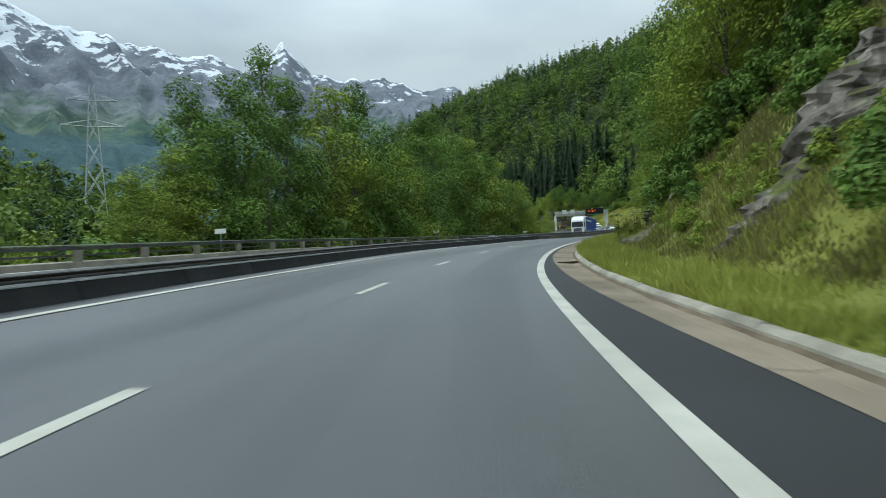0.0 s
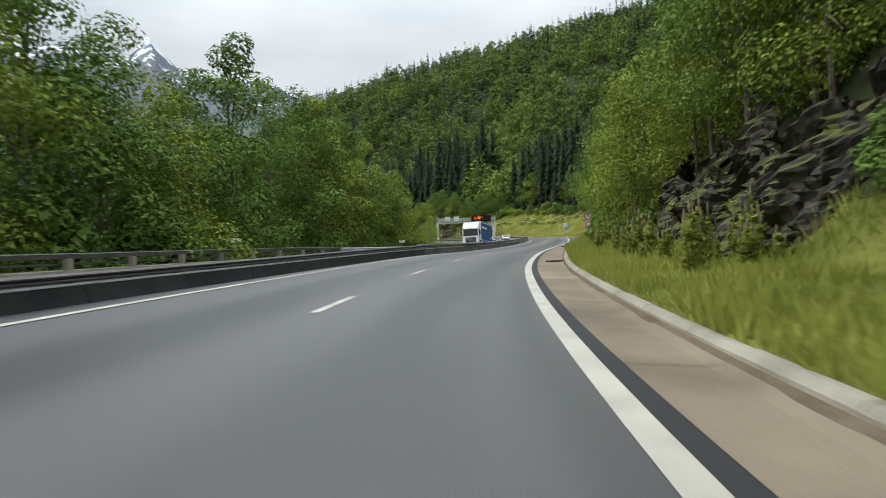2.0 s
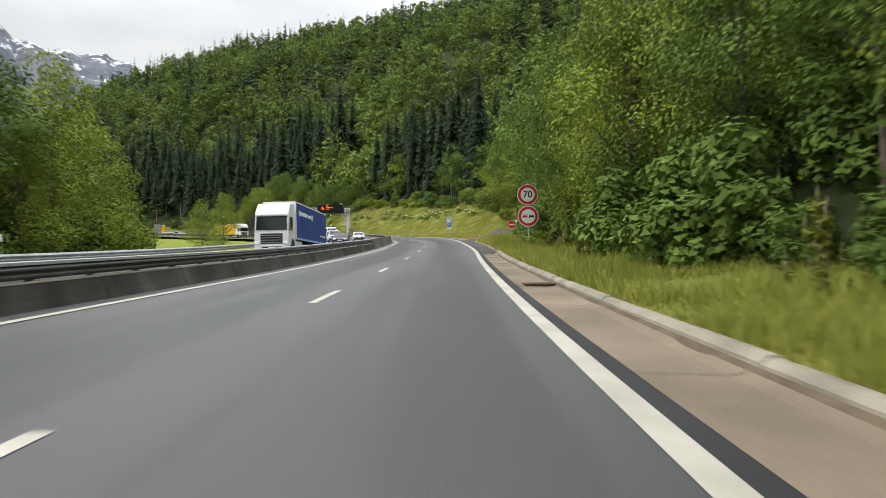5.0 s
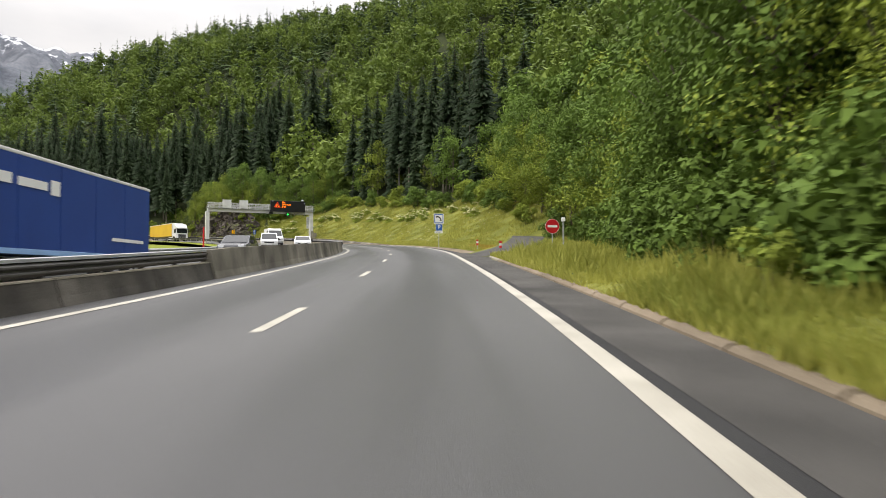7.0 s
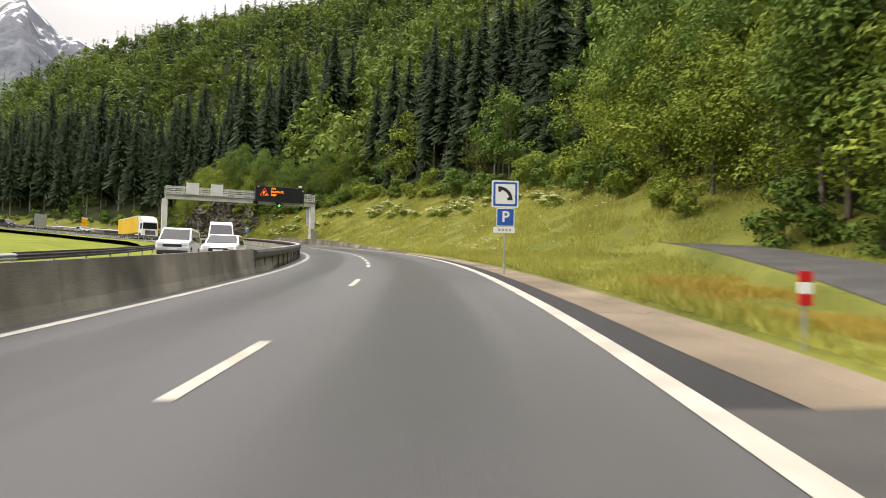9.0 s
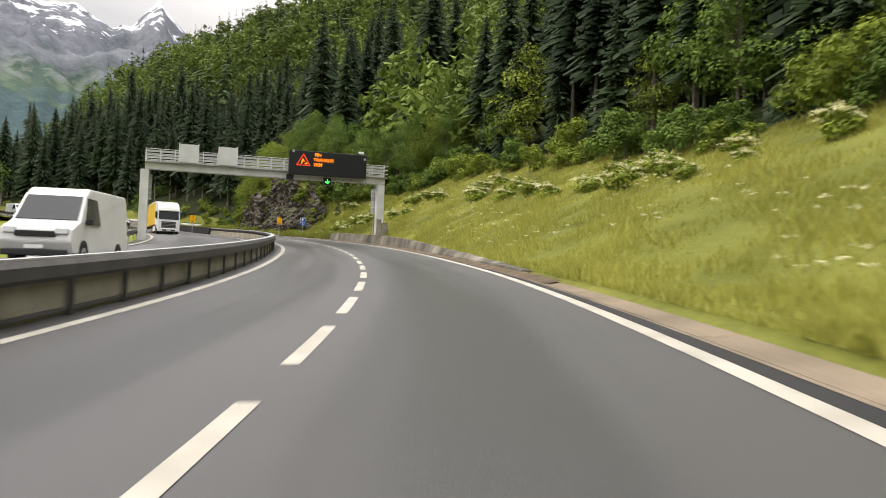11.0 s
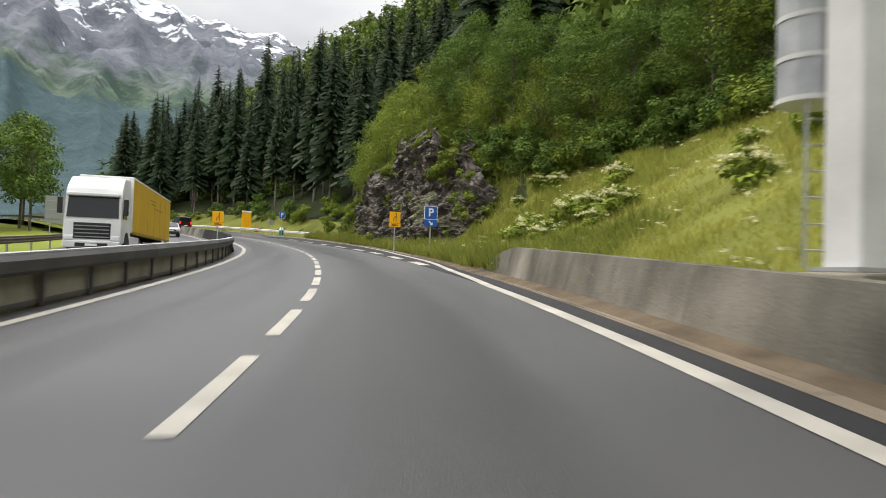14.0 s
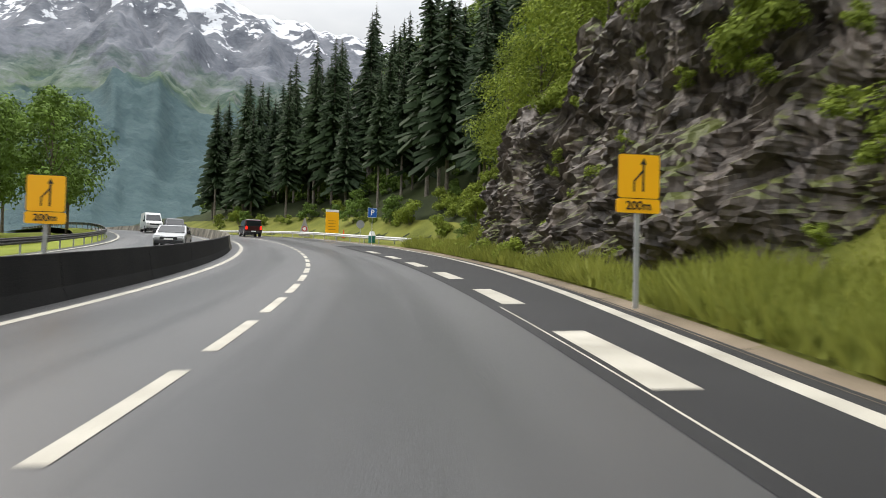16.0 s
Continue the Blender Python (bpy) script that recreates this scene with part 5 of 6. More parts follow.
def far_wood():
    rng = np.random.default_rng(3)
    xs, ys = rng.uniform(-330, 330, 11000), rng.uniform(90, 690, 11000)
    z, s, o, d, e = ground_height(xs, ys)
    keep = (d > 17) & (d < 370) & ((spur(xs, ys) > 0.10) | ((np.degrees(np.arctan2(51 - xs, ys - 286)) < 33.8) & (d < 150))) & (s < 560)
    keep &= ~((s > 140) & (s < 290) & (d < 27)) & ~((s > 318) & (s < 480) & (d < 36))
    keep &= rng.uniform(size=len(xs)) < np.interp(d, [16, 60, 200, 370], [0.95, 0.85, 0.7, 0.55])
    xs, ys, z, s, d = xs[keep], ys[keep], z[keep], s[keep], d[keep]
    soft, hard = [], []
    patch = np.sin(xs * 0.035 + 1.0) + np.sin(ys * 0.041 + 2.0 + np.sin(xs * 0.02))
    for x, y, zz, p, dd, ss in zip(xs, ys, z, patch, d, s):
        grove = ss > 325 and dd < 60 and rng.uniform() < 0.6 and math.degrees(math.atan2(51 - x, y - 286)) > 10
        fir = grove or rng.uniform() < (0.16 if p > 0 else 0.03) + 0.46 * min(1.0, max(0.0, dd - 50) / 150)
        far_tree(x, y, zz, fir, rng.uniform(19, 26) if grove else rng.uniform(13, 23) if fir else rng.uniform(10, 17), rng, soft, hard)
    # dark wood on the valley's other side
    for k in range(330):
        a, r = radians(rng.uniform(21, 46)), rng.uniform(140, 260)
        x, y = -math.sin(a) * r, math.cos(a) * r
        zz = float(ground_height([x], [y])[0][0])
        far_tree(x, y, zz, rng.uniform() < 0.7, rng.uniform(12, 20), rng, soft, hard)
    a = quads_object("broadleaf_wood", np.concatenate(soft), 3, FAR_LEAF)
    b = quads_object("fir_wood", np.concatenate(hard), 4, FAR_NEEDLE)
    tree_tints(a, soft, 3, rng)
    tree_tints(b, hard, 4, rng)
    tagged(a, "broadleaf trees covering the hillside", "wood", kind="stuff")
    tagged(b, "dark firs covering the hillside up to its ridge", "wood", kind="stuff")


far_wood()


def grass(name, s0, s1, d0, d1, count, tall, label, seed, lean=0.35, mat=None):
    """Blades of grass on the bank, one mesh."""
    rng = np.random.default_rng(seed)
    s, d = rng.uniform(s0, s1, count), d0 + (d1 - d0) * rng.uniform(0, 1, count) ** 1.3
    if s0 > 120 and s1 < 210:
        near = np.interp(s, [a for a, _ in TRACK], [b for _, b in TRACK], left=0.0) - KERB_O(s)
        far = np.interp(s, [a for a, _ in TRACK_FAR], [b for _, b in TRACK_FAR]) - KERB_O(s)
        free = (d < near - 0.15) | (d > far + 0.15) | (s < 163.5)
        s, d, count = s[free], d[free], int(free.sum())
    if name == "mound_grass":
        free = ~((s > 172.5) & (s < 181.5) & (d > 0.7) & (d < 3.6)) | (rng.uniform(size=count) < 0.12)
        s, d, count = s[free], d[free], int(free.sum())
    off = KERB_O(s) + d
    xy = road(s, off)[:, :2]
    z = road(s, np.clip(off, None, 6.5))[:, 2] + bank_height(s, d, xy[:, 0], xy[:, 1])
    base = np.stack([xy[:, 0], xy[:, 1], z - 0.05], 1)
    h = tall * rng.uniform(0.4, 1.25, count) * (0.7 + 0.5 * np.sin(s * 0.9) * np.sin(d * 1.3 + s * 0.3))
    ang = rng.uniform(0, 6.283, count)
    side = np.stack([np.cos(ang), np.sin(ang), 0 * ang], 1) * (0.012 + 0.02 * rng.uniform(size=count))[:, None] * (1 + tall)
    bend = rng.normal(size=(count, 3)) * lean * h[:, None]
    bend[:, 2] = 0
    tip = base + bend + np.stack([0 * h, 0 * h, h], 1)
    ob = quads_object(name, np.stack([base - side, base + side, tip], 1), 3, mat or GRASS)
    return tagged(ob, label, "grass", kind="stuff")


grass("verge_grass", -10, 140, 0.22, 5.2, 90000, 0.42, "tall uneven grass on the verge behind the kerb", 41)
grass("mound_grass", 131, 206, 0.14, 12, 70000, 0.34, "tall yellowish grass on the mound by the track", 42, mat=PALE_GRASS)
grass("dry_grass", 172, 182, 0.6, 3.8, 20000, 0.26, "patch of dry orange-yellow grass beside the track's mouth", 46, mat=DRY_GRASS)
grass("tall_verge_grass", 136, 163, 0.8, 4.5, 4500, 0.7, "tall wispy grass gone to seed before the wood", 47, mat=PALE_GRASS)
grass("bank_grass", 196, 310, 0.3, 17, 150000, 0.40, "long pale green grass on the steep meadow bank", 43, mat=PALE_GRASS)
grass("rock_side_grass", 290, 312, 3.5, 13, 26000, 0.6, "rough green grass on the bank beside the rock", 48)
grass("exit_grass", 282, 350, 0.0, 5.5, 56000, 0.72, "tall grass at the foot of the rock face", 44)
grass("slope_grass", -4, 42, 2.2, 14, 56000, 0.5, "rough olive and brownish grass on the rocky slope", 45, mat=OLIVE_GRASS)


def meadow_flowers():
    """Cream umbels standing just above the grass of the bank."""
    rng = np.random.default_rng(48)
    s, d = rng.uniform(200, 304, 900), rng.uniform(1.0, 13, 900)
    thick = np.sin(s * 0.35 + d) + np.sin(d * 0.9 - s * 0.21) > rng.uniform(-0.6, 1.6, 900)
    s, d = s[thick], d[thick]
    xy = road(s, KERB_O(s) + d)[:, :2]
    z = road(s, np.clip(KERB_O(s) + d, None, 6.5))[:, 2] + bank_height(s, d, xy[:, 0], xy[:, 1]) + rng.uniform(0.35, 0.6, len(s))
    spots = np.repeat(np.stack([xy[:, 0], xy[:, 1], z], 1), 7, 0) + rng.normal(size=(7 * len(s), 3)) * (0.06, 0.06, 0.015)
    return tagged(quads_object("meadow_flowers", leaves(spots, 0.05, rng, 0.1), 4, BLOSSOM), "small cream flower heads scattered over the meadow bank", "flowers", kind="stuff")


meadow_flowers()


# rock face beside the exit, and the pale outcrop above the first bank
def rock_face(name, s0, s1, base, top, lean, mat, label, seed, start=0.0):
    ss, hh = np.arange(s0, s1, 0.14), np.arange(start, top, 0.14)
    e = min(5.0, 0.35 * (s1 - s0))
    v = []
    for a in ss:
        edge = np.interp(a, [s0, s0 + e, s1 - e, s1], [2.6, 0, 0, 2.2])
        foot = float(KERB_O(a)) + (base(a) if callable(base) else base) + edge
        for h in hh * (ROCK_TOP(a) if s0 > 100 else 0.8 + 0.2 * math.sin(a * 0.9) + 0.12 * math.sin(a * 2.3)):
            w = noise.fractal((a * 0.22, h * 0.30, seed), 0.7, 2.1, 6) * 1.1
            skew = a * 0.75 + h * 0.5
            p = Vector((a * 1.15 + h * 0.75, h * 0.42 - a * 0.16, seed))
            c = 0.75 * abs(noise.noise(p)) + 0.5 * abs(noise.noise(p * 2.2)) + 0.32 * abs(noise.noise(p * 4.7)) + 0.12 * abs(noise.noise(Vector((a * 4.0, h * 4.0, seed)))) + 0.10 * noise.cell(p * 2.1)
            v.append((a, foot + (h - start) * lean - w - c, h))
    v = np.array(v)
    p = road(v[:, 0], v[:, 1])
    p[:, 2] = road(v[:, 0], np.clip(v[:, 1], None, 6.5))[:, 2] + v[:, 2]
    k = len(hh)
    i = np.arange(len(p)).reshape(-1, k)
    f = np.stack([i[:-1, :-1], i[:-1, 1:], i[1:, 1:], i[1:, :-1]], -1).reshape(-1, 4)
    ob = mesh_object(name, p, f[:, ::-1], mat)
    return tagged(ob, label, "rock", kind="structure")


rock_face("rock_face", 307.5, 335, ROCK_FOOT, 9.5, 0.22, ROCK, "dark wet broken rock face above the exit", 5.0)
rock_face("rock_outcrop", 13.5, 23.0, 3.4, 5.6, 0.72, ROCK_PALE, "pale rock outcrop in the steep grassy slope", 9.0, 0.6)
rock_face("rock_boulder", 31, 37.5, 2.9, 3.0, 0.9, ROCK_PALE, "pale tan boulder face low in the grassy slope", 15.0, 0.2)
# this ledge's rock colour is darkened for the shade of the overhanging trees
rock_face("rock_ledge", 44, 76, 4.7, 4.6, 0.4, ROCK_SHADE_MOSSY, "low rock ledge under overhanging trees, their shade in its colour", 12.0)


# ---- signs, gantry, posts ----
DG = bpy.context.evaluated_depsgraph_get()


def text_part(body, size, mat, parent, x, y, z, name="lettering", bold=0.0):
    """Words in the built-in font, standing upright and facing the oncoming driver."""
    cu = bpy.data.curves.new(name, "FONT")
    cu.body, cu.size, cu.align_x, cu.align_y, cu.extrude, cu.offset = body, size, "CENTER", "CENTER", 0.003, bold
    tmp = new("tmp", cu)
    bpy.context.view_layer.update()
    me = bpy.data.meshes.new_from_object(tmp.evaluated_get(bpy.context.evaluated_depsgraph_get()))
    bpy.data.objects.remove(tmp)
    me.materials.clear()
    me.materials.append(mat)
    ob = new(name, me)
    ob.parent = parent
    ob.matrix_basis = pose(x, y, z, 90, 0, 0)
    return ob


def poly_part(name, pts, y0, y1, mat, parent, label=""):
    """A flat shape in the x-z plane with thickness."""
    bm = bmesh.new()
    a = [bm.verts.new((x, y0, z)) for x, z in pts]
    b = [bm.verts.new((x, y1, z)) for x, z in pts]
    n = len(pts)
    bm.faces.new(a)
    bm.faces.new(b[::-1])
    for i in range(n):
        bm.faces.new((a[i], b[i], b[(i + 1) % n], a[(i + 1) % n]))
    bmesh.ops.recalc_face_normals(bm, faces=bm.faces)
    return part(name, bm, mat, parent, label)


def rounded(w, h, r=0.05, x=0.0, z=0.0):
    out = []
    for cx, cz, a0 in ((w / 2 - r, h / 2 - r, 0), (-w / 2 + r, h / 2 - r, 90), (-w / 2 + r, -h / 2 + r, 180), (w / 2 - r, -h / 2 + r, 270)):
        for a in (0, 45, 90):
            t = radians(a0 + a)
            out.append((x + cx + r * math.cos(t), z + cz + r * math.sin(t)))
    return out


def round_plate(parent, z, r, mat, y, name="plate", x=0.0):
    ob = part(name, disc(r, y - 0.006, y, 44), mat, parent)
    ob.matrix_basis = pose(x, 0, z)
    return ob


def post_part(parent, z0, z1, r=0.035, x=0.0, mat=None):
    return part("post", rod(bmesh.new(), (x, 0.02, z0), (x, 0.02, z1), r, None, 10), mat or GALV, parent)


def speed_sign():
    ob = thing("road_sign", at_road(131.8, 6.8, 0.0, 2), "round speed limit sign over an overtaking ban on a steel post", "road sign")
    post_part(ob, -0.3, 3.9, 0.045)
    for z in (3.40, 2.12):
        round_plate(ob, z, 0.625, SIGN_BACK, -0.01, "backing")
        round_plate(ob, z, 0.62, WHITE, -0.017, "plate")
        round_plate(ob, z, 0.575, RED, -0.023, "red_ring")
        round_plate(ob, z, 0.415, WHITE, -0.029, "white_field")
    text_part("70", 0.56, BLACK, ob, 0, -0.036, 3.40, "figures", 0.012)
    for x, m in ((-0.19, RED), (0.19, BLACK)):
        car = poly_part("car_symbol", [(x - 0.15, 2.06), (x + 0.15, 2.06), (x + 0.15, 2.16), (x - 0.15, 2.16)], -0.036, -0.03, m, ob)
        poly_part("symbol_roof", [(x - 0.13, 2.165), (x + 0.13, 2.165), (x + 0.10, 2.25), (x - 0.10, 2.25)], -0.036, -0.03, m, car)
        poly_part("symbol_window", [(x - 0.105, 2.175), (x + 0.105, 2.175), (x + 0.082, 2.237), (x - 0.082, 2.237)], -0.041, -0.036, WHITE, car)
        for d in (-0.115, 0.115):
            poly_part("symbol_wheel", [(x + d - 0.022, 2.01), (x + d + 0.022, 2.01), (x + d + 0.022, 2.06), (x + d - 0.022, 2.06)], -0.036, -0.03, m, car)
    return ob


speed_sign()


def phone_sign():
    ob = thing("road_sign", at_road(190.0, 4.8, 0.0, 2), "blue-framed telephone sign over a parking plate on a thin post", "road sign")
    post_part(ob, -0.3, 1.5, 0.03)
    poly_part("plate", rounded(0.90, 0.90, 0.05, 0, 2.60), -0.02, 0.0, WHITE, ob)
    poly_part("blue_frame", rounded(0.80, 0.80, 0.03, 0, 2.60), -0.025, -0.021, BLUE, ob)
    poly_part("white_field", rounded(0.66, 0.66, 0.02, 0, 2.60), -0.03, -0.026, WHITE, ob)
    bow = lambda r, a: (-0.20 + r * math.cos(radians(a)), -0.22 + r * math.sin(radians(a)))
    handset = [bow(0.45, a) for a in range(96, -8, -8)] + [bow(0.27, -2), bow(0.27, 14), bow(0.345, 18)] + [bow(0.345, a) for a in range(26, 72, 9)] + [bow(0.345, 76), bow(0.27, 80), bow(0.27, 96)]
    poly_part("handset_symbol", [(x, 2.62 + z) for x, z in handset], -0.036, -0.031, BLACK, ob)
    poly_part("parking_plate", rounded(0.60, 0.60, 0.04, 0.02, 1.83), -0.02, 0.0, WHITE, ob)
    poly_part("parking_field", rounded(0.55, 0.55, 0.03, 0.02, 1.83), -0.026, -0.021, BLUE, ob)
    text_part("P", 0.50, WHITE, ob, 0.02, -0.032, 1.83, "letter", 0.012)
    poly_part("small_plate", rounded(0.72, 0.20, 0.03, -0.02, 1.41), -0.02, 0.0, WHITE, ob)
    for x in (-0.18, -0.06, 0.06, 0.18):
        poly_part("dark_bar", [(x - 0.035, 1.37), (x + 0.035, 1.37), (x + 0.035, 1.45), (x - 0.035, 1.45)], -0.025, -0.021, SIGN_BACK, ob)


phone_sign()
no_entry = thing("road_sign", at_road(174.0, 10.75, 0.45, 4), "round red no-entry sign at the mouth of the track", "road sign")
post_part(no_entry, -1.0, 1.6, 0.03)
round_plate(no_entry, 1.22, 0.48, WHITE, -0.01, "plate")
round_plate(no_entry, 1.22, 0.46, RED, -0.018, "red_field")
poly_part("white_bar", [(-0.33, 1.145), (0.33, 1.145), (0.33, 1.295), (-0.33, 1.295)], -0.025, -0.019, WHITE, no_entry)


steel_post = thing("steel_post", at_road(172.0, 11.0, 0.45, 0), "thin steel post with a white cap behind the track's mouth", "post")
post_part(steel_post, -0.9, 1.55, 0.05)
part("cap", boxed(-0.11, 0.11, -0.1, 0.12, 1.5, 1.74, 0.03), WHITE, steel_post)


def marker_post():
    ob = thing("marker_post", pose(0, 0, -500), "red and white striped marker board on a thin grey stake", "marker post", "marker posts by the track")
    post_part(ob, -0.5, 0.45, 0.018)
    for k in range(3):
        z = 0.33 + 0.118 * k
        part("band", boxed(-0.07, 0.07, -0.02, 0.015, z, z + 0.115, 0.006), (RED, WHITE, RED)[k], ob)
    return ob


mk = marker_post()
for s, o, h, turn in ((174.0, 5.8, 0.12, 0), (163.3, 5.88, 0.14, 4)):
    copy_thing(mk, at_road(s, o, h, turn))
for o in (*mk.children_recursive, mk):
    bpy.data.objects.remove(o)


def lane_sign(s, o, lift, tall, label):
    ob = thing("roadworks_sign", at_road(s, o, lift, 3), label, "road sign", "amber lane-end signs")
    part("post", boxed(-0.04, 0.04, 0.0, 0.05, -0.6, tall, 0.005), GALV, ob)
    z = tall + 0.05
    poly_part("plate", rounded(0.76, 0.76, 0.05, 0, z + 0.14), -0.02, 0.0, BLACK, ob)
    poly_part("amber_field", rounded(0.735, 0.735, 0.045, 0, z + 0.14), -0.026, -0.021, YELLOW, ob)
    poly_part("arrow_shaft", [(0.06, z - 0.12), (0.095, z - 0.12), (0.095, z + 0.36), (0.06, z + 0.36)], -0.032, -0.027, BLACK, ob)
    poly_part("arrow_head", [(0.02, z + 0.34), (0.135, z + 0.34), (0.0775, z + 0.45)], -0.032, -0.027, BLACK, ob)
    poly_part("merging_lane", [(-0.10, z - 0.12), (-0.072, z - 0.12), (-0.072, z + 0.05), (0.06, z + 0.20), (0.06, z + 0.25), (-0.10, z + 0.06)], -0.032, -0.027, BLACK, ob)
    poly_part("distance_plate", rounded(0.78, 0.24, 0.04, 0, z - 0.36), -0.02, 0.0, YELLOW, ob)
    text_part("200m", 0.20, BLACK, ob, 0, -0.026, z - 0.36, "figures", 0.003)
    return ob


lane_sign(307.7, 6.5, 0.3, 1.72, "amber lane-end sign with a distance plate before the rock face")
lane_sign(311.5, -4.5, 0.1, 1.75, "amber lane-end sign with a distance plate on the central reserve")


def parking_sign(s, o, lift, w, z, arrow, label):
    ob = thing("road_sign", at_road(s, o, lift, 3), label, "road sign")
    post_part(ob, -0.6, z, 0.03)
    poly_part("plate", rounded(w, w, 0.05, 0, z), -0.02, 0.0, WHITE, ob)
    poly_part("blue_field", rounded(w - 0.06, w - 0.06, 0.04, 0, z), -0.026, -0.021, BLUE, ob)
    text_part("P", w * 0.8, WHITE, ob, 0, -0.032, z, "letter", 0.014)
    if arrow:
        q = z - w / 2 - 0.17
        poly_part("arrow_plate", rounded(w, 0.32, 0.04, 0, q), -0.02, 0.0, BLUE, ob)
        poly_part("arrow", [(-0.10, q + 0.07), (-0.06, q + 0.11), (0.05, q), (0.10, q + 0.04), (0.10, q - 0.10), (-0.04, q - 0.10), (0.0, q - 0.045)], -0.026, -0.021, WHITE, ob)
    return ob


parking_sign(296.0, 5.95, 0.15, 0.66, 2.05, True, "blue parking sign with an arrow plate in the long grass")
parking_sign(356.5, 8.45, 0.2, 0.85, 2.6, False, "blue parking sign at the car park's mouth")
bin_ = thing("litter_bin", at_road(357.0, 8.6, 0.15), "green and white litter bin under the parking sign", "bin")
part("drum", rod(bmesh.new(), (0, 0, 0), (0, 0, 0.62), 0.3, 0.32, 16), plain("green_plastic", (0.01, 0.16, 0.12), 0.5), bin_)
part("lid", rod(bmesh.new(), (0, 0, 0.62), (0, 0, 1.0), 0.33, 0.2, 16), WHITE, bin_)
rnd = thing("road_sign", at_road(362.5, 9.0, 0.2), "grey back of a round sign on a post", "road sign")
post_part(rnd, -0.4, 1.9, 0.03)
round_plate(rnd, 1.6, 0.4, SIGN_BACK, -0.01, "plate")
panel = thing("roadworks_board", at_road(373.0, 9.1, 0.3), "tall amber roadworks board with a white header", "road sign")
for x in (-0.4, 0.4):
    post_part(panel, -0.5, 0.6, 0.03, x)
poly_part("board", rounded(1.5, 2.3, 0.04, 0, 1.65), -0.02, 0.0, YELLOW, panel)
poly_part("header", rounded(1.5, 0.26, 0.03, 0, 2.95), -0.02, 0.0, WHITE, panel)
for k in range(4):
    poly_part("dark_bar", [(-0.42, 0.85 + 0.32 * k), (0.42, 0.85 + 0.32 * k), (0.42, 0.90 + 0.32 * k), (-0.42, 0.90 + 0.32 * k)], -0.026, -0.021, plain("brown_bar", (0.35, 0.16, 0.01), 0.5), panel)
cone = thing("traffic_cone", at_road(369.0, 9.2, 0.3), "orange traffic cone beside the roadworks board", "cone")
part("base", boxed(-0.22, 0.22, -0.22, 0.22, 0, 0.05, 0.01), BLACK, cone)
part("body", rod(bmesh.new(), (0, 0, 0.05), (0, 0, 0.9), 0.17, 0.03, 14), plain("orange_plastic", (0.75, 0.10, 0.01), 0.5), cone)
tri = thing("folding_sign", at_road(384.0, 9.3, 0.2), "grey folding triangular sign with a small round emblem", "road sign")
poly_part("board", [(-0.75, 0), (0.75, 0), (0.08, 2.3), (-0.08, 2.3)], -0.03, 0.0, material("grey_board", (0.25, 0.24, 0.23), (0.4, 0.39, 0.38), 0.7), tri)
round_plate(tri, 0.95, 0.33, RED, -0.031, "ring")
round_plate(tri, 0.95, 0.22, WHITE, -0.038, "field")
info = thing("information_sign", at_road(338.0, -17.0, 0.0, 8), "large information sign in the meadow, its grey back showing", "road sign")
for x in (-0.7, 0.7):
    post_part(info, -0.5, 1.2, 0.05, x)
poly_part("panel", rounded(2.3, 2.5, 0.05, 0, 2.3), -0.03, 0.0, SIGN_BACK, info)
for k in range(3):
    part("stiffener", boxed(-1.15, 1.15, -0.06, -0.031, 1.45 + 0.8 * k, 1.53 + 0.8 * k), GALV, info)
for s, o in ((36, -14.7), (76, -14.7), (116, -14.7)):
    d = thing("delineator", at_road(s, o, 0.2), "white delineator plate on a slim post behind the parapet", "marker post")
    post_part(d, -0.8, 1.25, 0.03)
    part("plate", boxed(-0.34, 0.34, -0.03, 0.0, 1.0, 1.27, 0.01), WHITE, d)
beacon = thing("beacon_pole", at_road(186.0, -14.4, 0.0), "tall red marker pole at the meadow's edge", "marker post")
post_part(beacon, -0.3, 2.3, 0.06, 0, RED)
far_rail = tagged(new("guard_rail"), "short pale guard rail at the far side of the car park's mouth", "guard rail", kind="structure")
far_o = along([(348, 10.2), (372, 8.6), (400, 8.3), (440, 8.3)])
for a in np.arange(350, 438, 8.0):
    beam("rail", a + 0.01, a + 7.99, far_o, 0.45, LIGHT_STEEL, far_rail, -1)
posts(far_rail, 350, 438, 4.0, far_o, -0.2, 0.72, GALV, 0.08)


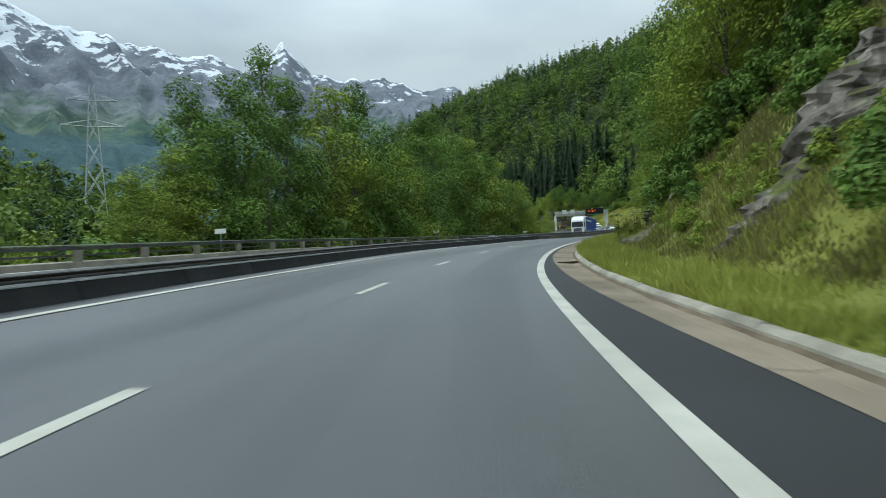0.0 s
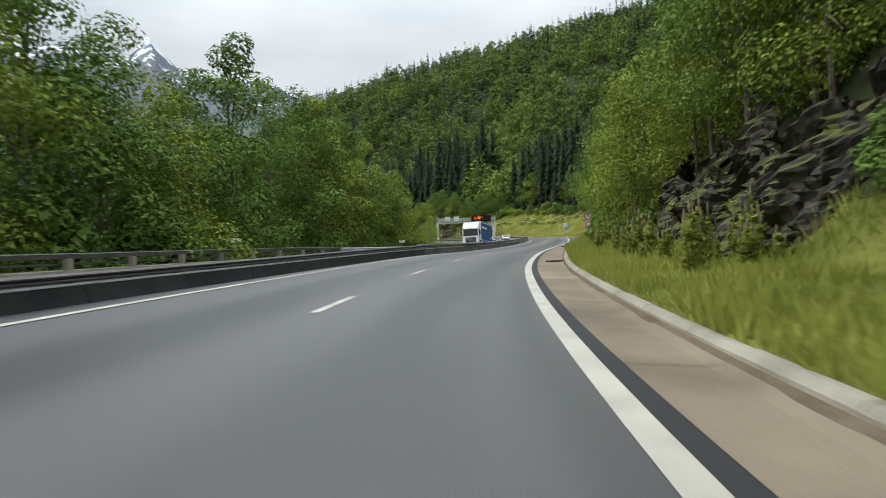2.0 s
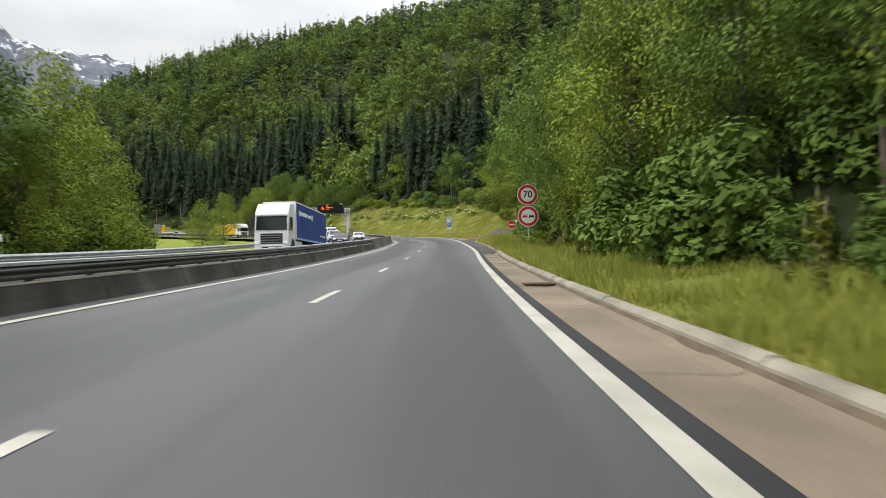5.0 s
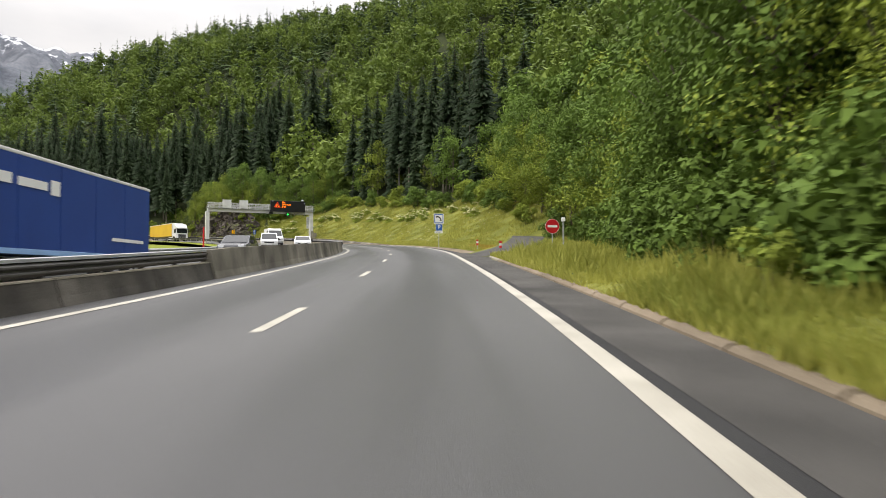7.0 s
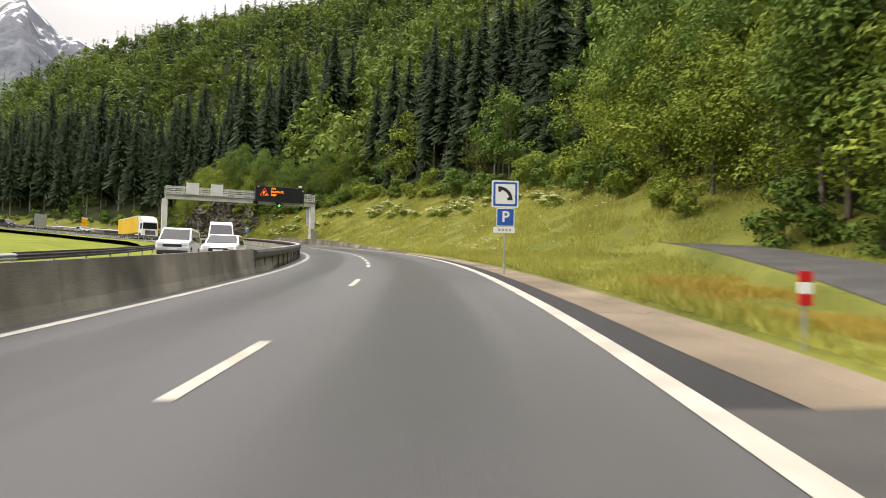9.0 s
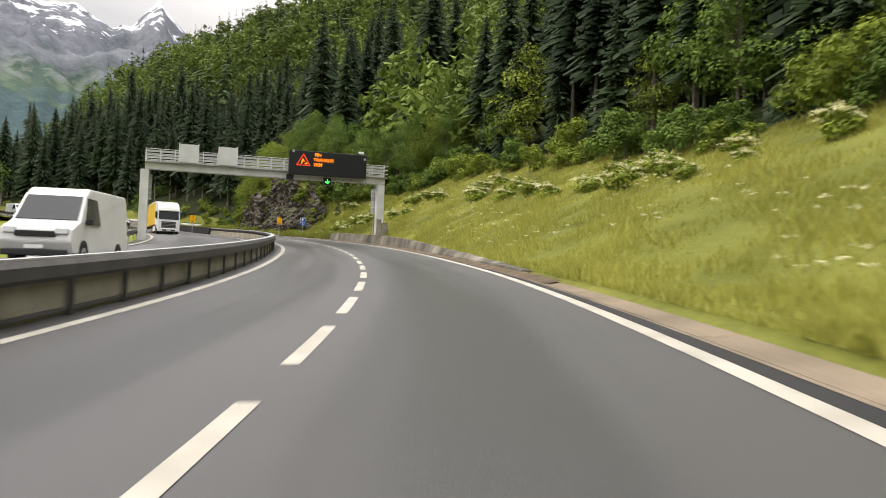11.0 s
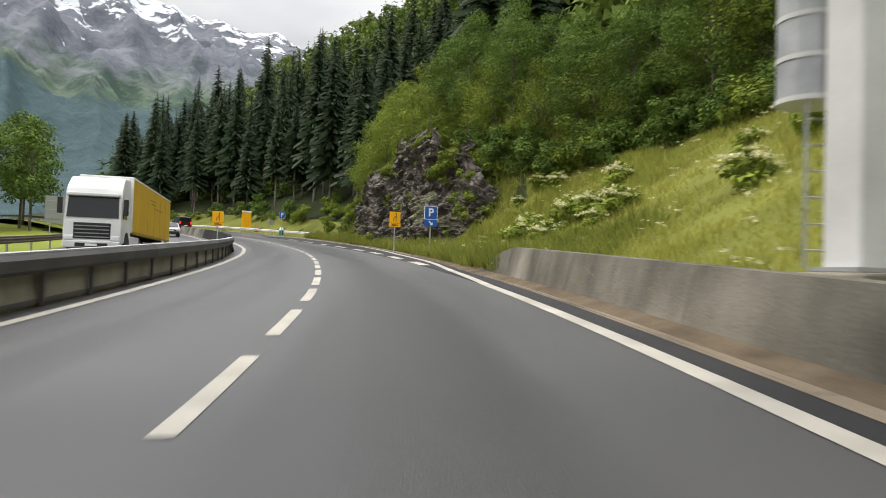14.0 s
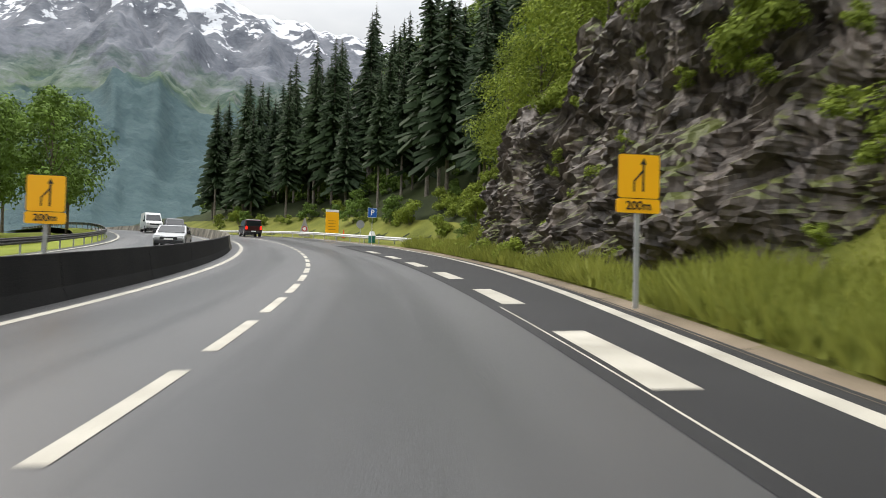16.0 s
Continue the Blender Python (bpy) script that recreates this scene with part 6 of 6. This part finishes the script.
def build_gantry():
    x0, y0, z0 = (float(v) for v in road(270.0, 0.12))
    g = thing("sign_gantry", pose(x0, y0, z0, 0, 0, heading(270.0)), "pale painted steel gantry with a dark message sign spanning both carriageways", "sign gantry")
    bm = boxed(-13.95, 7.88, -0.32, 0.32, 5.76, 6.36, 0.02)
    part("beam", bm, LIGHT_STEEL, g)
    for k in range(1, 9):
        part("beam_joint", boxed(-13.7 + 2.33 * k - 0.03, -13.7 + 2.33 * k + 0.03, -0.36, 0.36, 5.70, 6.352, 0.008), LIGHT_STEEL, g)
    part("walkway", boxed(-14.0, 8.1, -0.62, 0.45, 6.364, 6.41), GALV, g)
    for y in (-0.6, 0.42):
        for z in (6.72, 7.1, 7.52):
            part("handrail", rod(bmesh.new(), (-13.95, y, z), (8.08, y, z), 0.022, None, 6), LIGHT_STEEL, g)
        for k in range(19):
            part("baluster", boxed(-13.97 + 1.2 * k, -13.91 + 1.2 * k, y - 0.03, y + 0.03, 6.41, 7.56), LIGHT_STEEL, g)
    mesh = plain("perforated_screen", (0.42, 0.42, 0.42), 0.6)
    for k in range(18):
        x = -13.89 + 1.2 * k
        for q in range(4):
            part("screen_slat", boxed(x, x + 1.12, -0.585, -0.575, 6.43 + 0.27 * q, 6.43 + 0.27 * q + (0.17 if q % 2 else 0.1)), mesh, g)
    for a, b in ((-11.2, -9.6), (-7.85, -6.25)):
        p = part("blank_panel", boxed(a, b, -0.75, -0.66, 6.5, 8.1, 0.01), LIGHT_STEEL, g, "pale blank sign panel")
        for x in (a, b):
            part("upright", boxed(x - 0.05, x + 0.05, -0.78, -0.64, 6.42, 8.18), LIGHT_STEEL, p)
    v = part("message_sign", boxed(-1.62, 5.75, -1.15, -0.68, 6.08, 8.3, 0.03), DARK_PANEL, g, "black electronic message sign with amber words")
    y = -1.156
    tri_o = [(-0.98, 6.92), (0.36, 6.92), (-0.31, 8.04)]
    tri_i = [(-0.87, 6.98), (0.25, 6.98), (-0.31, 7.93)]
    for k in range(3):
        a, b, c, d = tri_o[k], tri_o[(k + 1) % 3], tri_i[(k + 1) % 3], tri_i[k]
        poly_part("warning_edge", [a, b, c, d], y - 0.008, y, RED_LED, v)
    poly_part("heap_symbol", [(-0.22, 7.06), (0.10, 7.06), (0.0, 7.2), (-0.06, 7.24)], y - 0.008, y, AMBER_LED, v)
    poly_part("shovel_symbol", [(-0.55, 7.06), (-0.47, 7.06), (-0.33, 7.40), (-0.25, 7.24), (-0.2, 7.28), (-0.31, 7.55), (-0.42, 7.55)], y - 0.008, y, AMBER_LED, v)
    for body, x, z in (("FIN", 1.04, 7.98), ("TRAVAUX", 1.60, 7.52), ("2KM", 1.06, 7.06)):
        text_part(body, 0.43, AMBER_LED, v, x, y - 0.004, z, "led_lettering", 0.004)
    for x, z in ((-1.25, 8.2), (5.55, 7.9)):
        part("sensor", rod(bmesh.new(), (x, y - 0.03, z), (x, y, z), 0.13, None, 16), SIGN_BACK, v)
    part("signal_box", boxed(-1.75, -1.1, -0.75, -0.4, 5.6, 6.06, 0.02), DARK_PANEL, g, "dark unlit lane signal")
    s = part("lane_signal", boxed(1.75, 2.45, -0.75, -0.4, 5.30, 5.98, 0.02), DARK_PANEL, g, "dark lane signal with a lit green arrow")
    poly_part("green_arrow", [(2.06, 5.86), (2.14, 5.86), (2.14, 5.56), (2.28, 5.66), (2.33, 5.60), (2.10, 5.38), (1.87, 5.60), (1.92, 5.66), (2.06, 5.56)], -0.762, -0.752, GREEN_LED, s)
    for k in range(5):
        part("bracket", boxed(2.9 + 0.75 * k, 2.96 + 0.75 * k, -0.55, -0.32, 5.40, 6.0), GALV, g)
    part("camera_pole", rod(bmesh.new(), (5.5, -0.5, 6.1), (5.5, -0.5, 8.6), 0.03, None, 8), GALV, g)
    c = part("camera_head", boxed(5.1, 5.6, -0.6, -0.35, 8.5, 8.72, 0.04), WHITE, g, "white surveillance camera")
    part("lens", rod(bmesh.new(), (5.12, -0.48, 8.42), (5.12, -0.48, 8.56), 0.1, None, 12), BLACK, c)
    # the span follows the road's slight cross fall
    fall = Matrix(((0.932, 0, 0, -0.14), (0, 1, 0, 0), (0.011, 0, 0.943, 0.107), (0, 0, 0, 1)))
    bpy.context.view_layer.update()
    home = g.matrix_world.inverted()
    for o in g.children_recursive:
        at = home @ o.matrix_world
        o.data.transform(at.inverted() @ fall @ at)
    for a, b, low, high in ((6.52, 7.2, -0.4, 5.61), (-13.5, -12.84, -1.6, 5.37)):
        p = part("column", boxed(a, b, -0.32, 0.32, low, high, 0.03), LIGHT_STEEL, g)
        part("base_plate", boxed(a - 0.12, b + 0.12, -0.42, 0.42, 0.95 if a > 0 else -0.6, 1.0 if a > 0 else -0.55), GALV, p)
    part("footing", boxed(6.3, 7.45, -0.7, 0.6, -0.6, 0.94, 0.03), KERB, g, "pale concrete footing")
    c = part("switch_box", boxed(6.17, 6.5, -2.2, -1.75, 1.1, 2.21, 0.02), KERB, g, "tall narrow cream switch box")
    part("lid", boxed(6.15, 6.52, -2.23, -1.73, 2.213, 2.25, 0.008), KERB, c)
    part("vent", boxed(6.25, 6.42, -2.212, -2.203, 1.25, 1.36), GALV, c)
    c = part("cabinet", boxed(6.52, 7.12, -2.25, -1.8, 1.1, 1.93, 0.02), KERB, g, "squat grey-cream equipment cabinet")
    part("lid", boxed(6.5, 7.14, -2.28, -1.78, 1.933, 1.97, 0.008), KERB, c)
    part("plinth", boxed(6.15, 7.15, -2.25, -1.75, -0.4, 1.098), KERB, g, "low concrete plinth")
    for x0, top in ((6.62, 5.7), (-13.0, 5.4)):
        for x in (x0 - 0.2, x0 + 0.2):
            part("ladder_stile", rod(bmesh.new(), (x, 0.5, 1.0), (x, 0.5, top + 0.6), 0.02, None, 6), GALV, g)
        for k in range(15):
            part("ladder_rung", rod(bmesh.new(), (x0 - 0.2, 0.5, 1.2 + 0.31 * k), (x0 + 0.2, 0.5, 1.2 + 0.31 * k), 0.013, None, 5), GALV, g)
        cage = rod(bmesh.new(), (x0, 0.75, 3.0), (x0, 0.75, top - 0.5), 0.38, None, 20)
        bmesh.ops.delete(cage, geom=[f for f in cage.faces if abs(f.normal.z) > 0.9], context="FACES")
        part("ladder_cage", cage, GALV, g)
        for z in (3.0, 3.5, 4.0, 4.5, 5.0):
            part("cage_hoop", rod(bmesh.new(), (x0, 0.75, z - 0.03), (x0, 0.75, z + 0.03), 0.395, None, 20), LIGHT_STEEL, g)


build_gantry()


def build_pylon():
    x, y = -72.0, 149.0
    z = float(ground_height([x], [y])[0][0])
    ob = thing("power_pylon", pose(x, y, z, 0, 0, 25), "grey lattice steel power pylon in the valley", "pylon")
    ob.scale = (1.35, 1.35, 1.38)
    half = lambda h: 1.9 * (1 - h / 30) + 0.25
    lv = [0, 6, 11.5, 16, 20, 23.5, 26.5, 29]
    for sx in (-1, 1):
        for sy in (-1, 1):
            bm = bmesh.new()
            for a, b in zip(lv, lv[1:]):
                rod(bm, (sx * half(a), sy * half(a), a), (sx * half(b), sy * half(b), b), 0.10, 0.09, 4)
            part("leg", bm, GALV, ob)
    for a, b in zip(lv, lv[1:]):
        bm = bmesh.new()
        for u, v in (((-1, -1), (1, -1)), ((1, -1), (1, 1)), ((1, 1), (-1, 1)), ((-1, 1), (-1, -1))):
            rod(bm, (u[0] * half(a), u[1] * half(a), a), (v[0] * half(b), v[1] * half(b), b), 0.055, None, 4)
            rod(bm, (v[0] * half(a), v[1] * half(a), a), (u[0] * half(b), u[1] * half(b), b), 0.055, None, 4)
        part("bracing", bm, GALV, ob)
    for h, w in ((22.5, 4.6), (26.5, 3.6)):
        bm = bmesh.new()
        for s in (-1, 1):
            rod(bm, (0, 0, h), (s * w, 0, h + 0.2), 0.09, None, 4)
            rod(bm, (0, 0, h + 1.2), (s * w, 0, h + 0.2), 0.07, None, 4)
            rod(bm, (s * w, 0, h + 0.2), (s * w, 0, h - 0.9), 0.06, None, 5)
        part("cross_arm", bm, GALV, ob)


build_pylon()


# ---- vehicles ----
def shell(profile, width, tuck, z_belt, bevel=0.05):
    """A body from its side outline (y ahead, z up), drawn in towards the roof."""
    top = max(z for _, z in profile)
    half = lambda z: width / 2 * (1 - tuck * max(0.0, (z - z_belt) / (top - z_belt)))
    bm = bmesh.new()
    a = [bm.verts.new((-half(z), y, z)) for y, z in profile]
    b = [bm.verts.new((half(z), y, z)) for y, z in profile]
    bm.faces.new(a)
    bm.faces.new(b[::-1])
    n = len(profile)
    for i in range(n):
        bm.faces.new((a[i], b[i], b[(i + 1) % n], a[(i + 1) % n]))
    bmesh.ops.recalc_face_normals(bm, faces=bm.faces)
    if bevel:
        bmesh.ops.bevel(bm, geom=list(bm.edges), offset=bevel, segments=2, affect="EDGES", profile=0.5, clamp_overlap=True)
    return bm


def slab_of(corners, thick=0.012):
    """A thin pane on four corners, thick outwards by its normal."""
    bm = bmesh.new()
    c = [Vector(p) for p in corners]
    n = (c[1] - c[0]).cross(c[3] - c[0]).normalized() * thick
    lo, hi = [bm.verts.new(p - n) for p in c], [bm.verts.new(p + n) for p in c]
    bm.faces.new(hi)
    bm.faces.new(lo[::-1])
    for i in range(len(c)):
        bm.faces.new((lo[i], lo[(i + 1) % len(c)], hi[(i + 1) % len(c)], hi[i]))
    bmesh.ops.recalc_face_normals(bm, faces=bm.faces)
    return bm


def wheel(parent, x, y, r, w):
    s = 1 if x > 0 else -1
    bm = rod(bmesh.new(), (x - s * w, y, r), (x, y, r), r, None, 24)
    bmesh.ops.bevel(bm, geom=[e for e in bm.edges if abs(e.verts[0].co.x - e.verts[1].co.x) < 1e-4], offset=r * 0.1, segments=2, affect="EDGES", profile=0.5)
    t = part("wheel", bm, RUBBER, parent)
    part("rim", rod(bmesh.new(), (x - s * 0.02, y, r), (x + s * 0.012, y, r), r * 0.62, r * 0.55, 16), RIM, t)
    part("hub", rod(bmesh.new(), (x, y, r), (x + s * 0.02, y, r), r * 0.2, None, 10), CHASSIS, t)


def car(name, m, paint, label, category, length, width, height, outline, belt, glass, lamps_on=False, wheel_r=0.33):
    """A car facing +y. outline: its side view; glass: front and rear window's top and foot (y, z) and side window's span."""
    ob = thing(name, m, label, category, "vehicles on the road")
    half = lambda z: width / 2 * (1 - 0.13 * max(0.0, (z - belt) / (height - belt)))
    part("body", shell(outline, width, 0.13, belt), paint, ob)
    (fy0, fz0, fy1, fz1), (ry0, rz0, ry1, rz1), (sy0, sy1) = glass
    w0, w1 = half(fz0) - 0.10, half(fz1) - 0.10
    part("windscreen", slab_of([(-w0, fy0, fz0), (w0, fy0, fz0), (w1, fy1, fz1), (-w1, fy1, fz1)], 0.015), GLASS_DARK, ob)
    w0, w1 = half(rz0) - 0.12, half(rz1) - 0.12
    part("rear_window", slab_of([(w0, ry0, rz0), (-w0, ry0, rz0), (-w1, ry1, rz1), (w1, ry1, rz1)], 0.015), GLASS_DARK, ob)
    for s in (-1, 1):
        x0, x1 = half(belt + 0.05), half(fz1)
        mid = (sy0 + sy1) / 2
        for a, b, a2, b2 in ((sy0, mid - 0.04, sy0 - 0.35, mid - 0.04), (mid + 0.04, sy1, mid + 0.04, sy1 + 0.2)):
            part("side_window", slab_of([(s * x0, a, belt + 0.05), (s * x0, b, belt + 0.05), (s * x1, b2, fz1 - 0.03), (s * x1, a2, fz1 - 0.03)], 0.016), GLASS_DARK, ob)
        mir = part("mirror", boxed(s * (width / 2 + 0.10) - 0.09, s * (width / 2 + 0.10) + 0.09, sy0 - 0.12, sy0 + 0.04, belt + 0.02, belt + 0.22, 0.03), CHASSIS, ob)
        part("tail_lamp", boxed(s * (width / 2 - 0.16) - 0.10, s * (width / 2 - 0.16) + 0.10, -length / 2 - 0.02, -length / 2 + 0.08, belt - 0.35, belt + 0.05, 0.02), LAMP_RED_ON if lamps_on else LAMP_RED, ob)
        part("headlamp", boxed(s * (width / 2 - 0.28) - 0.18, s * (width / 2 - 0.28) + 0.18, length / 2 - 0.16, length / 2 + 0.015, belt - 0.33, belt - 0.14, 0.03), LAMP_CLEAR, ob)
        for y in (length * 0.31, -length * 0.29):
            part("wheel_arch", rod(bmesh.new(), (s * (width / 2 - 0.2), y, wheel_r), (s * (width / 2 + 0.006), y, wheel_r), wheel_r * 1.18, None, 20), CHASSIS, ob)
            wheel(ob, s * (width / 2 + 0.012), y, wheel_r, 0.2)
    part("grille", boxed(-width * 0.28, width * 0.28, length / 2 - 0.05, length / 2 + 0.018, belt - 0.42, belt - 0.25, 0.02), BLACK, ob)
    part("rear_bumper", boxed(-width / 2 + 0.05, width / 2 - 0.05, -length / 2 - 0.05, -length / 2 + 0.05, 0.32, 0.55, 0.04), CHASSIS, ob)
    part("front_bumper", boxed(-width / 2 + 0.08, width / 2 - 0.08, length / 2 - 0.05, length / 2 + 0.04, 0.26, 0.46, 0.04), CHASSIS, ob)
    for y in (length / 2 + 0.045, -length / 2 - 0.055):
        part("plate_bar", boxed(-0.26, 0.26, y - 0.008, y + 0.008, 0.48, 0.59), WHITE, ob)
    return ob


VAN = dict(length=4.9, width=1.92, height=1.92, belt=1.08, outline=[(-2.42, 0.35), (2.35, 0.32), (2.45, 0.62), (2.35, 0.95), (1.72, 1.10), (0.98, 1.80), (0.7, 1.90), (-2.1, 1.92), (-2.36, 1.82), (-2.45, 1.0)],
           glass=((1.70, 1.13, 1.02, 1.77), (-2.455, 1.14, -2.40, 1.74), (1.25, -2.1)))
HATCH = dict(length=4.2, width=1.78, height=1.48, belt=0.92, outline=[(-2.05, 0.33), (2.0, 0.30), (2.1, 0.58), (2.0, 0.78), (1.1, 0.95), (0.35, 1.42), (0.0, 1.48), (-1.2, 1.47), (-1.85, 1.18), (-2.1, 0.9)],
             glass=((1.06, 0.99, 0.40, 1.40), (-1.93, 1.12, -1.32, 1.44), (0.75, -1.3)))
BIG_VAN = dict(length=5.9, width=2.0, height=2.55, belt=1.25, outline=[(-2.9, 0.38), (2.75, 0.35), (2.93, 0.7), (2.85, 1.08), (2.15, 1.35), (1.45, 2.2), (1.05, 2.45), (-2.8, 2.55), (-2.93, 2.3), (-2.93, 0.7)],
               glass=((2.14, 1.39, 1.50, 2.16), (-2.945, 1.45, -2.94, 2.1), (1.75, 0.3)), wheel_r=0.36)
MAROON = material("maroon_car_paint", (0.030, 0.008, 0.009), (0.055, 0.014, 0.015), 0.25, 0.5, 40, 0)
WHITE_CAR = material("white_car_paint", (0.62, 0.62, 0.61), (0.78, 0.78, 0.77), 0.3, 0.5, 40, 0)
GREY_CAR = material("dark_grey_car_paint", (0.05, 0.053, 0.058), (0.09, 0.093, 0.10), 0.25, 0.5, 40, 0)
SILVER = material("silver_car_paint", (0.35, 0.36, 0.37), (0.48, 0.49, 0.50), 0.3, 0.5, 40, 0, metal=0.4)
car("minivan", at_road(381.0, 1.8, 0.0, -3), MAROON, "dark maroon minivan with lit brake lamps driving ahead uphill", "car", lamps_on=True, **VAN)
car("minivan", at_road(214.0, -11.0, -0.03, 180), WHITE_CAR, "white minivan coming downhill behind a white car", "car", **VAN)
car("hatchback", at_road(207.0, -7.4, -0.03, 180), WHITE_CAR, "small white hatchback coming downhill", "car", **HATCH)
car("panel_van", at_road(231.0, -9.3, -0.03, 180), WHITE_CAR, "tall white panel van coming downhill", "van", **BIG_VAN)
car("saloon_car", at_road(174.5, -9.6, -0.03, 180), GREY_CAR, "dark grey car coming downhill behind the wall", "car", **HATCH)
car("hatchback", at_road(343.0, -7.0, -0.03, 178), SILVER, "silver car coming downhill far behind a lorry", "car", **HATCH)
car("minivan", at_road(379.0, -6.8, -0.03, 178), GREY_CAR, "dark car coming downhill in the distance", "car", **VAN)
car("panel_van", at_road(395.0, -7.2, -0.03, 178), WHITE_CAR, "white van coming downhill in the distance", "van", **BIG_VAN)


def lorry(m, side, stripe, label, wording):
    """An articulated lorry facing +y: a white tractor and a curtain-sided trailer."""
    ob = thing("lorry", m, label, "lorry", "vehicles on the road")
    cab = part("cab", shell([(-2.3, 0.95), (0.0, 0.45), (0.05, 0.9), (0.02, 1.55), (-0.12, 2.75), (-0.25, 3.15), (-0.9, 3.72), (-2.2, 3.85), (-2.3, 3.7)], 2.5, 0.06, 2.6, 0.07), WHITE_CAR, ob)
    part("windscreen", slab_of([(-1.12, 0.01, 1.75), (1.12, 0.01, 1.75), (1.08, -0.13, 2.72), (-1.08, -0.13, 2.72)], 0.03), GLASS_DARK, cab)
    part("sun_visor", boxed(-1.15, 1.15, -0.15, 0.12, 2.74, 2.9, 0.04), WHITE_CAR, cab)
    part("grille", boxed(-0.8, 0.8, -0.05, 0.06, 0.75, 1.5, 0.03), BLACK, cab)
    for k in range(4):
        part("grille_bar", boxed(-0.74, 0.74, 0.055, 0.085, 0.82 + 0.17 * k, 0.87 + 0.17 * k), RIM, cab)
    part("bumper", boxed(-1.24, 1.24, -0.3, 0.1, 0.32, 0.68, 0.06), WHITE_CAR, cab)
    part("air_dam", boxed(-0.7, 0.7, 0.08, 0.115, 0.38, 0.56, 0.01), BLACK, cab)
    part("plate_bar", boxed(-0.26, 0.26, 0.116, 0.125, 0.42, 0.53), WHITE, cab)
    for s in (-1, 1):
        part("side_window", slab_of([(s * 1.25, -0.35, 1.75), (s * 1.25, -1.2, 1.75), (s * 1.23, -1.2, 2.6), (s * 1.23, -0.42, 2.6)], 0.02), GLASS_DARK, cab)
        part("mirror", boxed(s * 1.42 - 0.1, s * 1.42 + 0.1, -0.15, 0.08, 1.9, 2.65, 0.04), CHASSIS, cab)
        part("headlamp", boxed(s * 1.0 - 0.2, s * 1.0 + 0.2, -0.1, 0.11, 0.68, 0.9, 0.04), LAMP_CLEAR, cab)
        part("side_skirt", boxed(s * 1.22 - 0.03, s * 1.22 + 0.03, -4.6, -1.9, 0.4, 1.0, 0.02), WHITE_CAR, ob)
        for y, r in ((-1.35, 0.5), (-5.0, 0.5), (-12.0, 0.5), (-13.3, 0.5), (-14.6, 0.5)):
            wheel(ob, s * 1.24, y, r, 0.32)
        part("wheel_guard", rod(bmesh.new(), (s * 0.95, -1.35, 0.52), (s * 1.255, -1.35, 0.52), 0.64, None, 20), CHASSIS, cab)
        part("under_rail", boxed(s * 1.2 - 0.02, s * 1.2 + 0.02, -11.2, -6.2, 0.45, 0.85, 0.01), RIM, ob)
    part("chassis", boxed(-0.5, 0.5, -15.8, -1.0, 0.75, 1.05), CHASSIS, ob)
    box_ = part("trailer_box", boxed(-1.26, 1.26, -16.2, -2.6, 1.22, 3.95, 0.02), side, ob)
    part("roof_rail", boxed(-1.275, 1.275, -16.22, -2.58, 3.90, 4.02, 0.03), WHITE_CAR, box_)
    part("front_wall", boxed(-1.27, 1.27, -2.6, -2.56, 1.2, 3.9), WHITE_CAR, box_)
    part("lower_rail", boxed(-1.272, 1.272, -16.2, -2.6, 1.12, 1.28, 0.01), stripe, box_)
    for k in range(1, 6):
        part("curtain_strap", boxed(-1.272, 1.272, -2.6 - 2.27 * k - 0.025, -2.6 - 2.27 * k + 0.025, 1.25, 3.9), side, box_)
    for y in (-15.9, -13.0):
        part("marker_board", boxed(-1.3, -1.275, y - 0.45, y + 0.45, 0.98, 1.16), WHITE, box_)
    for y0, y1, z0, z1 in wording:
        part("lettering_bar", boxed(-1.282, -1.262, y0, y1, z0, z1), WHITE if side is not CURTAIN_YELLOW else stripe, box_)
    return ob


CURTAIN_BLUE = material("blue_curtain", (0.006, 0.035, 0.19), (0.012, 0.06, 0.28), 0.55, 0.3, 20, 0.05)
CURTAIN_YELLOW = material("amber_curtain", (0.50, 0.30, 0.012), (0.66, 0.42, 0.025), 0.6, 0.3, 20, 0.05)
lorry(at_road(140.8, -10.7, -0.03, 180), CURTAIN_BLUE, plain("pale_blue_band", (0.25, 0.42, 0.7), 0.5), "white lorry with a long blue curtain-sided trailer coming downhill",
      [(-6.8, -4.3, 3.05, 3.35), (-8.6, -7.1, 3.05, 3.3), (-9.3, -8.8, 2.95, 3.4), (-15.6, -12.9, 1.75, 1.87), (-4.1, -3.6, 3.0, 3.4)])
lorry(at_road(298.5, -9.6, -0.03, 180), CURTAIN_YELLOW, plain("olive_band", (0.25, 0.17, 0.01), 0.5), "white lorry with an amber curtain-sided trailer coming downhill",
      [(-9.5, -7.8, 3.3, 3.36), (-9.8, -8.4, 3.1, 3.16), (-12.4, -9.2, 2.9, 2.96)])
